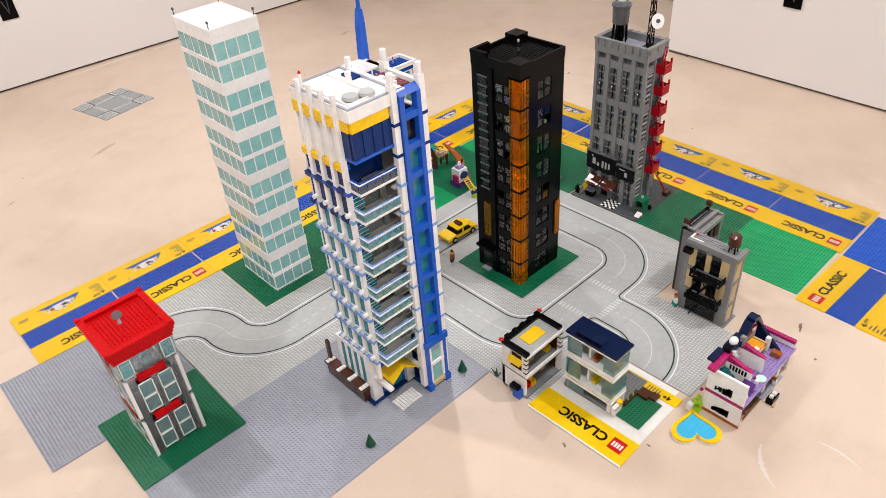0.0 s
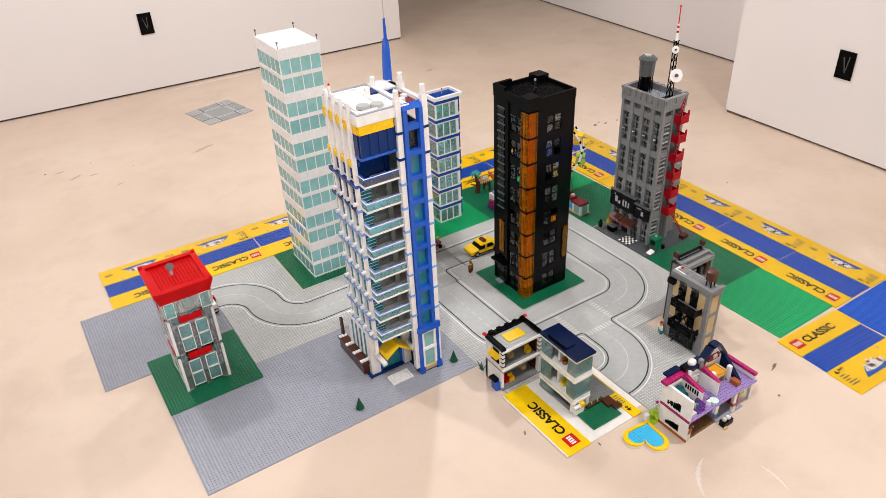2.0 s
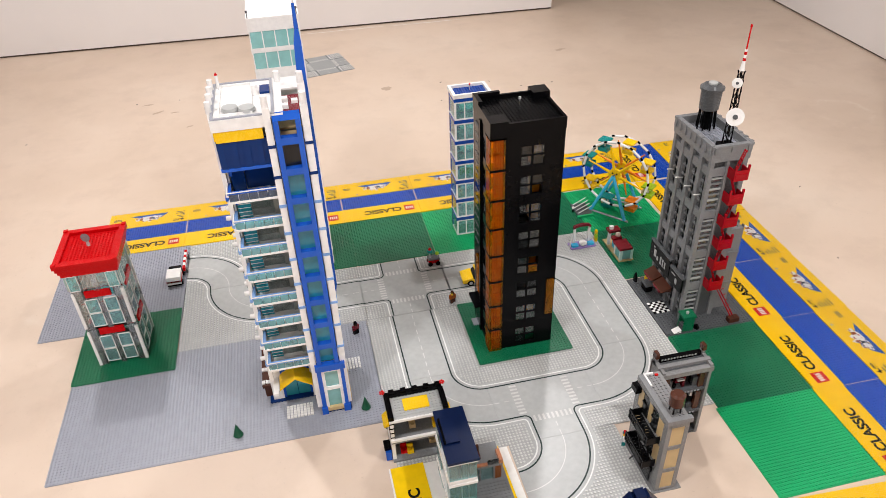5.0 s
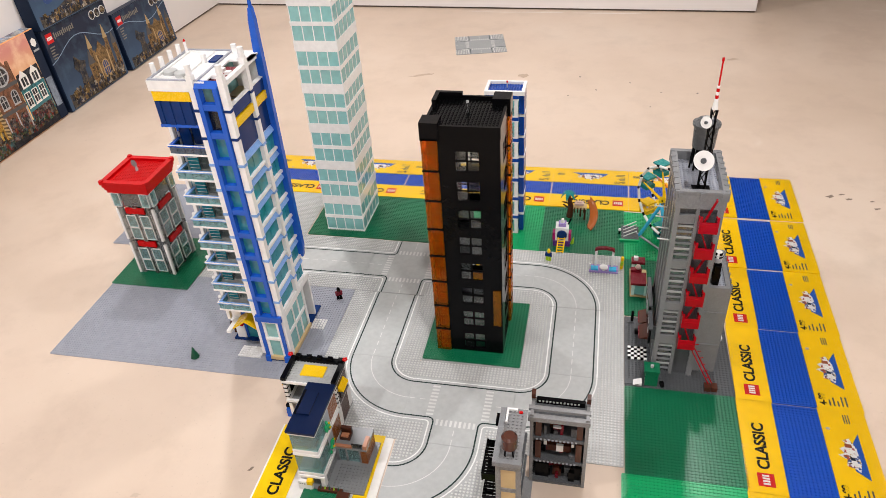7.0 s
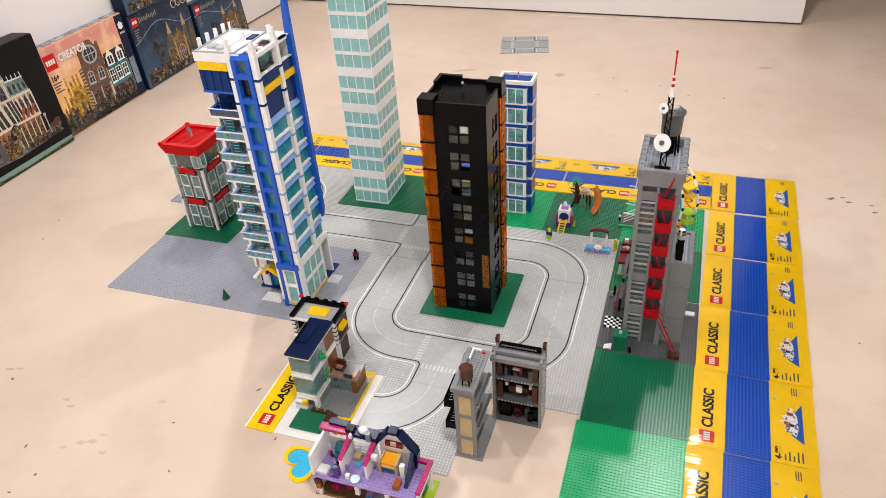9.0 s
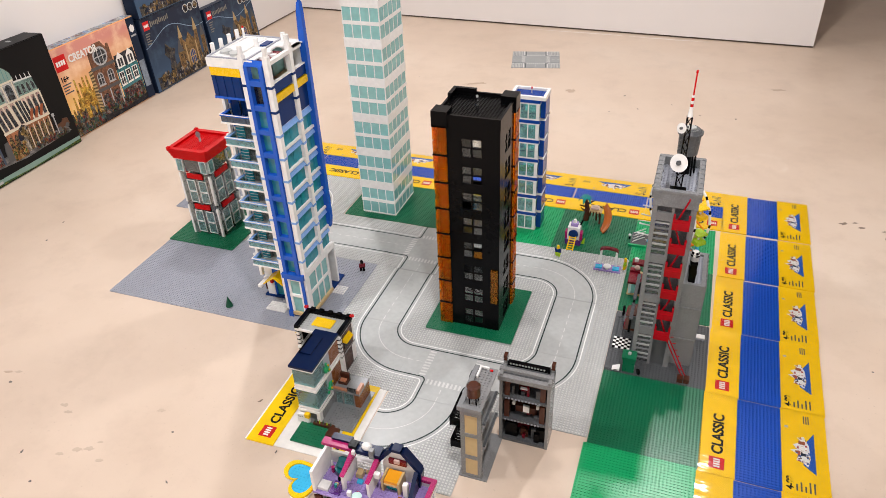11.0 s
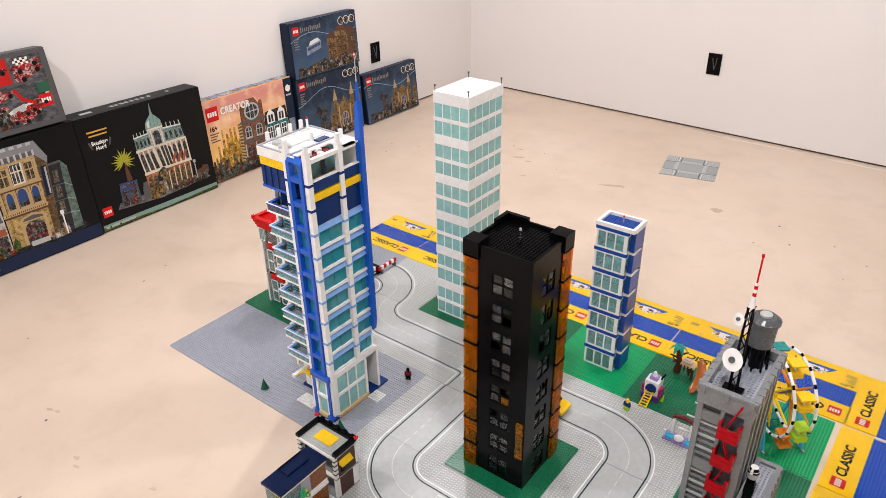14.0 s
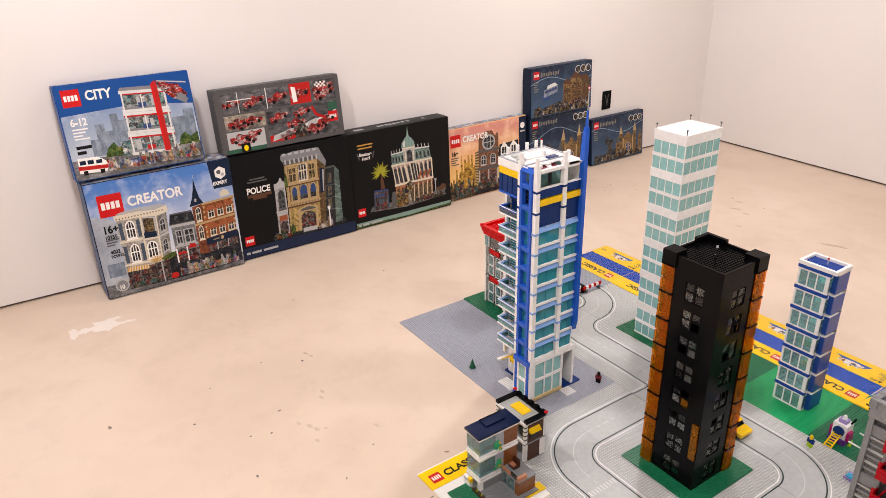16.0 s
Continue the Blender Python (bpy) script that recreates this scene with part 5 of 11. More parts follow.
    boxes("parapet_block", MGREY, t, *pk)
    boxes("roof", BGREY, t, (x0 + 0.006, y0 + 0.006, zt + 0.012, x1 - 0.006, y1 - 0.006, zt + 0.020))
    me = stud_mesh([(x - x0, y - y0) for x in np.arange(x0 + 0.014, x1 - 0.010, STUD) for y in np.arange(y0 + 0.014, y1 - 0.010, STUD)], zt + 0.020 - zb)
    me.materials.append(BGREY)
    ob = new("studs", me)
    ob.parent = t
    tagged(ob, "round moulded studs", kind="stuff")
    for i in range(4):
        yy = y0 + (y1 - y0) * (i + 0.25) / 4
        tubes("flag_pole", WHITE, t, ((x0 + 0.004, yy + 0.014, zb + 0.382), (x0 - 0.026, yy - 0.006, zb + 0.398), 0.0019), n=8)
    # water tank
    zr = zt + 0.020
    cx, cy = 1.909, 1.197
    bars = []
    for a in range(8):
        an = 2 * math.pi * a / 8
        bars.append(((cx + 0.022 * math.cos(an), cy + 0.022 * math.sin(an), zr), (cx + 0.019 * math.cos(an), cy + 0.019 * math.sin(an), zr + 0.056), 0.0022))
    tubes("tank_leg", BLACK, t, *bars, n=6)
    tubes("tank_core", BLACK, t, ((cx, cy, zr), (cx, cy, zr + 0.056), 0.012), n=12)
    tubes("tank", DGREY, t, ((cx, cy, zr + 0.054), (cx, cy, zr + 0.104), 0.0235, 0.0255), ((cx, cy, zr + 0.104), (cx, cy, zr + 0.109), 0.029), ((cx, cy, zr + 0.109), (cx, cy, zr + 0.116), 0.027, 0.020), n=28, label="dark grey round water tank")
    tubes("tank_lid", LGREY, t, ((cx, cy, zr + 0.116), (cx, cy, zr + 0.120), 0.011), n=20)
    # lattice mast with dishes
    mx, my = 1.901, 1.089
    w = 0.007
    bars = []
    zm0, zm1 = zr, zr + 0.190
    cor = [(-w, -w), (w, -w), (w, w), (-w, w)]
    for a in cor:
        bars.append(((mx + a[0], my + a[1], zm0), (mx + 0.6 * a[0], my + 0.6 * a[1], zm1), 0.0014))
    for i in range(8):
        za, zc = zm0 + (zm1 - zm0) * i / 8, zm0 + (zm1 - zm0) * (i + 1) / 8
        for j in range(4):
            p, q = cor[j], cor[(j + 1) % 4]
            if i % 2:
                p, q = q, p
            bars.append(((mx + p[0] * 0.85, my + p[1] * 0.85, za), (mx + q[0] * 0.85, my + q[1] * 0.85, zc), 0.0010))
    tubes("mast_lattice", BLACK, t, *bars, n=6, label="black lattice mast")
    boxes("mast_base", BLACK, t, (mx - 0.018, my - 0.014, zr, mx + 0.018, my + 0.014, zr + 0.012))
    tubes("mast_top", WHITE, t, ((mx, my, zm1), (mx, my, zm1 + 0.022), 0.006, 0.0035), ((mx, my, zm1 + 0.029), (mx, my, zm1 + 0.036), 0.0032), ((mx, my, zm1 + 0.043), (mx, my, zm1 + 0.048), 0.003), n=12)
    tubes("mast_top", RED, t, ((mx, my, zm1 + 0.022), (mx, my, zm1 + 0.029), 0.0034), ((mx, my, zm1 + 0.036), (mx, my, zm1 + 0.043), 0.0032), ((mx, my, zm1 + 0.048), (mx, my, zm1 + 0.100), 0.0016), ((mx, my, zm1 + 0.096), (mx, my, zm1 + 0.102), 0.0024), n=12, label="red mast tip")
    for (dx, dy, dz), r, d in (((-0.006, -0.020, 0.088), 0.0205, Vector((-0.45, -1, 0.35))), ((-0.012, -0.010, 0.166), 0.0115, Vector((-0.6, -1, 0.3)))):
        c = Vector((mx + dx, my + dy, zr + dz))
        d.normalize()
        bm = bmesh.new()
        m = Matrix.Translation(c) @ d.to_track_quat("Z", "Y").to_matrix().to_4x4()
        bmesh.ops.create_cone(bm, cap_ends=True, segments=24, radius1=r * 0.45, radius2=r, depth=0.004, matrix=m)
        part("dish", bm, WHITE, t, "round white dish")
        tubes("dish_hub", DGREY, t, (c, c + d * 0.006, r * 0.28), (c, Vector((mx, my, c.z)), 0.0022), n=10)
    # fire escape on the south side: boxed balconies and slanting ladders
    for k in range(6):
        z = zb + 0.112 + 0.0655 * k
        fx0, fx1, fy = x0 + 0.0485, x0 + 0.0865, y0 - 0.029
        boxes("escape_floor", ERED, t, (fx0, fy, z, fx1, y0 - 0.001, z + 0.003))
        boxes("escape_panel", ERED, t, (fx0, fy, z + 0.003, fx1, fy + 0.003, z + 0.027), (fx0, fy + 0.003, z + 0.003, fx0 + 0.003, y0 - 0.001, z + 0.027), (fx1 - 0.003, fy + 0.003, z + 0.003, fx1, y0 - 0.001, z + 0.027), (fx0 + 0.003, fy - 0.0012, z + 0.007, fx1 - 0.003, fy, z + 0.019))
        boxes("escape_post", ERED, t, (fx0, fy, z + 0.027, fx0 + 0.005, fy + 0.004, z + 0.040), (fx1 - 0.005, fy, z + 0.027, fx1, fy + 0.004, z + 0.040))
        a, b = (fx0 + 0.006, fx1 - 0.008) if k % 2 else (fx1 - 0.008, fx0 + 0.006)
        top_z = z + 0.067 if k < 5 else z + 0.072
        bars = [((a, y0 - 0.010, z + 0.003), (b, y0 - 0.007, top_z), 0.0015), ((a, y0 - 0.017, z + 0.003), (b, y0 - 0.013, top_z), 0.0015)]
        for i in range(7):
            f = (i + 0.5) / 7
            bars.append(((a + (b - a) * f, y0 - 0.018, z + 0.003 + (top_z - z) * f), (a + (b - a) * f, y0 - 0.006, z + 0.003 + (top_z - z) * f), 0.0012))
        tubes("escape_ladder", ERED, t, *bars, n=6)
    tubes("escape_ladder", ERED, t, ((x1 - 0.020, y0 - 0.014, zb + 0.114), (x1 + 0.036, y0 - 0.034, zb + 0.012), 0.0016), ((x1 - 0.012, y0 - 0.012, zb + 0.114), (x1 + 0.044, y0 - 0.030, zb + 0.012), 0.0016), *[((x1 - 0.012 + 0.048 * f, y0 - 0.012 - 0.022 * f, zb + 0.128 - 0.116 * f), (x1 - 0.004 + 0.048 * f, y0 - 0.010 - 0.020 * f, zb + 0.128 - 0.116 * f), 0.0012) for f in (0.1, 0.25, 0.4, 0.55, 0.7, 0.85)], n=6)
    # lower annex on the east side
    ax0, ax1, ay0, ay1, ah = x1 + 0.001, x1 + 0.052, y0 + 0.020, y1 - 0.006, 0.262
    boxes("annex_wall", MGREY, t, *ring(ax0, ay0, ax1, ay1, zb, zb + ah, 0.010))
    boxes("annex_roof", BGREY, t, (ax0 + 0.010, ay0 + 0.010, zb + ah - 0.014, ax1 - 0.010, ay1 - 0.010, zb + ah - 0.006))
    me = stud_mesh([(x - x0, y - y0) for x in np.arange(ax0 + 0.015, ax1 - 0.012, STUD) for y in np.arange(ay0 + 0.015, ay1 - 0.012, STUD)], ah - 0.006)
    me.materials.append(BGREY)
    ob = new("studs", me)
    ob.parent = t
    tagged(ob, "round moulded studs", kind="stuff")
    boxes("annex_rib", MGREY, t, *[(ax1, ay0 + 0.004 + 0.0215 * i, zb, ax1 + 0.003, ay0 + 0.012 + 0.0215 * i, zb + ah + 0.006) for i in range(7)], (ax0 + 0.004, ay0 - 0.003, zb + 0.085, ax1, ay0, zb + 0.092), (ax0 + 0.004, ay0 - 0.003, zb + 0.185, ax1, ay0, zb + 0.192))
    # street front: billboard, awnings, checkered forecourt
    boxes("billboard", BLACK, t, (x0 - 0.016, y0 - 0.004, zb + 0.098, x0 - 0.011, y0 + 0.060, zb + 0.142), (x0 - 0.016, y0 + 0.064, zb + 0.098, x0 - 0.011, y1 - 0.004, zb + 0.156))
    boxes("billboard_frame", DGREY, t, (x0 - 0.017, y0 - 0.006, zb + 0.142, x0 - 0.008, y0 + 0.062, zb + 0.146), (x0 - 0.017, y0 + 0.062, zb + 0.156, x0 - 0.008, y1 - 0.002, zb + 0.160), (x0 - 0.011, y0 + 0.01, zb + 0.10, x0, y0 + 0.014, zb + 0.14), (x0 - 0.011, y1 - 0.014, zb + 0.10, x0, y1 - 0.010, zb + 0.14))
    sh = []
    for i, (yc, zc, wy, hz) in enumerate(((1.205, 0.128, 0.012, 0.022), (1.19, 0.120, 0.008, 0.012), (1.172, 0.124, 0.007, 0.024), (1.160, 0.124, 0.006, 0.024), (1.148, 0.124, 0.006, 0.020), (1.212, 0.145, 0.006, 0.005), (1.100, 0.132, 0.020, 0.003), (1.085, 0.118, 0.010, 0.016))):
        sh.append((x0 - 0.0166, yc - wy / 2, zb + zc - hz / 2, x0 - 0.0159, yc + wy / 2, zb + zc + hz / 2))
    boxes("billboard_print", C_GREYL, t, *sh, label="pale grey printed shapes")
    bm = bmesh.new()
    slope(bm, x0 - 0.030, y1 - 0.060, x0, y1 - 0.010, zb + 0.052, zb + 0.066, "e")
    slope(bm, x0 - 0.030, y0 + 0.060, x0, y0 + 0.112, zb + 0.052, zb + 0.066, "e")
    part("awning", bm, BROWN, t, "dark brown shop awning")
    boxes("awning_stripe", DRED, t, (x0 - 0.031, y1 - 0.052, zb + 0.048, x0 - 0.029, y1 - 0.018, zb + 0.054), (x0 - 0.031, y0 + 0.068, zb + 0.048, x0 - 0.029, y0 + 0.104, zb + 0.054))
    wt, bt = [], []
    for i in range(6):
        for j in range(6):
            b = (1.800 + 0.0078 * i, 1.098 + 0.0078 * j, zb, 1.8077 + 0.0078 * i, 1.1057 + 0.0078 * j, zb + 0.0032)
            (wt if (i + j) % 2 else bt).append(b)
    for b in wt:
        boxes("tile", WHITE, t, b)
    for b in bt:
        boxes("tile", BLACK, t, b)
    boxes("forecourt", DGREY, t, (1.792, 1.012, zb, 1.799, 1.256, zb + 0.0032), (1.799, 1.012, zb, 1.850, 1.030, zb + 0.0030), (1.799, 1.235, zb, 1.850, 1.256, zb + 0.0030))
    return t


grey_tower()


# red-roofed clear tower
def red_tower():
    x0, y0, x1, y1, zb = 0.326, 1.272, 0.446, 1.405, PT * 2 + 0.002
    t = thing("toy_tower", (x0, y0, zb), "clear toy-brick tower with a red tray roof on a green baseplate", "toy building")
    zs = [zb, zb + 0.100, zb + 0.200, zb + 0.300]

    def face(axis, f, a0, a1, out):
        def b(p, q, z0, z1, d0=0.0, d1=0.003):
            return (p, f - out * d0, z0, q, f - out * d1, z1) if axis == "x" else (f - out * d0, p, z0, f - out * d1, q, z1)
        w = a1 - a0
        cols = [a0 + 0.004, a0 + 0.022, a0 + w / 2 - 0.006, a0 + w / 2 + 0.006, a1 - 0.022, a1 - 0.004]
        for k in range(2):
            z0 = zb + 0.010 + 0.118 * k
            for i, (p, q) in enumerate(((cols[1], cols[2]), (cols[3], cols[4]))):
                for j in range(2):
                    za = z0 + 0.043 * j
                    boxes("window_frame", WHITE, t, b(p, p + 0.0022, za, za + 0.042), b(q - 0.0022, q, za, za + 0.042), b(p, q, za, za + 0.002), b(p, q, za + 0.040, za + 0.042))
                    boxes("window_pane", HOUSEG, t, b(p + 0.0022, q - 0.0022, za + 0.002, za + 0.040, 0.001, 0.002))
            boxes("sign_panel", RED, t, b(a0 + w * 0.24, a1 - w * 0.26, z0 + 0.092, z0 + 0.110, -0.001, 0.005))
        for p, q in ((cols[0], cols[1]), (cols[2], cols[3]), (cols[4], cols[5])):
            for j in range(6):
                boxes("clear_brick", FROST, t, b(p, q, zb + 0.002 + 0.040 * j, zb + 0.0412 + 0.040 * j, 0.0, 0.006))
        for p, q in ((a0 + 0.002, a0 + 0.028), (a1 - 0.028, a1 - 0.002)):
            za = zb + 0.246
            boxes("window_pane", HOUSEG, t, b(p, q, za, za + 0.046, -0.004, -0.001))
            boxes("window_frame", WHITE, t, b(p, p + 0.0018, za, za + 0.046, -0.005, 0.001), b(q - 0.0018, q, za, za + 0.046, -0.005, 0.001), b(p, q, za, za + 0.0018, -0.005, 0.001), b(p, q, za + 0.0442, za + 0.046, -0.005, 0.001))
        boxes("clear_brick", FROST, t, b(a0 + 0.030, a1 - 0.030, zb + 0.246, zb + 0.292, 0.001, 0.006))

    face("x", y0, x0, x1, -1)
    face("x", y1, x0, x1, 1)
    face("y", x0, y0, y1, -1)
    face("y", x1, y0, y1, 1)
    for cx, cy in ((x0, y0), (x1 - 0.006, y0), (x0, y1 - 0.006), (x1 - 0.006, y1 - 0.006)):
        boxes("corner_post", WHITE, t, (cx - 0.0012, cy - 0.0012, zb, cx + 0.0062, cy + 0.0062, zb + 0.112), (cx - 0.0012, cy - 0.0012, zb + 0.126, cx + 0.0062, cy + 0.0062, zb + 0.236))
    boxes("floor_slab", CLEAR, t, (x0 + 0.004, y0 + 0.004, zb + 0.116, x1 - 0.004, y1 - 0.004, zb + 0.119))
    boxes("inner_block", DRED, t, (x0 + 0.030, y0 + 0.030, zb + 0.150, x0 + 0.072, y0 + 0.050, zb + 0.168))
    boxes("inner_block", DGREY, t, (x0 + 0.030, y0 + 0.080, zb + 0.004, x0 + 0.09, y0 + 0.10, zb + 0.03))
    # tray roof with stepped eaves
    zr = zb + 0.292
    o = 0.005
    for k in range(4):
        boxes("roof_tier", RED, t, *ring(x0 - o - 0.003 * k, y0 - o - 0.003 * k, x1 + o + 0.003 * k, y1 + o + 0.003 * k, zr + 0.0096 * k, zr + 0.0096 * (k + 1), 0.012 + 0.001 * k))
    boxes("roof_deck", RED, t, (x0 - o + 0.002, y0 - o + 0.002, zr + 0.0264, x1 + o - 0.002, y1 + o - 0.002, zr + 0.0304))
    me = stud_mesh([(x - x0, y - y0) for x in np.arange(x0 + 0.012, x1 - 0.006, STUD) for y in np.arange(y0 + 0.012, y1 - 0.006, STUD)], zr + 0.0304 - zb)
    me.materials.append(RED)
    ob = new("studs", me)
    ob.parent = t
    tagged(ob, "round moulded studs", kind="stuff")
    boxes("roof_corner", RED, t, *[(cx, cy, zr + 0.0384, cx + 0.010, cy + 0.010, zr + 0.042) for cx in (x0 - 0.014, x1 + 0.004) for cy in (y0 - 0.014, y1 + 0.004)])
    cx, cy = x0 + 0.054, y0 + 0.075
    tubes("roof_dish_post", C_GREYL, t, ((cx, cy, zr + 0.030), (cx, cy, zr + 0.046), 0.0045, 0.003), n=10)
    bm = bmesh.new()
    d = Vector((-0.15, -1, 0.1)).normalized()
    bmesh.ops.create_cone(bm, cap_ends=True, segments=20, radius1=0.006, radius2=0.011, depth=0.004, matrix=Matrix.Translation((cx, cy - 0.002, zr + 0.056)) @ d.to_track_quat("Z", "Y").to_matrix().to_4x4())
    part("roof_dish", bm, MGREY, t, "small round grey dish")
    return t


red_tower()


# ---- small buildings ----
def corner_house():
    x0, y0, x1, y1 = 1.019, 0.781, 1.147, 0.857
    zb = PT
    t = thing("toy_house", (x0, y0, zb), "open-backed white two-storey toy house with a black-rimmed flat roof", "toy building")
    boxes("floor", MGREY, t, (x0, y0, zb, x1, y1, zb + 0.005))
    boxes("floor", MGREY, t, (x0, y0, zb + 0.062, x1, y1, zb + 0.067))
    boxes("floor_edge", WHITE, t, (x0 - 0.001, y0 - 0.001, zb + 0.067, x1 + 0.001, y0 + 0.005, zb + 0.073))
    boxes("wall", WHITE, t, (x0, y0 + 0.006, zb + 0.005, x0 + 0.008, y1, zb + 0.062), (x0, y1 - 0.008, zb + 0.005, x1, y1, zb + 0.062))
    boxes("wall", WHITE, t, (x1 - 0.008, y0, zb + 0.005, x1, y0 + 0.012, zb + 0.062), (x1 - 0.008, y1 - 0.02, zb + 0.005, x1, y1 - 0.008, zb + 0.062))
    boxes("wall", WHITE, t, (x0, y0 + 0.002, zb + 0.067, x0 + 0.008, y0 + 0.016, zb + 0.128), (x0, y0 + 0.050, zb + 0.067, x0 + 0.008, y1, zb + 0.128), (x0, y0 + 0.016, zb + 0.067, x0 + 0.008, y0 + 0.050, zb + 0.082))
    boxes("wall", WHITE, t, (x0 + 0.008, y1 - 0.008, zb + 0.067, x1, y1, zb + 0.128))
    boxes("wall", WHITE, t, (x1 - 0.008, y0, zb + 0.067, x1, y0 + 0.010, zb + 0.128))
    boxes("wall", BROWN, t, (x1 - 0.008, y0 + 0.010, zb + 0.067, x1, y1 - 0.008, zb + 0.128), (x1 - 0.008, y0 + 0.012, zb + 0.005, x1, y1 - 0.02, zb + 0.062))
    boxes("corner_stripe", BLACK, t, *[(x0 - 0.001, y0 + 0.001, zb + 0.080 + 0.014 * i, x0 + 0.009, y0 + 0.010, zb + 0.0825 + 0.014 * i) for i in range(4)])
    boxes("corner_stripe", BLACK, t, *[(x1 - 0.009, y0 - 0.001, zb + 0.080 + 0.014 * i, x1 + 0.001, y0 + 0.009, zb + 0.0825 + 0.014 * i) for i in range(4)])
    boxes("window_pane", SMOKE, t, (x0 + 0.003, y0 + 0.018, zb + 0.083, x0 + 0.005, y0 + 0.048, zb + 0.126))
    boxes("window_frame", BLACK, t, *ring(x0 - 0.0005, y0 + 0.016, x0 + 0.0085, y0 + 0.050, zb + 0.082, zb + 0.085, 0.003))
    bm = bmesh.new()
    slope(bm, x0 - 0.012, y0 + 0.014, x0, y0 + 0.052, zb + 0.104, zb + 0.116, "e")
    part("awning", bm, YELLOW, t, "yellow window awning")
    bm = bmesh.new()
    slope(bm, x1, y0 + 0.014, x1 + 0.012, y0 + 0.052, zb + 0.104, zb + 0.116, "w")
    part("awning", bm, YELLOW, t, "yellow window awning")
    boxes("window_pane", SMOKE, t, (x1, y0 + 0.018, zb + 0.078, x1 + 0.0015, y0 + 0.048, zb + 0.102))
    zr = zb + 0.128
    boxes("roof", LGREY, t, (x0, y0, zr, x1, y1, zr + 0.006))
    deck_studs(t, x0, y0, x1, y1, zr + 0.006, LGREY)
    boxes("roof_edge", WHITE, t, (x0 - 0.001, y0 - 0.001, zr, x1 + 0.001, y0 + 0.003, zr + 0.0068))
    boxes("roof_tile", YELLOW, t, (x0 + 0.036, y0 + 0.022, zr + 0.006, x0 + 0.092, y0 + 0.056, zr + 0.0092))
    boxes("roof_rim", BLACK, t, (x0 - 0.002, y0, zr + 0.006, x0 + 0.010, y1, zr + 0.0156), (x0 + 0.010, y1 - 0.010, zr + 0.006, x1, y1 + 0.002, zr + 0.0156), (x1 - 0.010, y0 + 0.004, zr + 0.006, x1 + 0.002, y1 - 0.010, zr + 0.0156))
    boxes("roof_merlon", BLACK, t, *[(x0 + 0.010 + 0.026 * i, y1 - 0.008, zr + 0.0156, x0 + 0.022 + 0.026 * i, y1 + 0.002, zr + 0.021) for i in range(5)])
    for fx, fy in ((x0 - 0.004, y1 - 0.002), (x1 + 0.002, y1 - 0.002)):
        bm = bmesh.new()
        for a in range(5):
            ball(bm, (fx + 0.004 * math.cos(a * 1.26), fy + 0.004 * math.sin(a * 1.26), zr + 0.020), 0.0028, u=8, v=6)
        part("flower", bm, C_RED, t, "small red flower")
    # furniture inside and beside
    for cx, cy, z, m in ((x0 + 0.020, y0 + 0.016, zb + 0.005, RED), (x0 + 0.034, y0 + 0.012, zb + 0.005, YELLOW), (x0 + 0.088, y0 + 0.030, zb + 0.005, TAN), (x0 + 0.045, y0 + 0.030, zb + 0.067, TAN), (x0 + 0.096, y0 + 0.020, zb + 0.067, YELLOW)):
        boxes("armchair", m, t, (cx, cy, z, cx + 0.014, cy + 0.014, z + 0.010), (cx, cy + 0.011, z + 0.010, cx + 0.014, cy + 0.014, z + 0.020), (cx, cy, z + 0.010, cx + 0.003, cy + 0.011, z + 0.015), (cx + 0.011, cy, z + 0.010, cx + 0.014, cy + 0.011, z + 0.015))
    boxes("letter_box", BLUE, t, (x0 - 0.014, y0 + 0.010, zb, x0 - 0.001, y0 + 0.032, zb + 0.026))
    boxes("letter_box_lid", BLACK, t, (x0 - 0.016, y0 + 0.016, zb + 0.026, x0 - 0.001, y0 + 0.040, zb + 0.034))


corner_house()


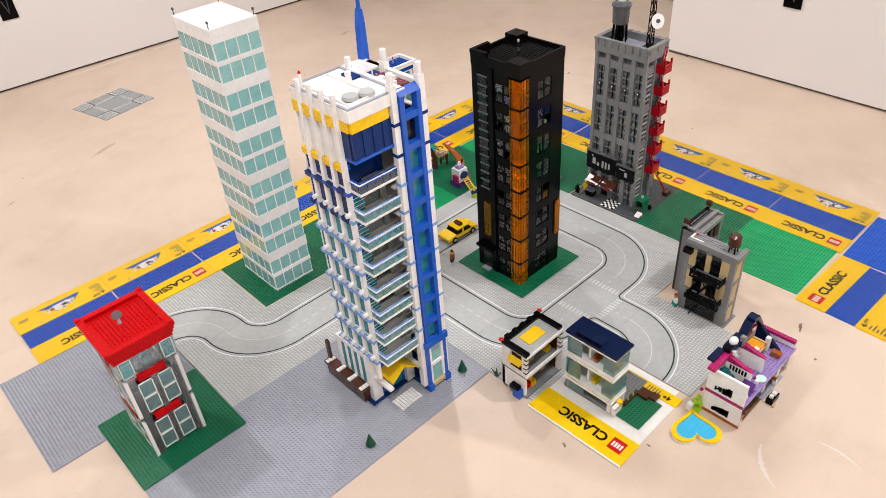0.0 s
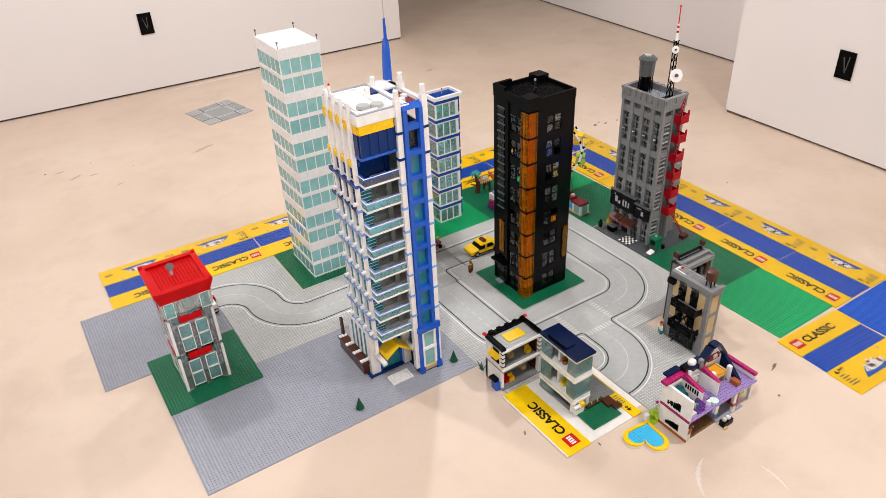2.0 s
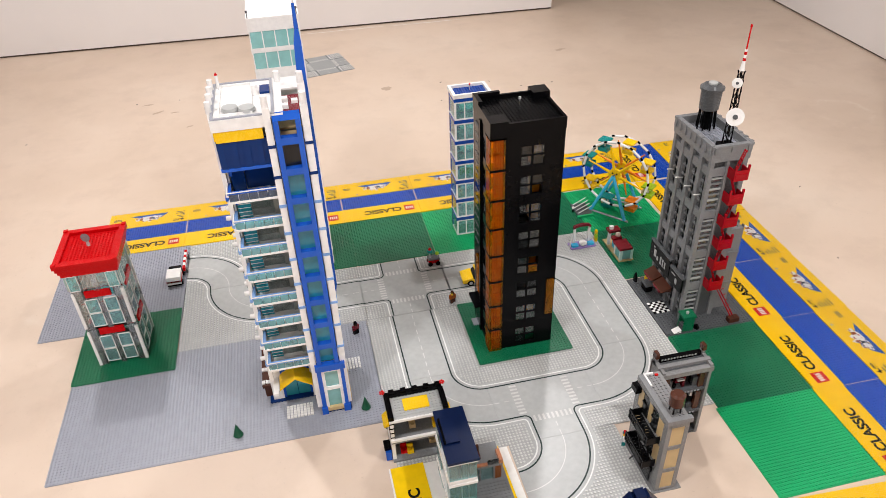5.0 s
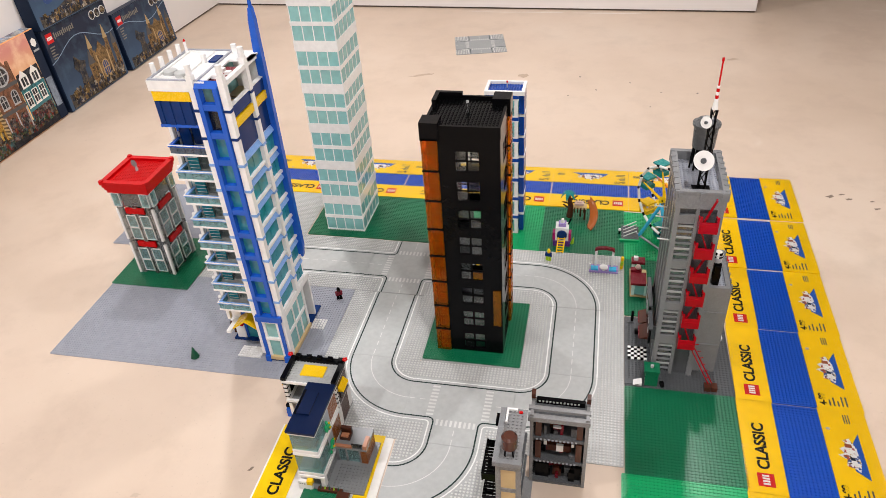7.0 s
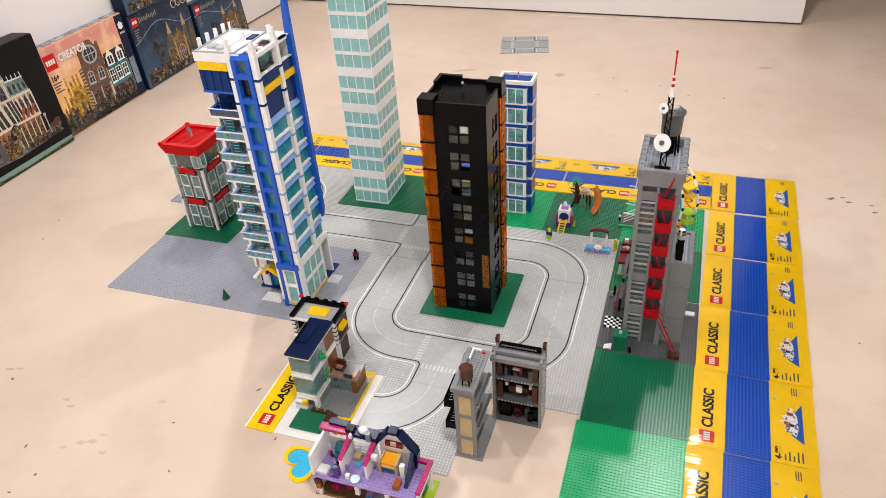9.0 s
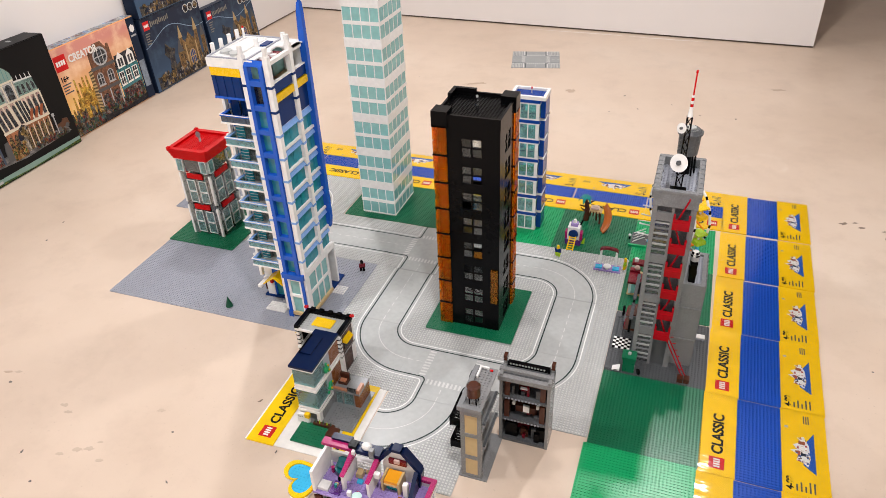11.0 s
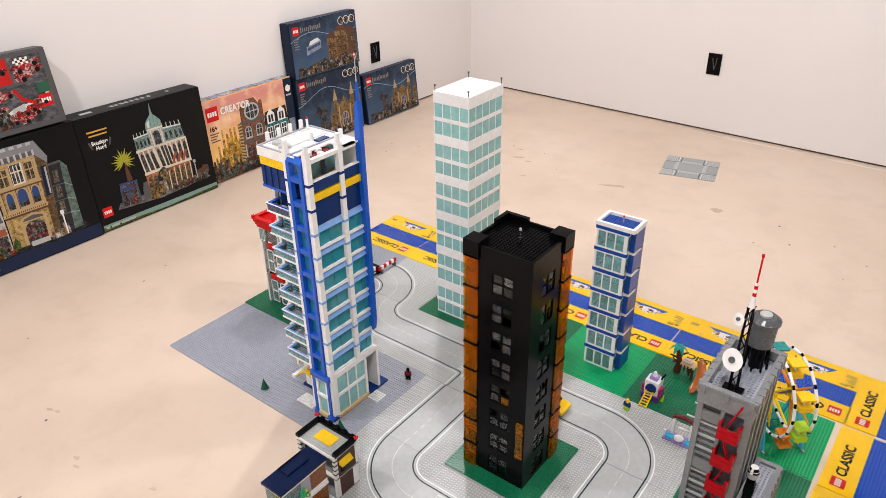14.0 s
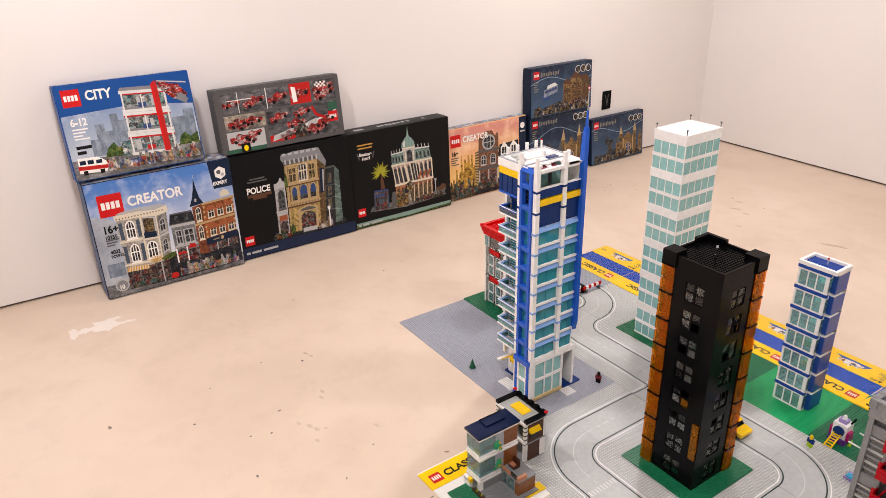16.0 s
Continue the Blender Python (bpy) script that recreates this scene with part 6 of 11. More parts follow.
def glass_house():
    x0, y0, x1, y1 = 1.110, 0.612, 1.165, 0.739
    zb = 0.0045
    t = thing("toy_house", (x0, y0, zb), "two-storey white and glass toy house with a dark blue roof", "toy building")
    # patio, lawn, planter, mailbox
    boxes("patio", MGREY, t, (x0 + 0.002, 0.605, zb, 1.250, 0.745, zb + 0.0032))
    deck_studs(t, 1.176, 0.607, 1.248, 0.680, zb + 0.0032, MGREY)
    boxes("lawn", GREEN, t, (1.117, 0.540, zb, 1.210, 0.603, zb + 0.0032))
    deck_studs(t, 1.117, 0.540, 1.210, 0.603, zb + 0.0032, GREEN)
    boxes("planter", BROWN, t, (1.150, 0.598, zb + 0.0032, 1.205, 0.607, zb + 0.011), (1.196, 0.572, zb + 0.0032, 1.222, 0.600, zb + 0.012), (1.206, 0.556, zb + 0.0034, 1.228, 0.574, zb + 0.010))
    for i in range(5):
        tubes("seedling", LIME if i % 2 else TREE, t, ((1.156 + 0.010 * i, 0.6025, zb + 0.011), (1.157 + 0.010 * i, 0.6035, zb + 0.020), 0.0022, 0.0006), n=6)
    boxes("mail_wall", WHITE, t, (1.108, 0.600, zb + 0.003, 1.138, 0.608, zb + 0.028))
    boxes("mail_panel", YELLOW, t, (1.128, 0.599, zb + 0.020, 1.140, 0.609, zb + 0.032))
    boxes("mail_slot", BLACK, t, *[(1.111 + 0.005 * i, 0.5994, zb + 0.020, 1.1135 + 0.005 * i, 0.6000, zb + 0.0225) for i in range(3)])
    # storeys
    z1, z2, zr = zb + 0.038, zb + 0.110, zb + 0.176
    boxes("ground_pier", WHITE, t, (x0, y0, zb + 0.003, x0 + 0.012, y0 + 0.010, z1), (x1 - 0.010, y0, zb + 0.003, x1, y0 + 0.012, z1))
    boxes("ground_wall", MGREY, t, (x1 - 0.006, y0 + 0.012, zb + 0.003, x1, y1, z1), (x0, y1 - 0.006, zb + 0.003, x1 - 0.006, y1, z1))
    boxes("ground_glass", HOUSEG, t, (x0, y0 + 0.075, zb + 0.003, x0 + 0.002, y1 - 0.006, z1))
    for z in (z1, z2):
        boxes("floor", WHITE, t, (x0 + 0.001, y0 + 0.001, z, x1 - 0.001, y1 - 0.001, z + 0.004))
        boxes("floor_edge", WHITE, t, *ring(x0 - 0.001, y0 - 0.001, x1 + 0.001, y1 + 0.001, z + 0.004, z + 0.010, 0.006))
        boxes("floor_edge_low", WHITE, t, *ring(x0 - 0.002, y0 - 0.002, x1 + 0.002, y1 + 0.002, z - 0.007, z, 0.006))
        top = (z2 if z == z1 else zr) - 0.007
        for b in ((x0, y0, x0 + 0.024, y0 + 0.002), (x0 + 0.025, y0, x0 + 0.038, y0 + 0.002), (x0 + 0.039, y0, x1, y0 + 0.002), (x1 - 0.002, y0 + 0.002, x1, y0 + 0.052), (x0, y0 + 0.002, x0 + 0.002, y0 + 0.028), (x0, y1 - 0.040, x0 + 0.002, y1)):
            boxes("window_pane", HOUSEG, t, (b[0], b[1], z + 0.010, b[2], b[3], top))
        boxes("wall", CHESTNUT, t, (x1 - 0.006, y0 + 0.080, z + 0.010, x1, y1, top))
        boxes("wall", BGREY, t, (x1 - 0.006, y0 + 0.053, z + 0.010, x1, y0 + 0.080, top))
        boxes("wall", WHITE, t, (x0 + 0.012, y0 + 0.070, z + 0.010, x0 + 0.046, y0 + 0.076, top), (x0, y1 - 0.006, z + 0.010, x1 - 0.006, y1, top))
        boxes("sofa", YELLOW if z == z1 else RBROWN, t, (x0 + 0.016, y0 + 0.055, z + 0.004, x0 + 0.040, y0 + 0.066, z + 0.014), (x0 + 0.016, y0 + 0.063, z + 0.014, x0 + 0.040, y0 + 0.066, z + 0.022))
    boxes("roof_edge", WHITE, t, *ring(x0 - 0.002, y0 - 0.003, x1 + 0.002, y1 + 0.002, zr - 0.007, zr, 0.007))
    boxes("roof", INK, t, (x0 - 0.004, y0 - 0.006, zr, x1 + 0.004, y1 + 0.004, zr + 0.0064))
    boxes("solar_panel", INK, t, (x0 + 0.004, y0 + 0.040, zr + 0.0066, x0 + 0.032, y0 + 0.102, zr + 0.0105))
    boxes("solar_clip", BLACK, t, *[(x0 + 0.000, y0 + 0.040 + 0.0075 * i, zr + 0.0066, x0 + 0.004, y0 + 0.0445 + 0.0075 * i, zr + 0.0125) for i in range(9)])
    # climbing plants
    random.seed(7)
    for cy, cz in ((y0 + 0.058, z2 + 0.030), (y0 + 0.058, z1 + 0.026), (y0 + 0.066, z1 + 0.040), (y0 + 0.060, z2 + 0.014)):
        bm = bmesh.new()
        for k in range(7):
            ball(bm, (x1 + 0.003, cy + random.uniform(-0.010, 0.010), cz + random.uniform(-0.010, 0.010)), 0.0042, 0.6, 1, 1, 7, 5)
        part("climbing_leaves", bm, LGREEN, t, "green leaf piece on the wall")
        tubes("climbing_flower", YELLOW, t, ((x1 + 0.005, cy + 0.004, cz), (x1 + 0.0075, cy + 0.004, cz), 0.0026), n=8)
    # garden room with roof terrace
    ax0, ay0, ax1, ay1, ah = x1 + 0.002, 0.684, 1.238, 0.742, 0.046
    boxes("annex_frame", MGREY, t, (ax0, ay0, zb + 0.003, ax0 + 0.006, ay0 + 0.006, zb + ah), (ax0 + 0.022, ay0, zb + 0.003, ax0 + 0.026, ay0 + 0.005, zb + ah), (ax1 - 0.018, ay0, zb + 0.003, ax1 - 0.014, ay0 + 0.005, zb + ah))
    boxes("annex_pane", HOUSEG, t, (ax0 + 0.006, ay0 + 0.002, zb + 0.003, ax0 + 0.022, ay0 + 0.004, zb + ah))
    boxes("annex_pane", HOUSEG, t, (ax0 + 0.026, ay0 + 0.002, zb + 0.003, ax1 - 0.018, ay0 + 0.004, zb + ah))
    boxes("annex_wall", CHESTNUT, t, (ax1 - 0.014, ay0, zb + 0.003, ax1, ay1, zb + ah), (ax0, ay1 - 0.006, zb + 0.003, ax1 - 0.014, ay1, zb + ah))
    boxes("annex_roof", MGREY, t, (ax0, ay0 - 0.002, zb + ah, ax1 + 0.002, ay1, zb + ah + 0.006))
    boxes("terrace_rail", CORAL, t, (ax0, ay0 - 0.002, zb + ah + 0.006, ax0 + 0.040, ay0 + 0.004, zb + ah + 0.011), (ax1 - 0.006, ay0 - 0.002, zb + ah + 0.006, ax1 + 0.002, ay0 + 0.028, zb + ah + 0.018))
    boxes("terrace_glass", CLEAR, t, (ax0 + 0.040, ay0 - 0.001, zb + ah + 0.006, ax1 - 0.006, ay0 + 0.001, zb + ah + 0.020))
    boxes("deck_chair", BROWN, t, (ax0 + 0.006, ay0 + 0.018, zb + ah + 0.006, ax0 + 0.030, ay0 + 0.034, zb + ah + 0.014), (ax0 + 0.006, ay0 + 0.034, zb + ah + 0.006, ax0 + 0.030, ay0 + 0.040, zb + ah + 0.030))
    boxes("cushion", CORAL, t, (ax0 + 0.010, ay0 + 0.019, zb + ah + 0.0142, ax0 + 0.026, ay0 + 0.030, zb + ah + 0.018))


glass_house()


def stone_house():
    """L-shaped grey town house, open to the inside of the L."""
    t = thing("toy_house", (1.56, 0.64, 0.0), "open grey toy town house with tan panels and a roof tank", "toy building")
    x0, x1, ys, yn, H = 1.540, 1.587, 0.574, 0.708, 0.212
    fl = [0.004, 0.075, 0.145]
    boxes("wing_floor", SGREY, t, *[(x0 + 0.006, ys + 0.004, z - 0.004, x1, yn, z) for z in fl])
    # west front with tan panels, windows and black escape balconies
    boxes("west_wall", SGREY, t, (x0, ys, 0.0, x0 + 0.008, ys + 0.014, H), (x0, yn - 0.014, 0.0, x0 + 0.008, yn, H))
    boxes("wall_band", SGREY, t, *[(x0 - 0.001, ys + 0.014, z, x0 + 0.007, yn - 0.014, z + 0.012) for z in (0.062, 0.132, 0.198)])
    for z in (0.004, 0.075, 0.145):
        for i, (a, b) in enumerate(((ys + 0.014, ys + 0.036), (ys + 0.062, ys + 0.076), (ys + 0.102, yn - 0.014))):
            boxes("tan_panel", TAN if z > 0.01 else SGREY, t, (x0 + 0.001, a, z, x0 + 0.007, b, z + 0.058))
        for a, b in ((ys + 0.036, ys + 0.062), (ys + 0.076, ys + 0.102)):
            boxes("window_frame", BLACK, t, *[(x0 - 0.001, a + 0.0005, z + q, x0 + 0.006, b - 0.0005, z + q + 0.004) for q in (0.0, 0.027, 0.054)])
            boxes("window_pane", SMOKE, t, (x0 + 0.002, a, z, x0 + 0.004, b, z + 0.058))
    for z in (0.066, 0.136):
        boxes("escape_floor", BLACK, t, (x0 - 0.030, ys + 0.016, z, x0 - 0.027, yn - 0.036, z + 0.003), (x0 - 0.004, ys + 0.016, z, x0 - 0.001, yn - 0.036, z + 0.003))
        for i in range(11):
            yy = ys + 0.018 + 0.0078 * i
            boxes("escape_slat", BLACK, t, (x0 - 0.027, yy, z, x0 - 0.004, yy + 0.0042, z + 0.003))
        bars = []
        n = 9
        for i in range(n + 1):
            yy = ys + 0.017 + (yn - ys - 0.056) * i / n
            bars.append((x0 - 0.0295, yy, z + 0.003, x0 - 0.0275, yy + 0.002, z + 0.024))
        boxes("escape_rail", BLACK, t, *bars, (x0 - 0.0298, ys + 0.016, z + 0.022, x0 - 0.0275, yn - 0.036, z + 0.0255), (x0 - 0.0298, ys + 0.016, z + 0.012, x0 - 0.0275, yn - 0.036, z + 0.0142))
    tubes("escape_ladder", BLACK, t, ((x0 - 0.014, ys + 0.080, 0.069), (x0 - 0.008, ys + 0.040, 0.140), 0.0016), ((x0 - 0.009, ys + 0.083, 0.069), (x0 - 0.003, ys + 0.043, 0.140), 0.0016), ((x0 - 0.014, ys + 0.090, 0.004), (x0 - 0.010, ys + 0.060, 0.070), 0.0016), n=6)
    for z in (0.069, 0.139):
        boxes("escape_end", BLACK, t, (x0 - 0.030, ys + 0.016, z, x0 - 0.001, ys + 0.018, z + 0.018), (x0 - 0.030, yn - 0.038, z, x0 - 0.001, yn - 0.036, z + 0.018))
        boxes("escape_guard", BLACK, t, (x0 - 0.0296, ys + 0.030, z, x0 - 0.0278, ys + 0.066, z + 0.014))
    tubes("escape_ladder", BLACK, t, *[((x0 - 0.024, ys + 0.022 + 0.0075 * k, 0.072 + 0.010 * k), (x0 - 0.010, ys + 0.022 + 0.0075 * k, 0.072 + 0.010 * k), 0.0012) for k in range(7)], ((x0 - 0.024, ys + 0.018, 0.069), (x0 - 0.024, ys + 0.070, 0.140), 0.0014), ((x0 - 0.010, ys + 0.018, 0.069), (x0 - 0.010, ys + 0.070, 0.140), 0.0014), n=6)
    boxes("shop_front", BLACK, t, (x0 - 0.006, ys + 0.020, 0.044, x0 - 0.001, yn - 0.020, 0.056))
    boxes("shop_window", SMOKE, t, (x0 - 0.003, ys + 0.026, 0.006, x0 - 0.0012, yn - 0.026, 0.044))
    boxes("cornice_lamp", BLACK, t, (x0 - 0.014, yn - 0.024, 0.186, x0 - 0.001, yn - 0.002, 0.200))
    # south end with three tan panels
    boxes("south_wall", SGREY, t, (x0 + 0.008, ys, 0.0, x0 + 0.010, ys + 0.008, H), (x1 - 0.009, ys, 0.0, x1, ys + 0.008, H))
    boxes("wall_band", SGREY, t, *[(x0 + 0.010, ys - 0.001, z, x1 - 0.009, ys + 0.007, z + 0.010) for z in (0.0, 0.062, 0.132, 0.198)])
    for z in (0.010, 0.072, 0.142):
        boxes("tan_panel", TAN, t, (x0 + 0.010, ys + 0.001, z, x1 - 0.009, ys + 0.006, z + (0.052 if z < 0.05 else 0.058)))
    # roof
    boxes("roof", SGREY, t, (x0 + 0.002, ys + 0.002, H, x1, yn, H + 0.0035))
    deck_studs(t, x0 + 0.010, ys + 0.010, x1, yn, H + 0.0035, SGREY)
    boxes("roof_rim", MGREY, t, (x0 - 0.005, ys - 0.005, H, x0 + 0.006, yn - 0.006, H + 0.011), (x0 + 0.006, ys - 0.005, H, x1 + 0.002, ys + 0.006, H + 0.011))
    boxes("roof_rail", WHITE, t, (x0 + 0.007, yn - 0.040, H + 0.0036, x0 + 0.011, yn - 0.008, H + 0.010), (x0 + 0.007, yn - 0.008, H + 0.0036, x0 + 0.028, yn - 0.004, H + 0.010))
    boxes("red_plate", RED, t, (x1 - 0.016, yn - 0.012, H + 0.0036, x1 - 0.009, yn - 0.008, H + 0.007))
    cx, cy = 1.564, 0.598
    tubes("tank_leg", BLACK, t, *[((cx + 0.011 * math.cos(a), cy + 0.011 * math.sin(a), H + 0.003), (cx + 0.009 * math.cos(a), cy + 0.009 * math.sin(a), H + 0.028), 0.0018) for a in (0.8, 2.4, 3.9, 5.5)], n=6)
    tubes("tank", BROWN, t, ((cx, cy, H + 0.027), (cx, cy, H + 0.052), 0.0150, 0.0150), ((cx, cy, H + 0.052), (cx, cy, H + 0.057), 0.0150, 0.010), n=24, label="glossy brown round roof tank")
    # rear wing
    bx0, bx1, by0, by1, BH = 1.592, 1.708, 0.700, 0.752, 0.207
    boxes("rear_wall", DBROWN, t, (bx0, by1 - 0.006, 0.0, bx1, by1, BH))
    boxes("side_wall", SGREY, t, (bx1 - 0.007, by0, 0.0, bx1, by1 - 0.006, BH + 0.006))
    boxes("side_wall", SGREY, t, (bx0, by0, 0.0, bx0 + 0.007, by1 - 0.006, BH + 0.006))
    boxes("floor", DGREY, t, *[(bx0 + 0.007, by0 + 0.001, z, bx1 - 0.007, by1 - 0.006, z + 0.007) for z in (0.0, 0.070, 0.139)])
    boxes("floor_peg", BGREY, t, *[(bx0 + 0.013 + 0.0078 * i, by0 - 0.0012, z + 0.0015, bx0 + 0.017 + 0.0078 * i, by0, z + 0.0055) for i in range(11) for z in (0.070, 0.139)])
    boxes("inner_column", BROWN, t, *[(a, by0 + 0.004, z + 0.008, a + 0.012, by0 + 0.014, z + 0.061) for a in (bx0 + 0.011, bx1 - 0.023) for z in (0.070, 0.139)])
    boxes("inner_wall", DRED, t, (bx0 + 0.030, by1 - 0.012, 0.010, bx1 - 0.040, by1 - 0.006, 0.060))
    boxes("dark_screen", BLACK, t, (bx0 + 0.012, by0 + 0.012, 0.008, bx0 + 0.040, by0 + 0.022, 0.050), (bx1 - 0.030, by0 + 0.012, 0.008, bx1 - 0.010, by0 + 0.024, 0.046))
    boxes("furniture", BROWN, t, (bx0 + 0.034, by0 + 0.020, 0.086, bx0 + 0.080, by0 + 0.036, 0.104), (bx0 + 0.050, by0 + 0.022, 0.168, bx0 + 0.090, by0 + 0.040, 0.190))
    boxes("paper", WHITE, t, (bx0 + 0.046, by0 + 0.010, 0.168, bx0 + 0.062, by0 + 0.016, 0.171), (bx0 + 0.054, by0 + 0.008, 0.1000, bx0 + 0.068, by0 + 0.014, 0.118), (bx0 + 0.028, by0 + 0.012, 0.112, bx0 + 0.034, by0 + 0.018, 0.122), (bx1 - 0.032, by0 + 0.012, 0.112, bx1 - 0.026, by0 + 0.018, 0.122))
    rnd = random.Random(17)
    for k in range(26):
        z = rnd.choice((0.007, 0.077, 0.146))
        u, v = rnd.uniform(bx0 + 0.022, bx1 - 0.034), rnd.uniform(by0 + 0.006, by1 - 0.022)
        w, h = rnd.uniform(0.005, 0.014), rnd.uniform(0.006, 0.030)
        boxes("room_block", rnd.choice((BROWN, BROWN, BLACK, BLACK, BLACK, DGREY, BROWN, DRED, DGREY)), t, (u, v, z, u + w, v + 0.008, z + h))
    boxes("crossed_tool", TAN, t, (bx0 + 0.070, by1 - 0.010, 0.196, bx0 + 0.094, by1 - 0.0062, 0.199), (bx0 + 0.080, by1 - 0.0105, 0.186, bx0 + 0.083, by1 - 0.0062, 0.212))
    boxes("beam", SGREY, t, (bx0 - 0.004, by0 - 0.002, BH - 0.012, bx1 + 0.002, by0 + 0.010, BH), (bx0 - 0.004, by0 + 0.014, BH + 0.001, bx1 + 0.002, by0 + 0.024, BH + 0.008))
    boxes("roof", DGREY, t, (bx0, by0 + 0.010, BH - 0.004, bx1, by1, BH + 0.001))
    boxes("roof_grille", BLACK, t, (bx0 + 0.010, by1 - 0.016, BH + 0.001, bx1 - 0.010, by1 - 0.008, BH + 0.013))
    boxes("grille_slot", LGREY, t, *[(bx0 + 0.014 + 0.0070 * i, by1 - 0.0168, BH + 0.006, bx0 + 0.0178 + 0.0070 * i, by1 - 0.016, BH + 0.010) for i in range(12)])
    for a in (bx0 + 0.000, bx1 - 0.007):
        boxes("chimney", SGREY, t, (a, by1 - 0.016, BH, a + 0.007, by1 - 0.004, BH + 0.014))
        boxes("chimney_cap", BROWN, t, (a - 0.0005, by1 - 0.017, BH + 0.014, a + 0.0075, by1 - 0.003, BH + 0.028))
    boxes("inner_stair", DGREY, t, (x1 - 0.006, ys + 0.030, 0.070, x1 - 0.001, yn, 0.078), (x1 - 0.006, ys + 0.030, 0.140, x1 - 0.001, yn, 0.148))
    boxes("ground_slab", SGREY, t, (x0 - 0.006, ys - 0.004, 0.0, x0 + 0.060, yn, 0.0032))


stone_house()


def doll_house():
    """Two open storeys with magenta roof edges and a dark blue gable."""
    t = thing("toy_house", (1.27, 0.385, 0.0), "open pink, lavender and white toy house with a dark blue gable", "toy building")
    x0, x1, ys, yn = 1.270, 1.478, 0.386, 0.476
    zf = 0.064
    boxes("ground_floor", WOODP, t, (x0, ys + 0.004, 0.0, x0 + 0.110, yn, 0.004))
    boxes("ground_floor", BGREY, t, (x0 + 0.110, ys, 0.0, x1, yn, 0.004))
    boxes("upper_floor", LAVEND, t, (x0, ys, zf, 1.517, yn, zf + 0.004))
    deck_studs(t, x0 + 0.002, ys, 1.515, yn - 0.006, zf + 0.004, LAVEND)
    # west end wall, lower and upper, with dark printed tree shapes
    for z, h in ((0.004, zf - 0.004), (zf + 0.004, 0.062)):
        boxes("end_wall", WHITE, t, (x0, ys + 0.002, z, x0 + 0.006, yn, z + h))
    random.seed(3)
    pr = []
    for z in (0.014, zf + 0.012):
        for k in range(16):
            f = k / 15
            yy = ys + 0.030 + 0.034 * f + random.uniform(-0.003, 0.003)
            w, h = random.uniform(0.003, 0.007), random.uniform(0.003, 0.008) + (0.012 * (1 - f))
            pr.append((x0 - 0.0006, yy, z + 0.002 * (k % 3), x0 - 0.0001, yy + w, z + 0.004 + h))
    boxes("wall_print", C_BLACK, t, *pr, label="black printed floral pattern")
    boxes("rear_wall", WHITE, t, (x0 + 0.006, yn - 0.006, 0.004, x1, yn, zf), (x0 + 0.006, yn - 0.006, zf + 0.004, x0 + 0.120, yn, zf + 0.040))
    # partitions with magenta sloping caps
    for px in (x0 + 0.060, x0 + 0.118):
        boxes("partition", WHITE, t, (px, ys + 0.022, zf + 0.004, px + 0.006, yn - 0.006, zf + 0.050))
        bm = bmesh.new()
        slope(bm, px - 0.002, ys + 0.020, px + 0.008, yn - 0.004, zf + 0.050, zf + 0.068, "n")
        part("partition_cap", bm, MAGENTA, t, "magenta sloping cap")
    boxes("partition_print", C_BLACK, t, *[(x0 + 0.0594, ys + 0.032 + 0.007 * i, zf + 0.030, x0 + 0.0599, ys + 0.0365 + 0.007 * i, zf + 0.044) for i in range(6)])
    bm = bmesh.new()
    for xa, xb, za, zc in ((x0 - 0.008, x0 + 0.070, 0.066, 0.074),):
        bx(bm, xa, yn - 0.016, zf + za, xb, yn + 0.002, zf + zc)
    part("roof_beam", bm, MAGENTA, t, "magenta roof beam")
    boxes("roof_slab", INK, t, (x0 + 0.010, yn - 0.002, zf + 0.074, x0 + 0.056, yn + 0.014, zf + 0.080), (x0 + 0.070, yn - 0.016, zf + 0.066, x0 + 0.128, yn + 0.010, zf + 0.076))
    boxes("roof_slab", BLACK, t, (x0 + 0.056, yn - 0.014, zf + 0.0745, x0 + 0.074, yn + 0.004, zf + 0.084))
    bm = bmesh.new()
    ball(bm, (x0 + 0.094, yn - 0.002, zf + 0.080), 0.011, 1.1, 0.9, 0.9)
    part("roof_dome", bm, WHITE, t, "white rounded roof piece")
    boxes("chimney", MGREY, t, (x0 + 0.106, yn - 0.020, zf + 0.066, x0 + 0.116, yn - 0.010, zf + 0.090))
    boxes("roof_clip", WHITE, t, (x0 + 0.066, yn - 0.022, zf + 0.066, x0 + 0.073, yn - 0.014, zf + 0.076))
    # gable room
    gx0, gx1 = 1.400, 1.474
    gm = (gx0 + gx1) / 2
    bm = bmesh.new()
    for xa, za, xb, zc in ((gx0 - 0.008, zf + 0.050, gx0 + 0.027, zf + 0.098), (gx0 + 0.027, zf + 0.098, gx1 - 0.027, zf + 0.098), (gx1 - 0.027, zf + 0.098, gx1 + 0.008, zf + 0.050), (gx1 + 0.008, zf + 0.050, gx1 + 0.004, zf + 0.004)):
        a, b = Vector((xa, 0, za)), Vector((xb, 0, zc))
        d = (b - a).normalized()
        n = Vector((-d.z, 0, d.x)) * 0.008
        vs = []
        for yy in (yn - 0.014, yn + 0.006):
            for p in (a, b, b + n, a + n):
                vs.append(bm.verts.new((p.x, yy, p.z)))
        for f in ((3, 2, 1, 0), (4, 5, 6, 7), (0, 1, 5, 4), (1, 2, 6, 5), (2, 3, 7, 6), (3, 0, 4, 7)):
            bm.faces.new([vs[i] for i in f])
    bmesh.ops.recalc_face_normals(bm, faces=bm.faces)
    part("gable_roof", bm, INK, t, "dark blue gable roof")
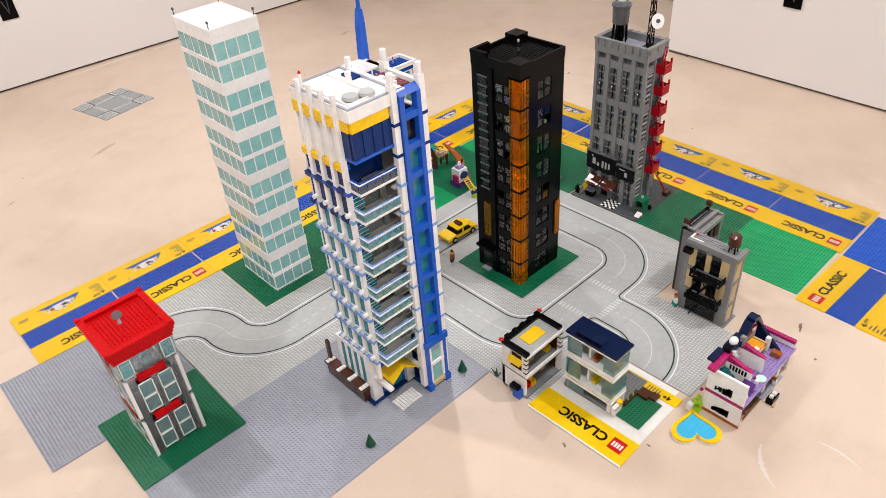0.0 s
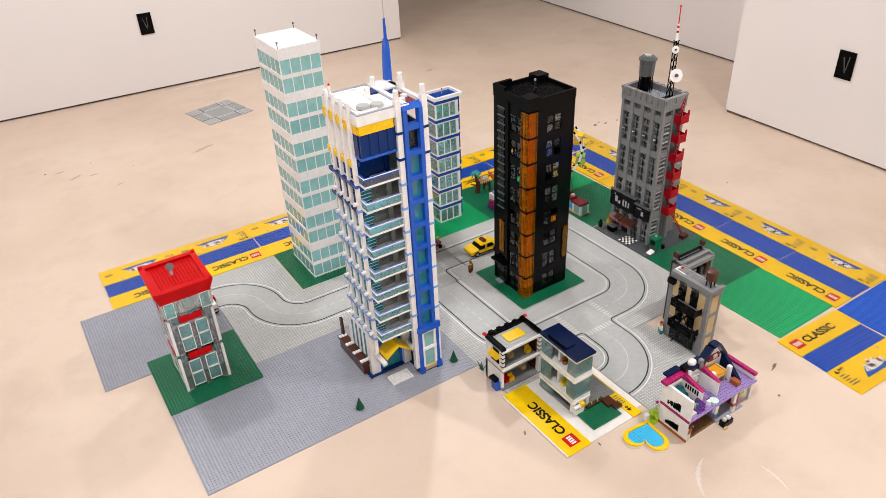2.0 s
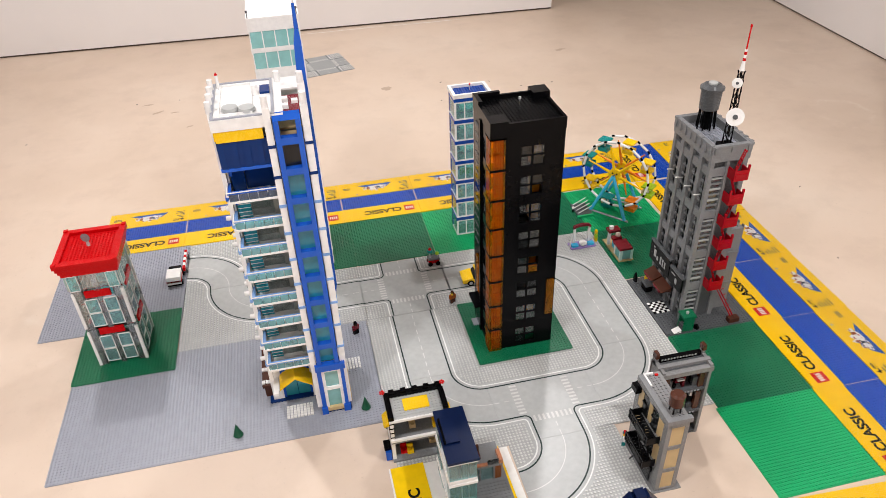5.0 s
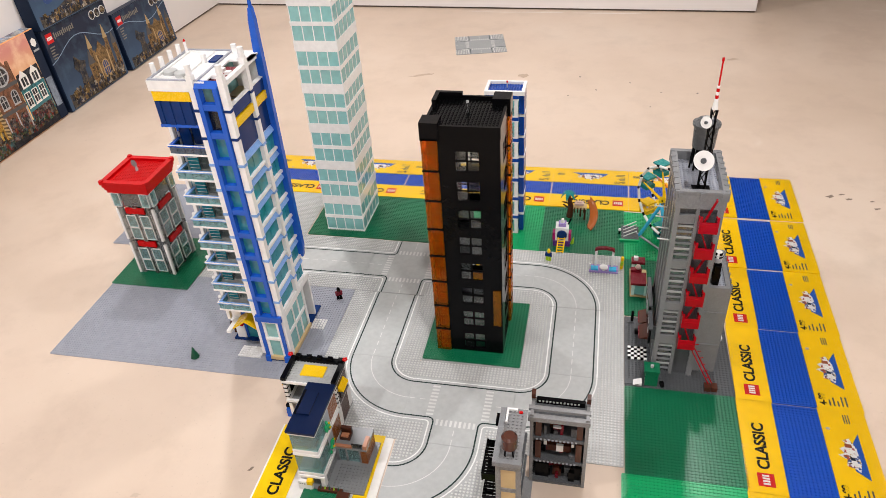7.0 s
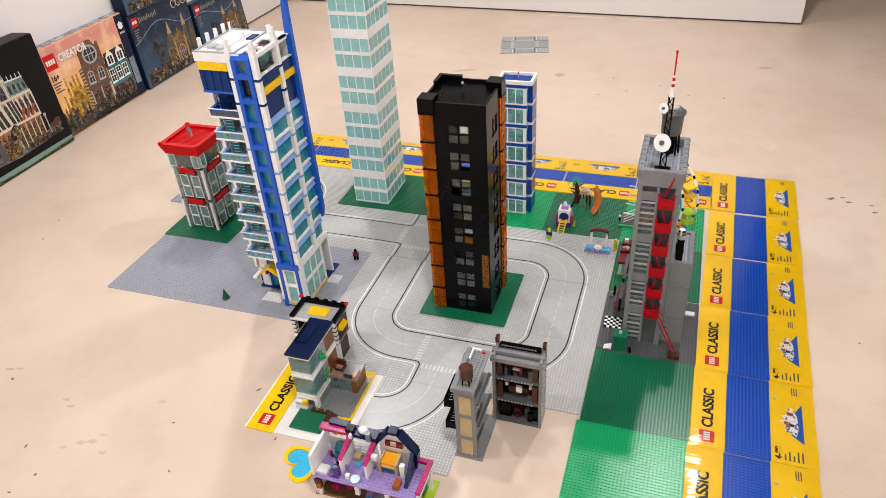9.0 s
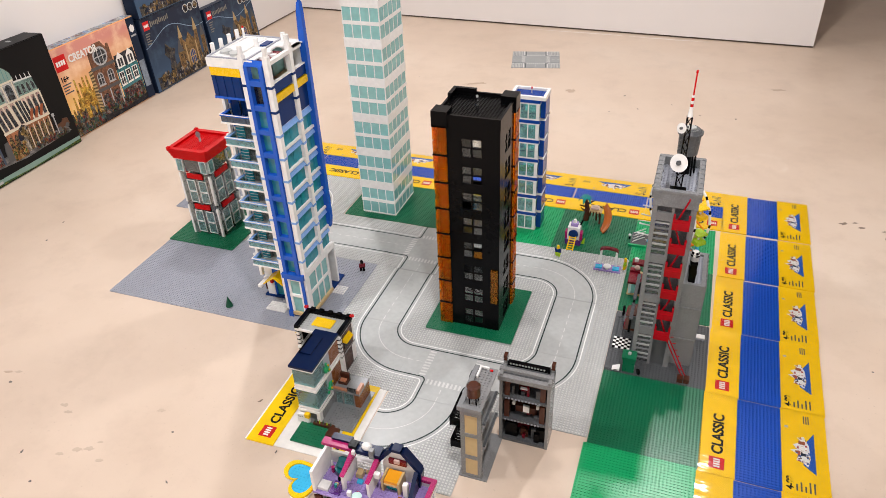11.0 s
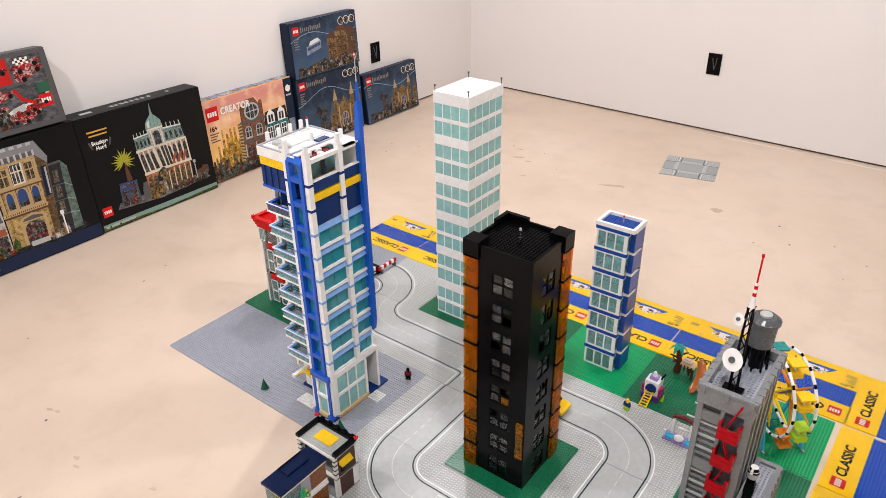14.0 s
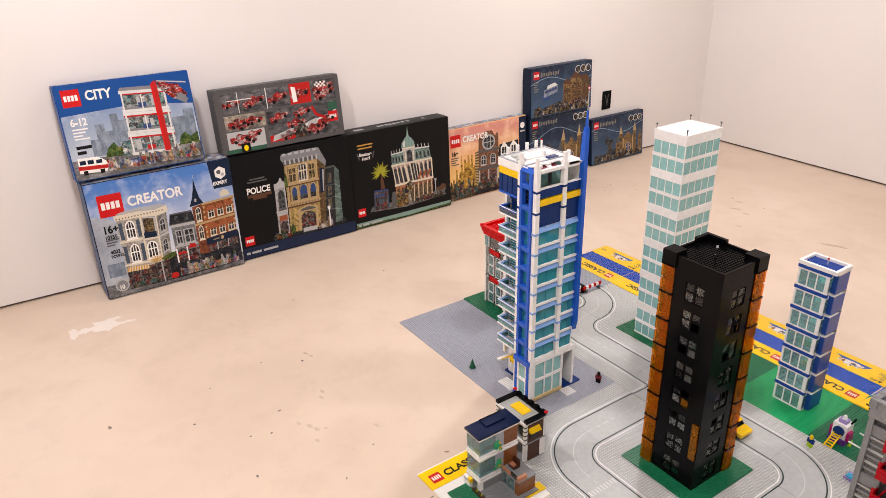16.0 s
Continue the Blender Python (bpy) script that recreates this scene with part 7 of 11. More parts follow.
    bm = bmesh.new()
    lo = [(gx0, zf + 0.004), (gx1, zf + 0.004), (gx1, zf + 0.052), (gx1 - 0.028, zf + 0.094), (gx0 + 0.028, zf + 0.094), (gx0, zf + 0.052)]
    v1 = [bm.verts.new((x, yn - 0.006, z)) for x, z in lo]
    v2 = [bm.verts.new((x, yn, z)) for x, z in lo]
    bm.faces.new(v1)
    bm.faces.new(v2[::-1])
    for i in range(6):
        j = (i + 1) % 6
        bm.faces.new((v1[j], v1[i], v2[i], v2[j]))
    bmesh.ops.recalc_face_normals(bm, faces=bm.faces)
    part("gable_wall", bm, WHITE, t)
    bm = bmesh.new()
    slope(bm, gx1 + 0.001, ys + 0.022, gx1 + 0.010, yn - 0.015, zf + 0.006, zf + 0.056, "n")
    part("gable_side", bm, INK, t, "dark blue sloping roof edge")
    boxes("floor_band", MAGENTA, t, (x0 - 0.0012, ys + 0.002, zf - 0.003, x0 + 0.0004, yn, zf + 0.005))
    boxes("wall_base", RBROWN, t, (x0 - 0.002, ys + 0.001, 0.0, x0 + 0.0004, yn, 0.007))
    boxes("gable_shade", DRED, t, (gm - 0.020, yn - 0.012, zf + 0.058, gm + 0.020, yn - 0.0062, zf + 0.072))
    boxes("gable_seat", C_PINK, t, (gm - 0.006, yn - 0.016, zf + 0.066, gm + 0.006, yn - 0.012, zf + 0.076))
    boxes("loft_bed", AMBERP, t, (gx0 + 0.016, yn - 0.042, zf + 0.030, gx0 + 0.046, yn - 0.010, zf + 0.038))
    boxes("loft_frame", TAN, t, (gx0 + 0.010, yn - 0.044, zf + 0.004, gx0 + 0.015, yn - 0.010, zf + 0.040), (gx0 + 0.047, yn - 0.044, zf + 0.004, gx0 + 0.052, yn - 0.010, zf + 0.040), (gx0 + 0.016, yn - 0.044, zf + 0.026, gx0 + 0.046, yn - 0.040, zf + 0.030))
    boxes("loft_chest", TEALP, t, (gx0 + 0.018, yn - 0.036, zf + 0.004, gx0 + 0.044, yn - 0.014, zf + 0.022))
    boxes("lamp_piece", WHITE, t, (gx1 - 0.014, yn - 0.046, zf + 0.006, gx1 - 0.004, yn - 0.036, zf + 0.044), (gx0 - 0.004, yn - 0.046, zf + 0.042, gx0 + 0.008, yn - 0.036, zf + 0.054))
    # rooms
    tubes("armchair", DTEAL, t, ((x0 + 0.041, yn - 0.026, zf + 0.004), (x0 + 0.041, yn - 0.026, zf + 0.022), 0.012, 0.0165), ((x0 + 0.041, yn - 0.020, zf + 0.022), (x0 + 0.041, yn - 0.014, zf + 0.036), 0.0155, 0.012), n=18)
    bm = bmesh.new()
    slope(bm, x0 + 0.045, ys + 0.008, x0 + 0.0595, ys + 0.034, zf + 0.0088, zf + 0.026, "e")
    part("bed", bm, PURPLE, t, "dark purple bed")
    boxes("wall_shelf", WHITE, t, *[(x0 + 0.072, yn - 0.016, zf + 0.012 + 0.010 * k, x0 + 0.112, yn - 0.0062, zf + 0.0135 + 0.010 * k) for k in range(4)])
    boxes("shelf_upright", WHITE, t, *[(x0 + 0.072 + 0.0133 * k, yn - 0.016, zf + 0.0135, x0 + 0.0735 + 0.0133 * k, yn - 0.0062, zf + 0.042) for k in range(4)])
    boxes("rug", PURPLE, t, (x0 + 0.036, ys + 0.006, zf + 0.0045, x0 + 0.060, ys + 0.038, zf + 0.0085))
    boxes("table", WHITE, t, (x0 + 0.008, ys + 0.008, zf + 0.0045, x0 + 0.032, ys + 0.030, zf + 0.012))
    tubes("bottle", MAGENTA, t, ((x0 + 0.020, yn - 0.030, zf + 0.004), (x0 + 0.020, yn - 0.030, zf + 0.020), 0.0038), n=10)
    tubes("bottle", WHITE, t, ((x0 + 0.014, yn - 0.022, zf + 0.004), (x0 + 0.014, yn - 0.022, zf + 0.028), 0.0038, 0.002), n=10)
    tubes("wash_basin", AQUA, t, ((x0 + 0.098, ys + 0.012, zf + 0.004), (x0 + 0.098, ys + 0.012, zf + 0.012), 0.009, 0.011), n=16)
    boxes("shelf", TAN, t, (x0 + 0.074, yn - 0.030, zf + 0.004, x0 + 0.088, yn - 0.008, zf + 0.018), (x0 + 0.092, yn - 0.016, zf + 0.004, x0 + 0.114, yn - 0.008, zf + 0.022))
    boxes("counter", AZURE, t, (x0 + 0.082, yn - 0.044, zf + 0.0045, x0 + 0.094, yn - 0.034, zf + 0.010))
    boxes("chest", RBROWN, t, (gx1 - 0.020, ys + 0.012, zf + 0.0045, gx1 - 0.006, ys + 0.034, zf + 0.018))
    rnd = random.Random(23)
    for k in range(10):
        u, v = rnd.uniform(x0 + 0.010, x1 - 0.014), rnd.uniform(ys + 0.006, yn - 0.018)
        z = zf + 0.0045 if k % 3 else 0.0045
        w, h = rnd.uniform(0.004, 0.010), rnd.uniform(0.004, 0.020)
        boxes("room_block", rnd.choice((WHITE, MAGENTA, BLACK, TEALP, LAVEND, TAN, BROWN, NAVY, LIME, AZURE, WHITE)), t, (u, v, z, u + w, v + w * 0.9, z + h))
    # east terrace
    boxes("terrace_rail", MAGENTA, t, (1.482, yn - 0.008, zf + 0.018, 1.519, yn + 0.002, zf + 0.026), (1.509, ys + 0.004, zf + 0.018, 1.519, yn - 0.008, zf + 0.026))
    boxes("terrace_wall", WHITE, t, (1.482, yn - 0.006, zf + 0.004, 1.517, yn, zf + 0.018), (1.511, ys + 0.004, zf + 0.004, 1.517, yn - 0.006, zf + 0.018))
    boxes("terrace_post", WHITE, t, (1.508, ys + 0.006, 0.003, 1.516, ys + 0.014, zf), (1.508, yn - 0.012, 0.003, 1.516, yn - 0.004, zf))
    boxes("garden_base", LIME, t, (1.482, ys + 0.030, 0.0, 1.524, yn + 0.016, 0.0032))
    boxes("hedge", TEALP, t, (1.488, yn - 0.030, 0.0032, 1.502, yn - 0.006, 0.030))
    # ground floor posts and furniture
    boxes("post", WHITE, t, (x0 + 0.004, ys + 0.002, 0.004, x0 + 0.014, ys + 0.010, 0.024), (x0 + 0.098, ys + 0.002, 0.034, x0 + 0.108, ys + 0.010, zf), (x1 - 0.040, ys + 0.002, 0.030, x1 - 0.030, ys + 0.010, zf), (x1 - 0.040, ys, 0.004, x1 - 0.030, ys + 0.008, 0.020))
    boxes("post_band", RBROWN, t, (x0 + 0.003, ys + 0.001, 0.024, x0 + 0.015, ys + 0.011, 0.042), (x1 - 0.041, ys + 0.001, 0.020, x1 - 0.029, ys + 0.011, 0.030))
    tubes("post_ring", BROWN, t, ((x0 + 0.009, ys + 0.004, 0.046), (x0 + 0.009, ys + 0.004, 0.058), 0.0085), n=14)
    boxes("sofa", MAGENTA, t, (x0 + 0.030, ys + 0.020, 0.004, x0 + 0.048, ys + 0.040, 0.022), (x0 + 0.060, ys + 0.030, 0.004, x0 + 0.078, ys + 0.046, 0.024))
    boxes("stair", LAVEND, t, *[(x0 + 0.112, ys + 0.012 + 0.008 * i, 0.004, x0 + 0.126, ys + 0.020 + 0.008 * i, 0.010 + 0.006 * i) for i in range(6)])
    boxes("door", MAGENTA, t, (x1 - 0.022, ys + 0.006, 0.004, x1 - 0.016, ys + 0.040, zf - 0.002))
    # planting at the north-west corner
    boxes("garden_base", LIME, t, (x0 - 0.030, yn - 0.004, 0.0, x0 + 0.020, yn + 0.022, 0.0032))
    boxes("garden_wall", WHITE, t, (x0 - 0.030, yn + 0.010, 0.0032, x0 - 0.018, yn + 0.022, 0.022))
    bm = bmesh.new()
    random.seed(5)
    for k in range(10):
        ball(bm, (x0 - 0.006 + random.uniform(-0.012, 0.012), yn + 0.008 + random.uniform(-0.008, 0.008), 0.008 + random.uniform(0, 0.020)), 0.005, u=8, v=6)
    part("shrub", bm, LIME, t, "lime green plant")
    tubes("blossom", MAGENTA, t, ((x0 - 0.002, yn + 0.006, 0.060), (x0 - 0.006, yn + 0.006, 0.060), 0.004), n=8)
    return t


doll_house()

# loose toy radio beside the doll house
radio = thing("toy_box", (1.395, 0.372, 0.0), "small black toy box with white pieces on top", "toy")
boxes("body", BLACK, radio, (1.380, 0.364, 0.0, 1.412, 0.380, 0.016))
boxes("top_piece", WHITE, radio, (1.384, 0.368, 0.016, 1.391, 0.376, 0.024), (1.397, 0.367, 0.016, 1.406, 0.377, 0.022))
boxes("foot", TAN, radio, (1.376, 0.358, 0.0, 1.388, 0.3638, 0.005))


# heart-shaped pool
def heart(cx, cy, s, rot, n=40):
    pts = []
    for k in range(n):
        a = 2 * math.pi * k / n
        u = 16 * math.sin(a) ** 3 / 17
        v = (13 * math.cos(a) - 5 * math.cos(2 * a) - 2 * math.cos(3 * a) - math.cos(4 * a)) / 17
        pts.append((cx + s * (u * math.cos(rot) - v * math.sin(rot)), cy + s * (u * math.sin(rot) + v * math.cos(rot))))
    return pts[::-1]


pool = thing("toy_pool", (1.197, 0.447, 0.0), "heart-shaped toy pool with orange rim and blue water", "toy pool")
prot = radians(130)
bm = bmesh.new()
prism(bm, heart(1.203, 0.452, 0.058, prot), 0.0, 0.006)
part("base", bm, WHITE, pool)
bm = bmesh.new()
outer, inner = heart(1.203, 0.452, 0.0575, prot), heart(1.203, 0.452, 0.045, prot)
for z0, z1 in ((0.006, 0.011),):
    vo = [bm.verts.new((x, y, z0)) for x, y in outer]
    vo2 = [bm.verts.new((x, y, z1)) for x, y in outer]
    vi = [bm.verts.new((x, y, z0)) for x, y in inner]
    vi2 = [bm.verts.new((x, y, z1)) for x, y in inner]
    for i in range(len(outer)):
        j = (i + 1) % len(outer)
        bm.faces.new((vo[i], vo[j], vo2[j], vo2[i]))
        bm.faces.new((vo2[i], vo2[j], vi2[j], vi2[i]))
        bm.faces.new((vi2[i], vi2[j], vi[j], vi[i]))
bmesh.ops.recalc_face_normals(bm, faces=bm.faces)
part("rim", bm, YELLOW, pool, "orange-yellow heart rim")
bm = bmesh.new()
prism(bm, heart(1.203, 0.452, 0.0445, prot), 0.006, 0.0085)
part("water", bm, AZURE, pool, "glossy blue water piece")
edge = heart(1.203, 0.452, 0.041, prot)


def inside(px, py, poly):
    hit = False
    for (ax_, ay_), (bx_, by_) in zip(poly, poly[1:] + poly[:1]):
        if (ay_ > py) != (by_ > py) and px < ax_ + (py - ay_) * (bx_ - ax_) / (by_ - ay_):
            hit = not hit
    return hit


me = stud_mesh([(1.156 + STUD * i - 1.197, 0.405 + STUD * j - 0.447) for i in range(13) for j in range(13) if inside(1.156 + STUD * i, 0.405 + STUD * j, edge)], 0.0085, 0.0012)
me.materials.append(AZURE)
ob = new("studs", me)
ob.parent = pool
tagged(ob, "round moulded studs", kind="stuff")


# ---- small toys ----
def figure(x, y, z, turn, legs, torso, head, hat, label, s=1.0):
    """A toy figure as one plain mesh."""
    bm = bmesh.new()

    def stage(make, idx):
        n0 = len(bm.faces)
        make()
        bm.faces.ensure_lookup_table()
        for f in bm.faces[n0:]:
            f.material_index = idx
    stage(lambda: (bx(bm, -0.0078, -0.004, 0, -0.0005, 0.004, 0.013), bx(bm, 0.0005, -0.004, 0, 0.0078, 0.004, 0.013), bx(bm, -0.0078, -0.0045, 0.013, 0.0078, 0.0045, 0.0155)), 0)
    stage(lambda: (bx(bm, -0.0066, -0.0038, 0.0155, 0.0066, 0.0038, 0.0285), bx(bm, -0.0100, -0.0030, 0.015, -0.0068, 0.0030, 0.0275), bx(bm, 0.0068, -0.0030, 0.015, 0.0100, 0.0030, 0.0275)), 1)
    stage(lambda: tube(bm, (0, 0, 0.0285), (0, 0, 0.0375), 0.0049, n=12), 2)
    stage(lambda: tube(bm, (0, 0, 0.0350), (0, 0, 0.0405), 0.0054, 0.0036, n=12), 3)
    me = bpy.data.meshes.new("toy_figure")
    bm.to_mesh(me)
    bm.free()
    for m in (legs, torso, head, hat):
        me.materials.append(m)
    ob = new("toy_figure", me)
    ob.matrix_basis = pose(x, y, z, 0, 0, turn) @ Matrix.Scale(s, 4)
    return tagged(ob, label, "toy figure", "toy figures")


figure(1.275, 1.293, PT, 20, BROWN, RBROWN, SKIN, BROWN, "brown toy figure standing on the grey baseplate")
figure(1.570, 1.490, PT, -10, LIME, NAVY, SKIN, YELLOW, "toy figure with dark jacket and yellow hair")
figure(0.991, 1.232, PT, 30, BLACK, DRED, BROWN, BLACK, "dark red toy figure standing on the grey baseplate")
figure(1.785, 1.476, PT, 80, YELLOW, LIME, SKIN, YELLOW, "yellow toy figure beside the arch bench")
figure(1.532, 0.708, PT, 60, TEALP, WHITE, SKIN, RED, "toy figure with red hat and green trousers")
figure(1.812, 1.246, PT + 0.001, 90, BLACK, BLACK, BLACK, BLACK, "small black toy figure on the dark forecourt", 0.8)
figure(1.842, 1.236, PT + 0.003, 90, YELLOW, YELLOW, SKIN, YELLOW, "yellow toy figure at the tower corner", 0.8)
figure(1.967, 1.112, 0.258, 94, BLACK, BLACK, C_GREYL, WHITE, "large black toy figure with white hat on the annex roof", 2.1)


def cone_tree(x, y):
    t = thing("toy_tree", (x, y, PT), "small dark green cone-shaped toy tree", "toy tree", "toy cone trees")
    bm = bmesh.new()
    for k in range(5):
        tube(bm, (x, y, PT + 0.004 + 0.0062 * k), (x, y, PT + 0.013 + 0.0062 * k), 0.0118 - 0.0020 * k, 0.0065 - 0.0014 * k, n=10)
    part("foliage", bm, TREE, t)
    tubes("trunk", BROWN, t, ((x, y, PT), (x, y, PT + 0.006), 0.004), n=8)


cone_tree(0.680, 0.947)
cone_tree(0.981, 0.957)

bush = thing("toy_bush", (1.022, 0.878, PT), "small dark green leafy toy plant beside the corner house", "toy plant")
bm = bmesh.new()
random.seed(11)
for k in range(9):
    tube(bm, (1.022, 0.878, PT + 0.002), (1.022 + random.uniform(-0.010, 0.010), 0.878 + random.uniform(-0.010, 0.010), PT + random.uniform(0.014, 0.032)), 0.002, 0.0012, n=6)
part("leaves", bm, TREE, bush)


def taxi():
    x, y = 1.383, 1.378
    t = thing("toy_taxi", (x, y, PT), "yellow toy-brick taxi with black windows", "toy car")
    z = PT
    boxes("chassis", BLACK, t, (x - 0.050, y - 0.018, z + 0.005, x + 0.050, y + 0.018, z + 0.009))
    boxes("body", YELLOW, t, (x - 0.054, y - 0.020, z + 0.009, x + 0.054, y + 0.020, z + 0.018))
    bm = bmesh.new()
    slope(bm, x - 0.054, y - 0.020, x - 0.026, y + 0.020, z + 0.018, z + 0.0235, "e")
    part("bonnet", bm, YELLOW, t)
    bm = bmesh.new()
    slope(bm, x + 0.030, y - 0.020, x + 0.054, y + 0.020, z + 0.018, z + 0.0235, "w")
    part("boot_lid", bm, YELLOW, t)
    bm = bmesh.new()
    prof = [(-0.030, 0.018), (0.034, 0.018), (0.022, 0.032), (-0.016, 0.032)]
    a = [bm.verts.new((x + u, y - 0.017, z + v)) for u, v in prof]
    b = [bm.verts.new((x + u, y + 0.017, z + v)) for u, v in prof]
    bm.faces.new(a)
    bm.faces.new(b[::-1])
    for i in range(4):
        j = (i + 1) % 4
        bm.faces.new((a[j], a[i], b[i], b[j]))
    bmesh.ops.recalc_face_normals(bm, faces=bm.faces)
    part("window_band", bm, BLACK, t, "black cabin windows")
    boxes("roof", YELLOW, t, (x - 0.018, y - 0.018, z + 0.032, x + 0.024, y + 0.018, z + 0.0352))
    boxes("door_pillar", YELLOW, t, (x - 0.002, y - 0.0185, z + 0.018, x + 0.004, y - 0.0168, z + 0.032), (x - 0.002, y + 0.0168, z + 0.018, x + 0.004, y + 0.0185, z + 0.032))
    boxes("roof_sign", BROWN, t, (x - 0.004, y - 0.010, z + 0.0352, x + 0.008, y + 0.010, z + 0.0415))
    for u in (-0.033, 0.034):
        for s in (-1, 1):
            w = tubes("wheel", BLACK, t, ((x + u, y + s * 0.014, z + 0.0085), (x + u, y + s * 0.0215, z + 0.0085), 0.0085), n=18)
            tubes("rim", C_GREYL, w, ((x + u, y + s * 0.0215, z + 0.0085), (x + u, y + s * 0.0222, z + 0.0085), 0.0045), n=14)
    boxes("headlight", CLEAR, t, (x - 0.0552, y - 0.017, z + 0.011, x - 0.054, y - 0.010, z + 0.016), (x - 0.0552, y + 0.010, z + 0.011, x - 0.054, y + 0.017, z + 0.016))
    t.rotation_euler = (0, 0, radians(-2))
    t.scale = (1.12, 1.28, 1.12)


taxi()


def cart():
    x, y = 1.262, 1.490
    t = thing("toy_cart", (x, y, PT), "small red toy street cart with dark wheels and a parasol", "toy cart")
    z = PT
    boxes("body", RED, t, (x - 0.016, y - 0.010, z + 0.008, x + 0.016, y + 0.010, z + 0.020))
    boxes("tray", DGREY, t, (x - 0.018, y - 0.012, z + 0.020, x + 0.018, y + 0.012, z + 0.0235))
    for u in (-0.012, 0.012):
        for s in (-1, 1):
            tubes("wheel", BLACK, t, ((x + u, y + s * 0.010, z + 0.007), (x + u, y + s * 0.014, z + 0.007), 0.007), n=14)
    tubes("pole", C_GREYL, t, ((x - 0.010, y, z + 0.023), (x - 0.010, y, z + 0.046), 0.0016), n=8)
    bm = bmesh.new()
    ball(bm, (x - 0.010, y, z + 0.048), 0.009, 1, 1, 0.7)
    part("parasol", bm, TEALP, t)
    tubes("parasol_tip", RED, t, ((x - 0.010, y, z + 0.054), (x - 0.010, y, z + 0.060), 0.006, 0.002), n=10)
    bm = bmesh.new()
    ball(bm, (x + 0.012, y, z + 0.036), 0.006)
    part("balloon", bm, LIME, t)
    tubes("balloon_string", C_GREYL, t, ((x + 0.012, y, z + 0.0235), (x + 0.012, y, z + 0.032), 0.001), n=6)


cart()


def barrier():
    t = thing("toy_barrier", (0.505, 1.670, PT), "red and white striped toy road barrier", "toy barrier")
    for i in range(7):
        boxes("stripe", RED if i % 2 == 0 else WHITE, t, (0.512, 1.630 + 0.014 * i, 0.018, 0.519, 1.644 + 0.014 * i, 0.031))
    boxes("stand", DGREY, t, (0.508, 1.640, PT, 0.523, 1.648, 0.018))
    boxes("stand", DGREY, t, (0.508, 1.712, PT, 0.523, 1.720, 0.018))


barrier()


def service_truck():
    """A small white, red and black vehicle parked by the red-roofed tower."""
    t = thing("toy_truck", (0.49, 1.60, PT), "small white toy vehicle with black windows and red stripe", "toy vehicle")
    z = PT
    boxes("chassis", BLACK, t, (0.470, 1.575, z + 0.005, 0.510, 1.645, z + 0.010))
    boxes("body", WHITE, t, (0.470, 1.575, z + 0.010, 0.510, 1.622, z + 0.036))
    boxes("stripe", RED, t, (0.4692, 1.575, z + 0.016, 0.5108, 1.6225, z + 0.022))
    boxes("cab", BLACK, t, (0.472, 1.6225, z + 0.010, 0.508, 1.645, z + 0.030))
    for yy in (1.588, 1.632):
        for xx in (0.468, 0.508):
            tubes("wheel", BLACK, t, ((xx, yy, z + 0.008), (xx + 0.005, yy, z + 0.008), 0.008), n=14)


service_truck()


def rocket_ride():
    x, y = 1.603, 1.583
    t = thing("toy_ride", (x, y, PT), "white and purple toy play capsule with a yellow ladder", "toy ride")
    z = PT
    boxes("base", PURPLE, t, (x - 0.018, y - 0.012, z, x + 0.018, y + 0.020, z + 0.012))
    boxes("body", WHITE, t, (x - 0.014, y - 0.008, z + 0.012, x + 0.014, y + 0.018, z + 0.044))
    tubes("porthole", NAVY, t, ((x, y - 0.012, z + 0.028), (x, y - 0.008, z + 0.028), 0.011), n=18)
    boxes("fin", MAGENTA, t, (x - 0.020, y - 0.006, z + 0.012, x - 0.0142, y + 0.010, z + 0.030))
    boxes("fin", MAGENTA, t, (x + 0.0142, y - 0.006, z + 0.012, x + 0.020, y + 0.010, z + 0.030))
    boxes("crown", LAVEND, t, (x - 0.008, y - 0.002, z + 0.044, x + 0.008, y + 0.012, z + 0.052))
    tubes("nose", WHITE, t, ((x, y + 0.005, z + 0.052), (x, y + 0.005, z + 0.060), 0.005, 0.003), n=12)
    tubes("lamp", BLACK, t, ((x + 0.012, y + 0.010, z + 0.044), (x + 0.018, y + 0.012, z + 0.058), 0.002), n=8)
    tubes("leaf", LIME, t, ((x + 0.022, y, z), (x + 0.025, y, z + 0.016), 0.004, 0.001), n=8)
    bars = [((x - 0.007 + 0.014 * s, y - 0.013, z + 0.024), (x - 0.009 + 0.014 * s, y - 0.040, z + 0.002), 0.0014) for s in (0, 1)]
    for i in range(6):
        f = (i + 0.5) / 6
        bars.append(((x - 0.007 - 0.002 * f, y - 0.013 - 0.027 * f, z + 0.024 - 0.022 * f), (x + 0.007 - 0.002 * f, y - 0.013 - 0.027 * f, z + 0.024 - 0.022 * f), 0.0013))
    for i, q in enumerate(bars):
        tubes("ladder_rail" if i < 2 else "ladder_rung", YELLOW, t, q, n=6)
    t.scale = (1.42, 1.42, 1.42)


rocket_ride()


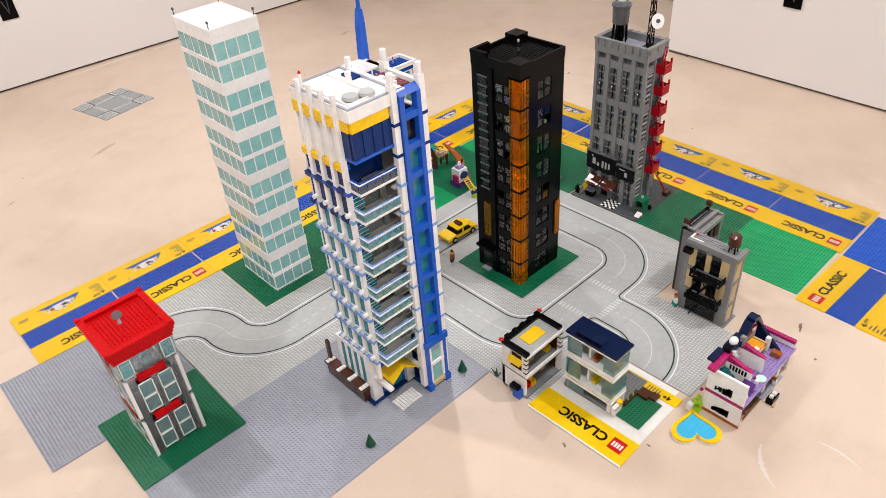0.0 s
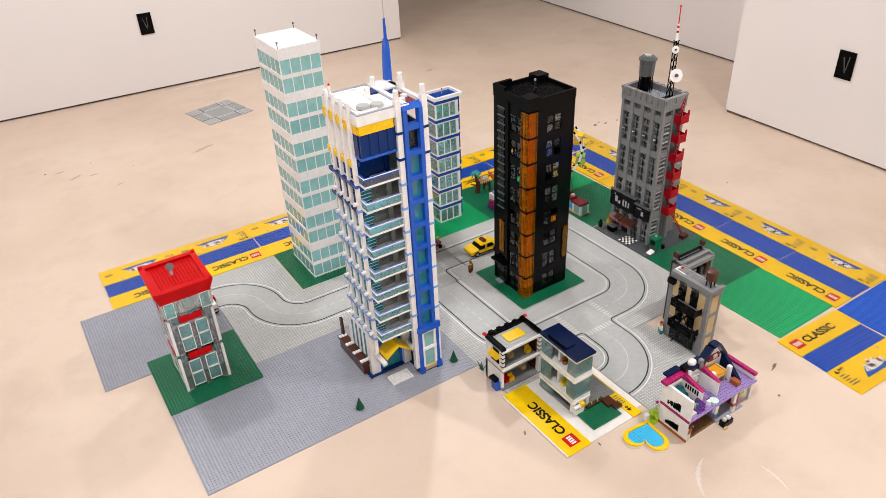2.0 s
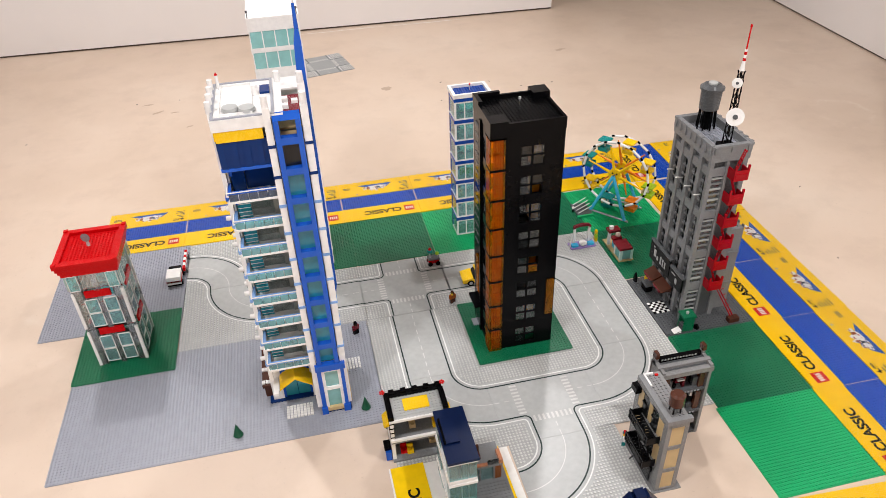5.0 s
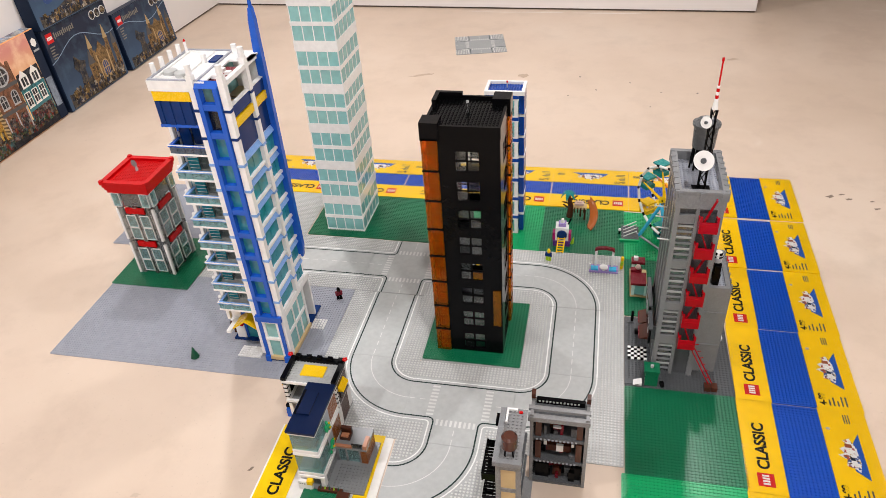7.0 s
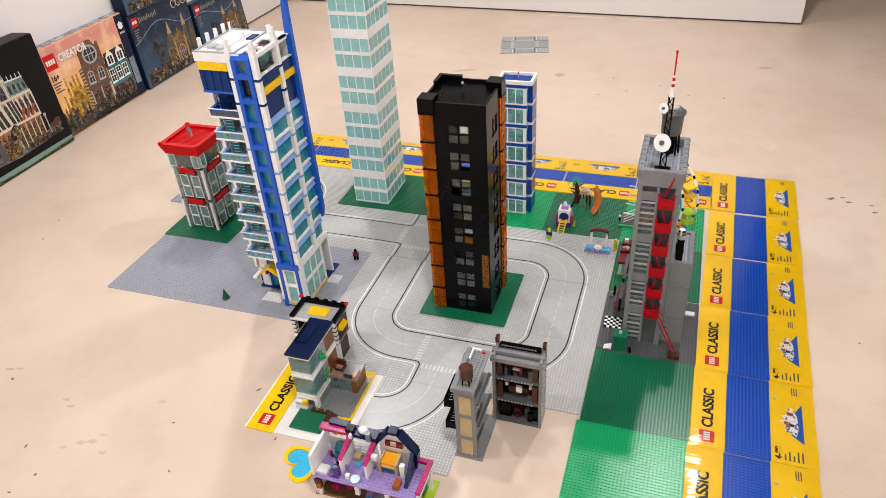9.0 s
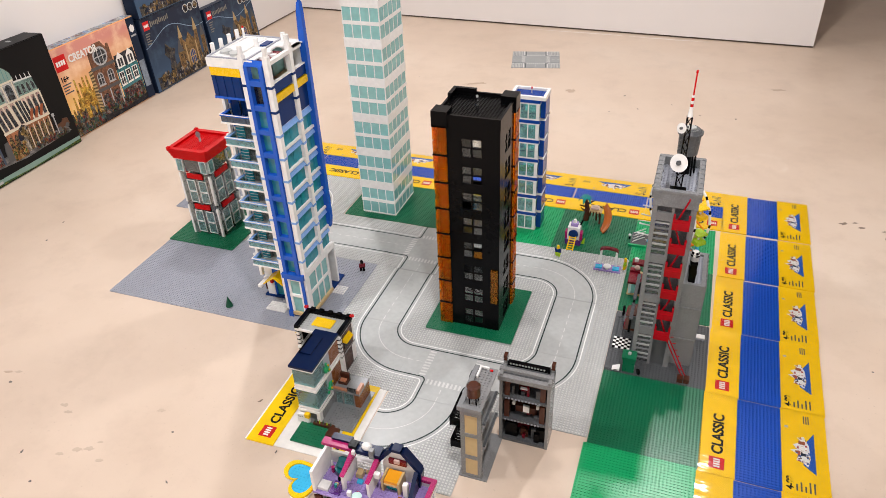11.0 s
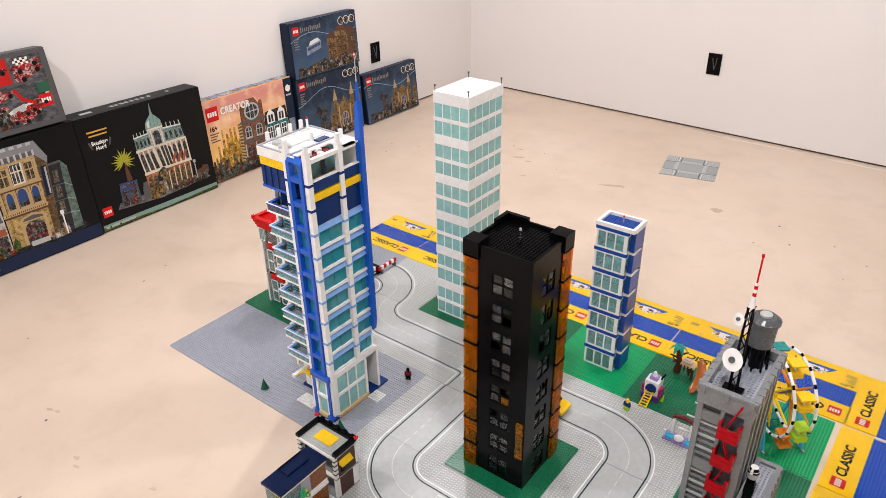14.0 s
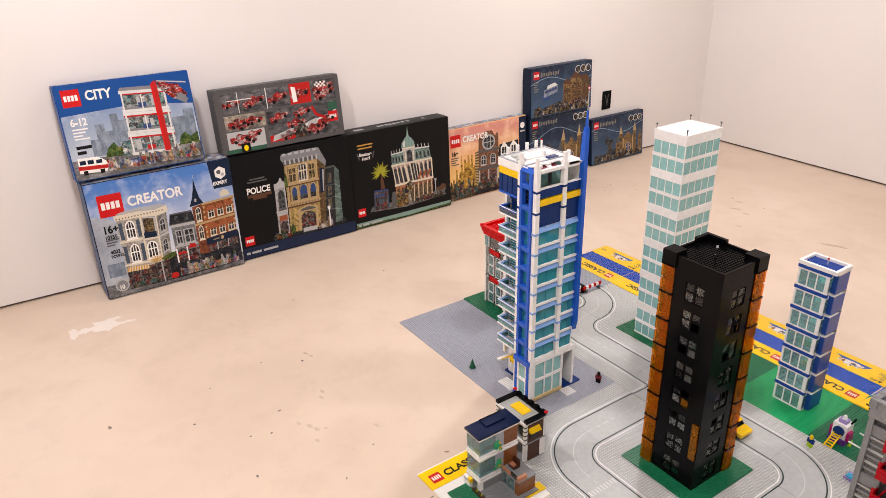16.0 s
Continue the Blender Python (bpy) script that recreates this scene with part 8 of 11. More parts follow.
def tree_slide():
    t = thing("toy_tree_house", (1.64, 1.71, PT), "brown toy tree house with palm leaves and orange slide", "toy tree house")
    z = PT
    random.seed(9)
    tubes("trunk", BROWN, t, ((1.618, 1.735, z), (1.622, 1.735, z + 0.040), 0.011, 0.009), ((1.622, 1.735, z + 0.038), (1.612, 1.738, z + 0.080), 0.009, 0.006), n=10)
    for a, h in ((2.6, 0.030), (3.4, 0.052), (0.6, 0.064), (4.4, 0.044)):
        tubes("branch", BROWN, t, ((1.619, 1.735, z + h), (1.619 + 0.026 * math.cos(a), 1.735 + 0.026 * math.sin(a), z + h + 0.008), 0.004, 0.002), n=8)
    for k in range(6):
        a = k * 1.05 + 0.3
        bm = bmesh.new()
        v = []
        for i in range(6):
            f = i / 5
            r, w = 0.026 * f, 0.007 * math.sin(math.pi * (0.15 + 0.8 * f))
            h = z + 0.086 + 0.008 * math.sin(math.pi * f) - 0.014 * f * f
            cx, cy = 1.613 + r * math.cos(a), 1.738 + r * math.sin(a)
            v.append((bm.verts.new((cx - w * math.sin(a), cy + w * math.cos(a), h)), bm.verts.new((cx + w * math.sin(a), cy - w * math.cos(a), h)), bm.verts.new((cx, cy, h + 0.003))))
        for i in range(5):
            (a0, b0, c0), (a1, b1, c1) = v[i], v[i + 1]
            bm.faces.new((a0, a1, c1, c0))
            bm.faces.new((c0, c1, b1, b0))
            bm.faces.new((b0, b1, a1, a0))
        part("palm_leaf", bm, TEALP, t, "dark green palm leaf")
    boxes("platform", TAN, t, (1.630, 1.716, z + 0.042, 1.672, 1.744, z + 0.048))
    boxes("platform_roof", C_PINK, t, (1.634, 1.720, z + 0.054, 1.662, 1.738, z + 0.060), (1.640, 1.724, z + 0.060, 1.656, 1.734, z + 0.064))
    boxes("post", BROWN, t, (1.664, 1.718, z, 1.670, 1.724, z + 0.042), (1.650, 1.736, z, 1.656, 1.742, z + 0.042))
    boxes("fence", BROWN, t, *[(1.632 + 0.010 * i, 1.714, z + 0.030, 1.636 + 0.010 * i, 1.7165, z + 0.048) for i in range(4)])
    # curved slide
    bm = bmesh.new()
    prev = None
    n = 14
    for i in range(n + 1):
        f = i / n
        a = radians(70 - 125 * f)
        cx, cy = 1.668 + 0.028 * math.cos(a), 1.700 + 0.042 * math.sin(a)
        h = z + 0.060 * (1 - f) ** 1.15 + 0.003
        d = Vector((math.cos(a), math.sin(a)))
        sec = []
        for u, up in ((-0.011, 0.008), (-0.008, 0.001), (0.008, 0.001), (0.011, 0.008), (0.013, 0.007), (0.010, -0.002), (-0.010, -0.002), (-0.013, 0.007)):
            sec.append(bm.verts.new((cx + d.x * u, cy + d.y * u, h + up)))
        if prev:
            for j in range(8):
                k = (j + 1) % 8
                bm.faces.new((prev[j], prev[k], sec[k], sec[j]))
        else:
            bm.faces.new(sec)
        prev = sec
    bm.faces.new(prev[::-1])
    bmesh.ops.recalc_face_normals(bm, faces=bm.faces)
    for f_ in bm.faces:
        f_.smooth = True
    part("slide", bm, RBROWN, t, "glossy orange-brown curved slide")


tree_slide()


def arch_bench():
    x, y = 1.733, 1.462
    t = thing("toy_arch", (x, y, PT), "lavender toy bench with white arch and magenta top", "toy bench")
    z = PT
    boxes("base", LAVEND, t, (x - 0.036, y - 0.016, z, x + 0.036, y + 0.014, z + 0.005))
    boxes("seat", AZURE, t, (x - 0.032, y - 0.012, z + 0.005, x - 0.014, y + 0.002, z + 0.010))
    boxes("seat", AZURE, t, (x + 0.014, y - 0.012, z + 0.005, x + 0.032, y + 0.002, z + 0.010))
    tubes("table", WHITE, t, ((x, y - 0.008, z + 0.005), (x, y - 0.008, z + 0.013), 0.004), ((x, y - 0.008, z + 0.013), (x, y - 0.008, z + 0.0155), 0.011), n=18)
    boxes("post", WHITE, t, (x - 0.024, y + 0.004, z + 0.005, x - 0.018, y + 0.010, z + 0.052))
    boxes("post", WHITE, t, (x + 0.018, y + 0.004, z + 0.005, x + 0.024, y + 0.010, z + 0.052))
    tubes("finial", WHITE, t, ((x - 0.035, y - 0.004, z + 0.005), (x - 0.035, y - 0.004, z + 0.020), 0.0025), n=8)
    bm = bmesh.new()
    prev = None
    for i in range(9):
        a = radians(180 - 22.5 * i)
        c = [(x + 0.025 * math.cos(a), z + 0.052 + 0.008 * math.sin(a)), (x + 0.025 * math.cos(a), z + 0.059 + 0.008 * math.sin(a))]
        sec = [bm.verts.new((u, yy, v)) for yy in (y + 0.003, y + 0.011) for u, v in c]
        if prev:
            for j, k in ((0, 1), (1, 3), (3, 2), (2, 0)):
                bm.faces.new((prev[j], prev[k], sec[k], sec[j]))
        prev = sec
    bmesh.ops.recalc_face_normals(bm, faces=bm.faces)
    part("arch", bm, DRED, t, "dark magenta arch top")
    t.scale = (1.14, 1.14, 1.14)


arch_bench()


def booth():
    t = thing("toy_booth", (1.832, 1.405, PT), "white toy ticket booth with dark red roof", "toy booth")
    z = PT
    x0, y0, x1, y1 = 1.810, 1.350, 1.852, 1.468
    boxes("base", TAN, t, (x0 - 0.003, y0 - 0.003, z, x1 + 0.003, y1 + 0.003, z + 0.004))
    boxes("wall", AQUA, t, (x0, y0, z + 0.004, x0 + 0.008, y0 + 0.008, z + 0.040), (x1 - 0.008, y0, z + 0.004, x1, y0 + 0.008, z + 0.040))
    boxes("wall", WHITE, t, (x0, y0 + 0.036, z + 0.004, x0 + 0.008, y0 + 0.044, z + 0.040), (x0, y1 - 0.030, z + 0.004, x0 + 0.008, y1 - 0.022, z + 0.050))
    boxes("window_pane", GLASS, t, (x0 + 0.001, y0 + 0.008, z + 0.006, x0 + 0.003, y0 + 0.036, z + 0.038))
    boxes("window_pane", GLASS, t, (x0 + 0.008, y0 + 0.001, z + 0.006, x1 - 0.008, y0 + 0.003, z + 0.038))
    boxes("counter", AZURE, t, (x0 + 0.010, y0 + 0.046, z + 0.004, x0 + 0.030, y0 + 0.080, z + 0.024))
    boxes("roof", DRED, t, (x0 - 0.004, y0 - 0.002, z + 0.040, x1 - 0.004, y0 + 0.050, z + 0.047), (x0 - 0.004, y0 + 0.050, z + 0.046, x0 + 0.026, y0 + 0.066, z + 0.053))
    boxes("roof", DRED, t, (x0 - 0.002, y1 - 0.036, z + 0.050, x1 - 0.006, y1 - 0.010, z + 0.058))
    bm = bmesh.new()
    ball(bm, (x0 + 0.016, y0 + 0.060, z + 0.058), 0.008)
    part("roof_ball", bm, C_PINK, t)
    boxes("sign", WHITE, t, (x0 + 0.004, y1 - 0.028, z + 0.058, x0 + 0.016, y1 - 0.018, z + 0.068))


booth()


def kiosk():
    t = thing("toy_kiosk", (1.842, 1.022, PT), "dark green toy news kiosk with white papers", "toy kiosk")
    z = PT
    x0, y0, x1, y1 = 1.838, 1.012, 1.868, 1.040
    boxes("wall", GREEN, t, (x0, y1 - 0.003, z, x1, y1, z + 0.046), (x1 - 0.003, y0, z, x1, y1 - 0.003, z + 0.046), (x0, y0, z, x1 - 0.003, y0 + 0.003, z + 0.046))
    boxes("roof", GREEN, t, (x0 - 0.004, y0 - 0.003, z + 0.046, x1 + 0.002, y1 + 0.002, z + 0.052))
    tubes("roof_knob", C_GREYL, t, ((x0 + 0.014, y0 + 0.014, z + 0.052), (x0 + 0.014, y0 + 0.014, z + 0.058), 0.004), n=12)
    boxes("counter", DGREY, t, (x0 + 0.001, y0 + 0.003, z, x0 + 0.012, y1 - 0.003, z + 0.018))
    bm = bmesh.new()
    slope(bm, 1.812, 1.008, 1.832, 1.026, z + 0.0035, z + 0.012, "e")
    part("paper_rack", bm, WHITE, t, "white newspaper rack")
    tubes("tyre", BLACK, t, ((1.876, 1.014, z + 0.008), (1.882, 1.016, z + 0.008), 0.008), n=16)
    boxes("paper_print", C_BLACK, t, (1.8165, 1.0078, z + 0.0050, 1.826, 1.0080, z + 0.0065))


kiosk()

planter = thing("toy_planter", (1.990, 1.024, PT), "pair of brown toy bins on the dark baseplate", "toy bin")
boxes("bin", BROWN, planter, (1.976, 1.012, PT, 1.990, 1.030, PT + 0.014))
boxes("bin", BROWN, planter, (1.992, 1.014, PT, 2.006, 1.032, PT + 0.013))
crate = thing("toy_vent", (2.020, 1.205, PT), "white toy vent block lying on the dark baseplate", "toy block")
boxes("body", BGREY, crate, (2.004, 1.196, PT, 2.036, 1.212, PT + 0.006))
boxes("lid", WHITE, crate, (2.004, 1.196, PT + 0.006, 2.036, 1.212, PT + 0.009))
hotdog = thing("toy_stand", (1.828, 1.210, PT), "black toy street stand on the dark forecourt", "toy stand")
boxes("body", BLACK, hotdog, (1.818, 1.190, PT + 0.003, 1.838, 1.218, PT + 0.022))
boxes("lid", DGREY, hotdog, (1.816, 1.188, PT + 0.022, 1.840, 1.220, PT + 0.026))


def ferris_wheel():
    c = Vector((1.918, 1.633, 0.147))
    t = thing("toy_ferris_wheel", (c.x, c.y, PT), "colourful toy-brick ferris wheel with blue legs", "toy ferris wheel")
    tilt = radians(-40)  # turn of the wheel's plane from the y-z plane
    ax = Vector((math.cos(tilt), -math.sin(tilt), 0))
    side = Vector((math.sin(tilt), math.cos(tilt), 0))
    R = 0.114

    def at(r, a, off):
        return c + side * (r * math.cos(a)) + Vector((0, 0, r * math.sin(a))) + ax * off
    for off in (-0.027, 0.027):
        for k in range(16):
            a, b = 2 * math.pi * k / 16, 2 * math.pi * (k + 1) / 16
            p, q = at(R, a, off), at(R, b, off)
            d = (q - p)
            tubes("rim_link", WHITE, t, (p + d * 0.13, q - d * 0.13, 0.0041), n=8)
            tubes("rim_joint", BLACK, t, (p - d * 0.12, p + d * 0.12, 0.0034), n=8)
        for k in range(6):
            a = 2 * math.pi * k / 6 + 0.26
            tubes("spoke", YELLOW if off < 0 else ORANGE, t, (at(0.014, a, off), at(R * 0.86, a, off), 0.0055, 0.0018), n=8)
        tubes("hub", YELLOW, t, (at(0, 0, off - 0.004), at(0, 0, off + 0.004), 0.022), n=20)
        for dx in (-0.007, 0.007):
            p = at(0, 0, off - 0.0045 if off < 0 else off + 0.0045) + side * dx + Vector((0, 0, 0.006))
            tubes("hub_dot", BLACK, t, (p, p + ax * (-0.001 if off < 0 else 0.001), 0.003), n=10)
    tubes("axle", DGREY, t, (at(0, 0, -0.042), at(0, 0, 0.042), 0.004), n=12)
    cols = [TEALP, TEALP, YELLOW, YELLOW, LIME, ORANGE, TEALP, YELLOW]
    for k in range(8):
        a = 2 * math.pi * (k + 0.3) / 8
        p = at(R * 0.97, a, 0)
        z0 = p.z - 0.031

        def gb(u0, u1, v0, v1, za, zc, name, mat):
            bm = bmesh.new()
            vs = [bm.verts.new(Vector((p.x, p.y, 0)) + ax * u + side * v + Vector((0, 0, z))) for z in (za, zc) for u, v in ((u0, v0), (u1, v0), (u1, v1), (u0, v1))]
            for f in ((3, 2, 1, 0), (4, 5, 6, 7), (0, 1, 5, 4), (1, 2, 6, 5), (2, 3, 7, 6), (3, 0, 4, 7)):
                bm.faces.new([vs[i] for i in f])
            bmesh.ops.recalc_face_normals(bm, faces=bm.faces)
            part(name, bm, mat, t)
        gb(-0.016, 0.016, -0.017, 0.017, z0, z0 + 0.013, "gondola", cols[k])
        gb(-0.016, 0.016, 0.012, 0.017, z0 + 0.013, z0 + 0.024, "gondola_back", TAN)
        gb(-0.018, 0.018, -0.018, 0.018, z0 + 0.034, z0 + 0.039, "gondola_roof", cols[k])
        gb(-0.002, 0.002, -0.002, 0.002, z0 + 0.010, z0 + 0.034, "gondola_post", WHITE)
    # legs and base
    for off in (-0.040, 0.040):
        for s in (-1, 1):
            foot = c + ax * (off * 1.3) + side * (0.062 * s)
            foot.z = PT + 0.004
            tubes("leg", AZURE, t, (at(0, 0, off), foot, 0.0055), n=8)
        a0, a1 = c + ax * (off * 1.3) + side * -0.075, c + ax * (off * 1.3) + side * 0.075
        a0.z = a1.z = PT + 0.0035
        tubes("foot_beam", BGREY, t, (a0, a1, 0.0035), n=8)
    # boarding ramp with rails on the west side
    p = Vector((1.790, 1.662, 0))
    p.z = 0
    tubes("ramp_rail", WHITE, t, *[(Vector((p.x, p.y - 0.03 + 0.018 * k, PT + 0.006)), Vector((p.x + 0.036, p.y - 0.048 + 0.018 * k, PT + 0.040)), 0.0016) for k in range(4)], n=6)
    boxes("ramp", DGREY, t, (p.x - 0.006, p.y - 0.044, PT, p.x + 0.046, p.y + 0.030, PT + 0.006))
    boxes("ramp_edge", LGREEN, t, (p.x - 0.012, p.y - 0.052, PT, p.x + 0.046, p.y - 0.0442, PT + 0.007))
    tubes("ramp_lamp", BLACK, t, ((p.x - 0.012, p.y - 0.010, PT), (p.x - 0.012, p.y - 0.010, PT + 0.014), 0.003), n=8)
    bm = bmesh.new()
    ball(bm, (p.x - 0.012, p.y - 0.010, PT + 0.017), 0.005)
    part("ramp_globe", bm, WHITE, t)


ferris_wheel()


# ---- toy set boxes along the west wall ----
C_CRIM = card("printed_crimson_card", (0.42, 0.015, 0.012), 0.35)
C_TEAL = card("printed_teal_card", (0.06, 0.20, 0.22), 0.35)
C_CREAM = card("printed_cream_card", (0.62, 0.56, 0.44), 0.35)
C_BRN = card("printed_brown_card", (0.10, 0.045, 0.025), 0.35)
C_HAZE = card("printed_haze_card", (0.60, 0.60, 0.58), 0.35)
C_ASH = card("printed_ash_grey_card", (0.085, 0.08, 0.08), 0.35)
C_STEEL = card("printed_steel_blue_card", (0.03, 0.06, 0.17), 0.35)
C_MID = card("printed_mid_grey_card", (0.20, 0.20, 0.21), 0.35)



def maths(nt, op, a, b=None):
    n = nt.nodes.new("ShaderNodeMath")
    n.operation = op
    for k, v in enumerate((a, b)):
        if v is None:
            continue
        if isinstance(v, (int, float)):
            n.inputs[k].default_value = v
        else:
            nt.links.new(v, n.inputs[k])
    return n.outputs[0]


def blend(nt, fac, a, b, mode="MIX"):
    n = nt.nodes.new("ShaderNodeMix")
    n.data_type, n.blend_type = "RGBA", mode
    if isinstance(fac, (int, float)):
        n.inputs[0].default_value = fac
    else:
        nt.links.new(fac, n.inputs[0])
    for k, v in ((6, a), (7, b)):
        if isinstance(v, tuple):
            n.inputs[k].default_value = (*v, 1)
        else:
            nt.links.new(v, n.inputs[k])
    return n.outputs[2]


def varnish(b):
    b.inputs["Roughness"].default_value, b.inputs["Specular IOR Level"].default_value = 0.36, 0.2


def scene_print(name, palette, scale=70.0, stretch=1.0, soft=0.35):
    """Printed picture too fine to make out: small irregular patches of a palette, at two sizes."""
    m, nt, b = material(name)
    varnish(b)
    co = nt.nodes.new("ShaderNodeTexCoord")
    mp = nt.nodes.new("ShaderNodeMapping")
    mp.inputs["Scale"].default_value = (1, 1, stretch)
    nt.links.new(co.outputs["Object"], mp.inputs["Vector"])
    warp = nt.nodes.new("ShaderNodeTexNoise")
    warp.inputs["Scale"].default_value, warp.inputs["Detail"].default_value = scale * 1.1, 3.0
    nt.links.new(mp.outputs[0], warp.inputs["Vector"])
    pull = nt.nodes.new("ShaderNodeVectorMath")
    pull.operation = "MULTIPLY_ADD"
    pull.inputs[1].default_value = (1.6 / scale,) * 3
    nt.links.new(warp.outputs["Color"], pull.inputs[0])
    nt.links.new(mp.outputs[0], pull.inputs[2])
    cols = []
    for sc in (scale, scale * 2.3):
        v = nt.nodes.new("ShaderNodeTexVoronoi")
        v.inputs["Scale"].default_value = sc
        nt.links.new(pull.outputs[0], v.inputs["Vector"])
        sep = nt.nodes.new("ShaderNodeSeparateColor")
        nt.links.new(v.outputs["Color"], sep.inputs[0])
        r = ramp(nt, sep.outputs[0], [(k / len(palette), c) for k, c in enumerate(palette)])
        r.color_ramp.interpolation = "CONSTANT"
        cols.append(r.outputs[0])
    c = blend(nt, 0.5, cols[0], cols[1])
    n = noise_node(nt, scale * 0.5, 5.0, 0.7)
    r = ramp(nt, n.outputs["Fac"], [(0.36, (soft * 0.4, soft * 0.4, soft * 0.4)), (0.62, (1.0, 1.0, 1.0))])
    nt.links.new(blend(nt, 0.95, c, r.outputs[0], "MULTIPLY"), b.inputs["Base Color"])
    return m


def sky_print(name, low, high, z0, z1, cloud=0.5, tone=(0.72, 0.74, 0.78), scale=9.0):
    """Printed sky that runs from one colour to another up the box, with soft clouds."""
    m, nt, b = material(name)
    varnish(b)
    co = nt.nodes.new("ShaderNodeTexCoord")
    sep = nt.nodes.new("ShaderNodeSeparateXYZ")
    nt.links.new(co.outputs["Object"], sep.inputs[0])
    mr = nt.nodes.new("ShaderNodeMapRange")
    mr.inputs["From Min"].default_value, mr.inputs["From Max"].default_value = z0, z1
    nt.links.new(sep.outputs[2], mr.inputs["Value"])
    r = ramp(nt, mr.outputs[0], [(0.0, low), (1.0, high)])
    n = noise_node(nt, scale, 6.0, 0.6)
    rc = ramp(nt, n.outputs["Fac"], [(0.48, (0, 0, 0)), (0.68, (cloud, cloud, cloud))])
    nt.links.new(blend(nt, rc.outputs[0], r.outputs[0], tone), b.inputs["Base Color"])
    return m


BLK, DRK, MDK = (0.006, 0.006, 0.008), (0.03, 0.03, 0.035), (0.12, 0.12, 0.13)
CRE, GLD, BRK, TLC = (0.55, 0.50, 0.40), (0.42, 0.26, 0.07), (0.32, 0.08, 0.03), (0.05, 0.16, 0.17)
WHT, REDC, GRNC, SKN = (0.70, 0.69, 0.66), (0.45, 0.02, 0.015), (0.04, 0.12, 0.03), (0.50, 0.30, 0.10)
P_CROWD = scene_print("printed_crowd", [BLK, DRK, MDK, shade(BRK, 0.5), BLK, shade(SKN, 0.6), (0.32, 0.29, 0.25), DRK, GRNC, TLC, BLK, shade(REDC, 0.6), shade(GLD, 0.6)], 75.0, 0.7)
P_CROWDL = scene_print("printed_street_life", [MDK, WHT, DRK, REDC, SKN, CRE, (0.25, 0.25, 0.26), (0.03, 0.10, 0.35), GRNC, GLD], 60.0, 0.6)
P_NIGHTL = scene_print("printed_night_scene", [BLK, (0.01, 0.02, 0.05), GLD, BLK, (0.20, 0.12, 0.04), (0.02, 0.04, 0.09), CRE, (0.05, 0.04, 0.03)], 55.0, 0.7)
P_PAVE = scene_print("printed_paving", [(0.16, 0.16, 0.17), (0.22, 0.22, 0.23), (0.12, 0.12, 0.12), (0.28, 0.27, 0.26)], 30.0, 3.0, 0.6)
P_DARKP = scene_print("printed_dark_paving", [(0.012, 0.014, 0.022), (0.02, 0.022, 0.03), (0.05, 0.05, 0.055), (0.01, 0.012, 0.02)], 40.0, 2.0, 0.5)
P_CAR = scene_print("printed_racing_car", [REDC, (0.6, 0.03, 0.02), BLK, REDC, WHT, (0.3, 0.01, 0.01), DRK, (0.55, 0.05, 0.04)], 85.0, 1.4, 0.3)
P_TRACK = scene_print("printed_track", [(0.09, 0.09, 0.10), (0.14, 0.14, 0.15), (0.06, 0.06, 0.065), (0.20, 0.19, 0.19)], 22.0, 2.5, 0.5)
P_GARAGE = scene_print("printed_garage", [(0.36, 0.30, 0.22), (0.22, 0.19, 0.16), (0.45, 0.42, 0.36), (0.14, 0.12, 0.10)], 30.0, 1.0, 0.8)
P_TREE = scene_print("printed_leaves", [GRNC, (0.08, 0.16, 0.03), (0.02, 0.06, 0.02), (0.20, 0.18, 0.03)], 110.0, 1.0, 0.4)
P_TOWN = scene_print("printed_far_town", [(0.24, 0.29, 0.36), (0.19, 0.235, 0.30), (0.28, 0.33, 0.39), (0.16, 0.20, 0.26)], 40.0, 0.3, 1.4)
P_TOPS = scene_print("printed_top_pictures", [WHT, (0.10, 0.25, 0.55), CRE, (0.35, 0.42, 0.5), WHT, MDK, BRK], 45.0, 1.0, 0.6)
P_ROCK = scene_print("printed_castle_rock", [(0.05, 0.05, 0.06), (0.10, 0.09, 0.08), (0.02, 0.03, 0.05), (0.16, 0.12, 0.07)], 50.0, 1.0, 0.4)
P_COAT = scene_print("printed_glass_rooms", [(0.10, 0.22, 0.22), (0.30, 0.42, 0.40), (0.03, 0.06, 0.07), WHT, (0.18, 0.10, 0.08), (0.06, 0.14, 0.16)], 48.0, 1.2, 0.9)
P_SUNTREE = scene_print("printed_autumn_leaves", [(0.70, 0.42, 0.05), (0.50, 0.24, 0.03), (0.25, 0.10, 0.02), (0.80, 0.55, 0.12)], 90.0, 1.0, 0.5)


def lean(x, y, z, deg):
    """A box that faces east and leans back by some degrees."""
    return x, y, z, deg


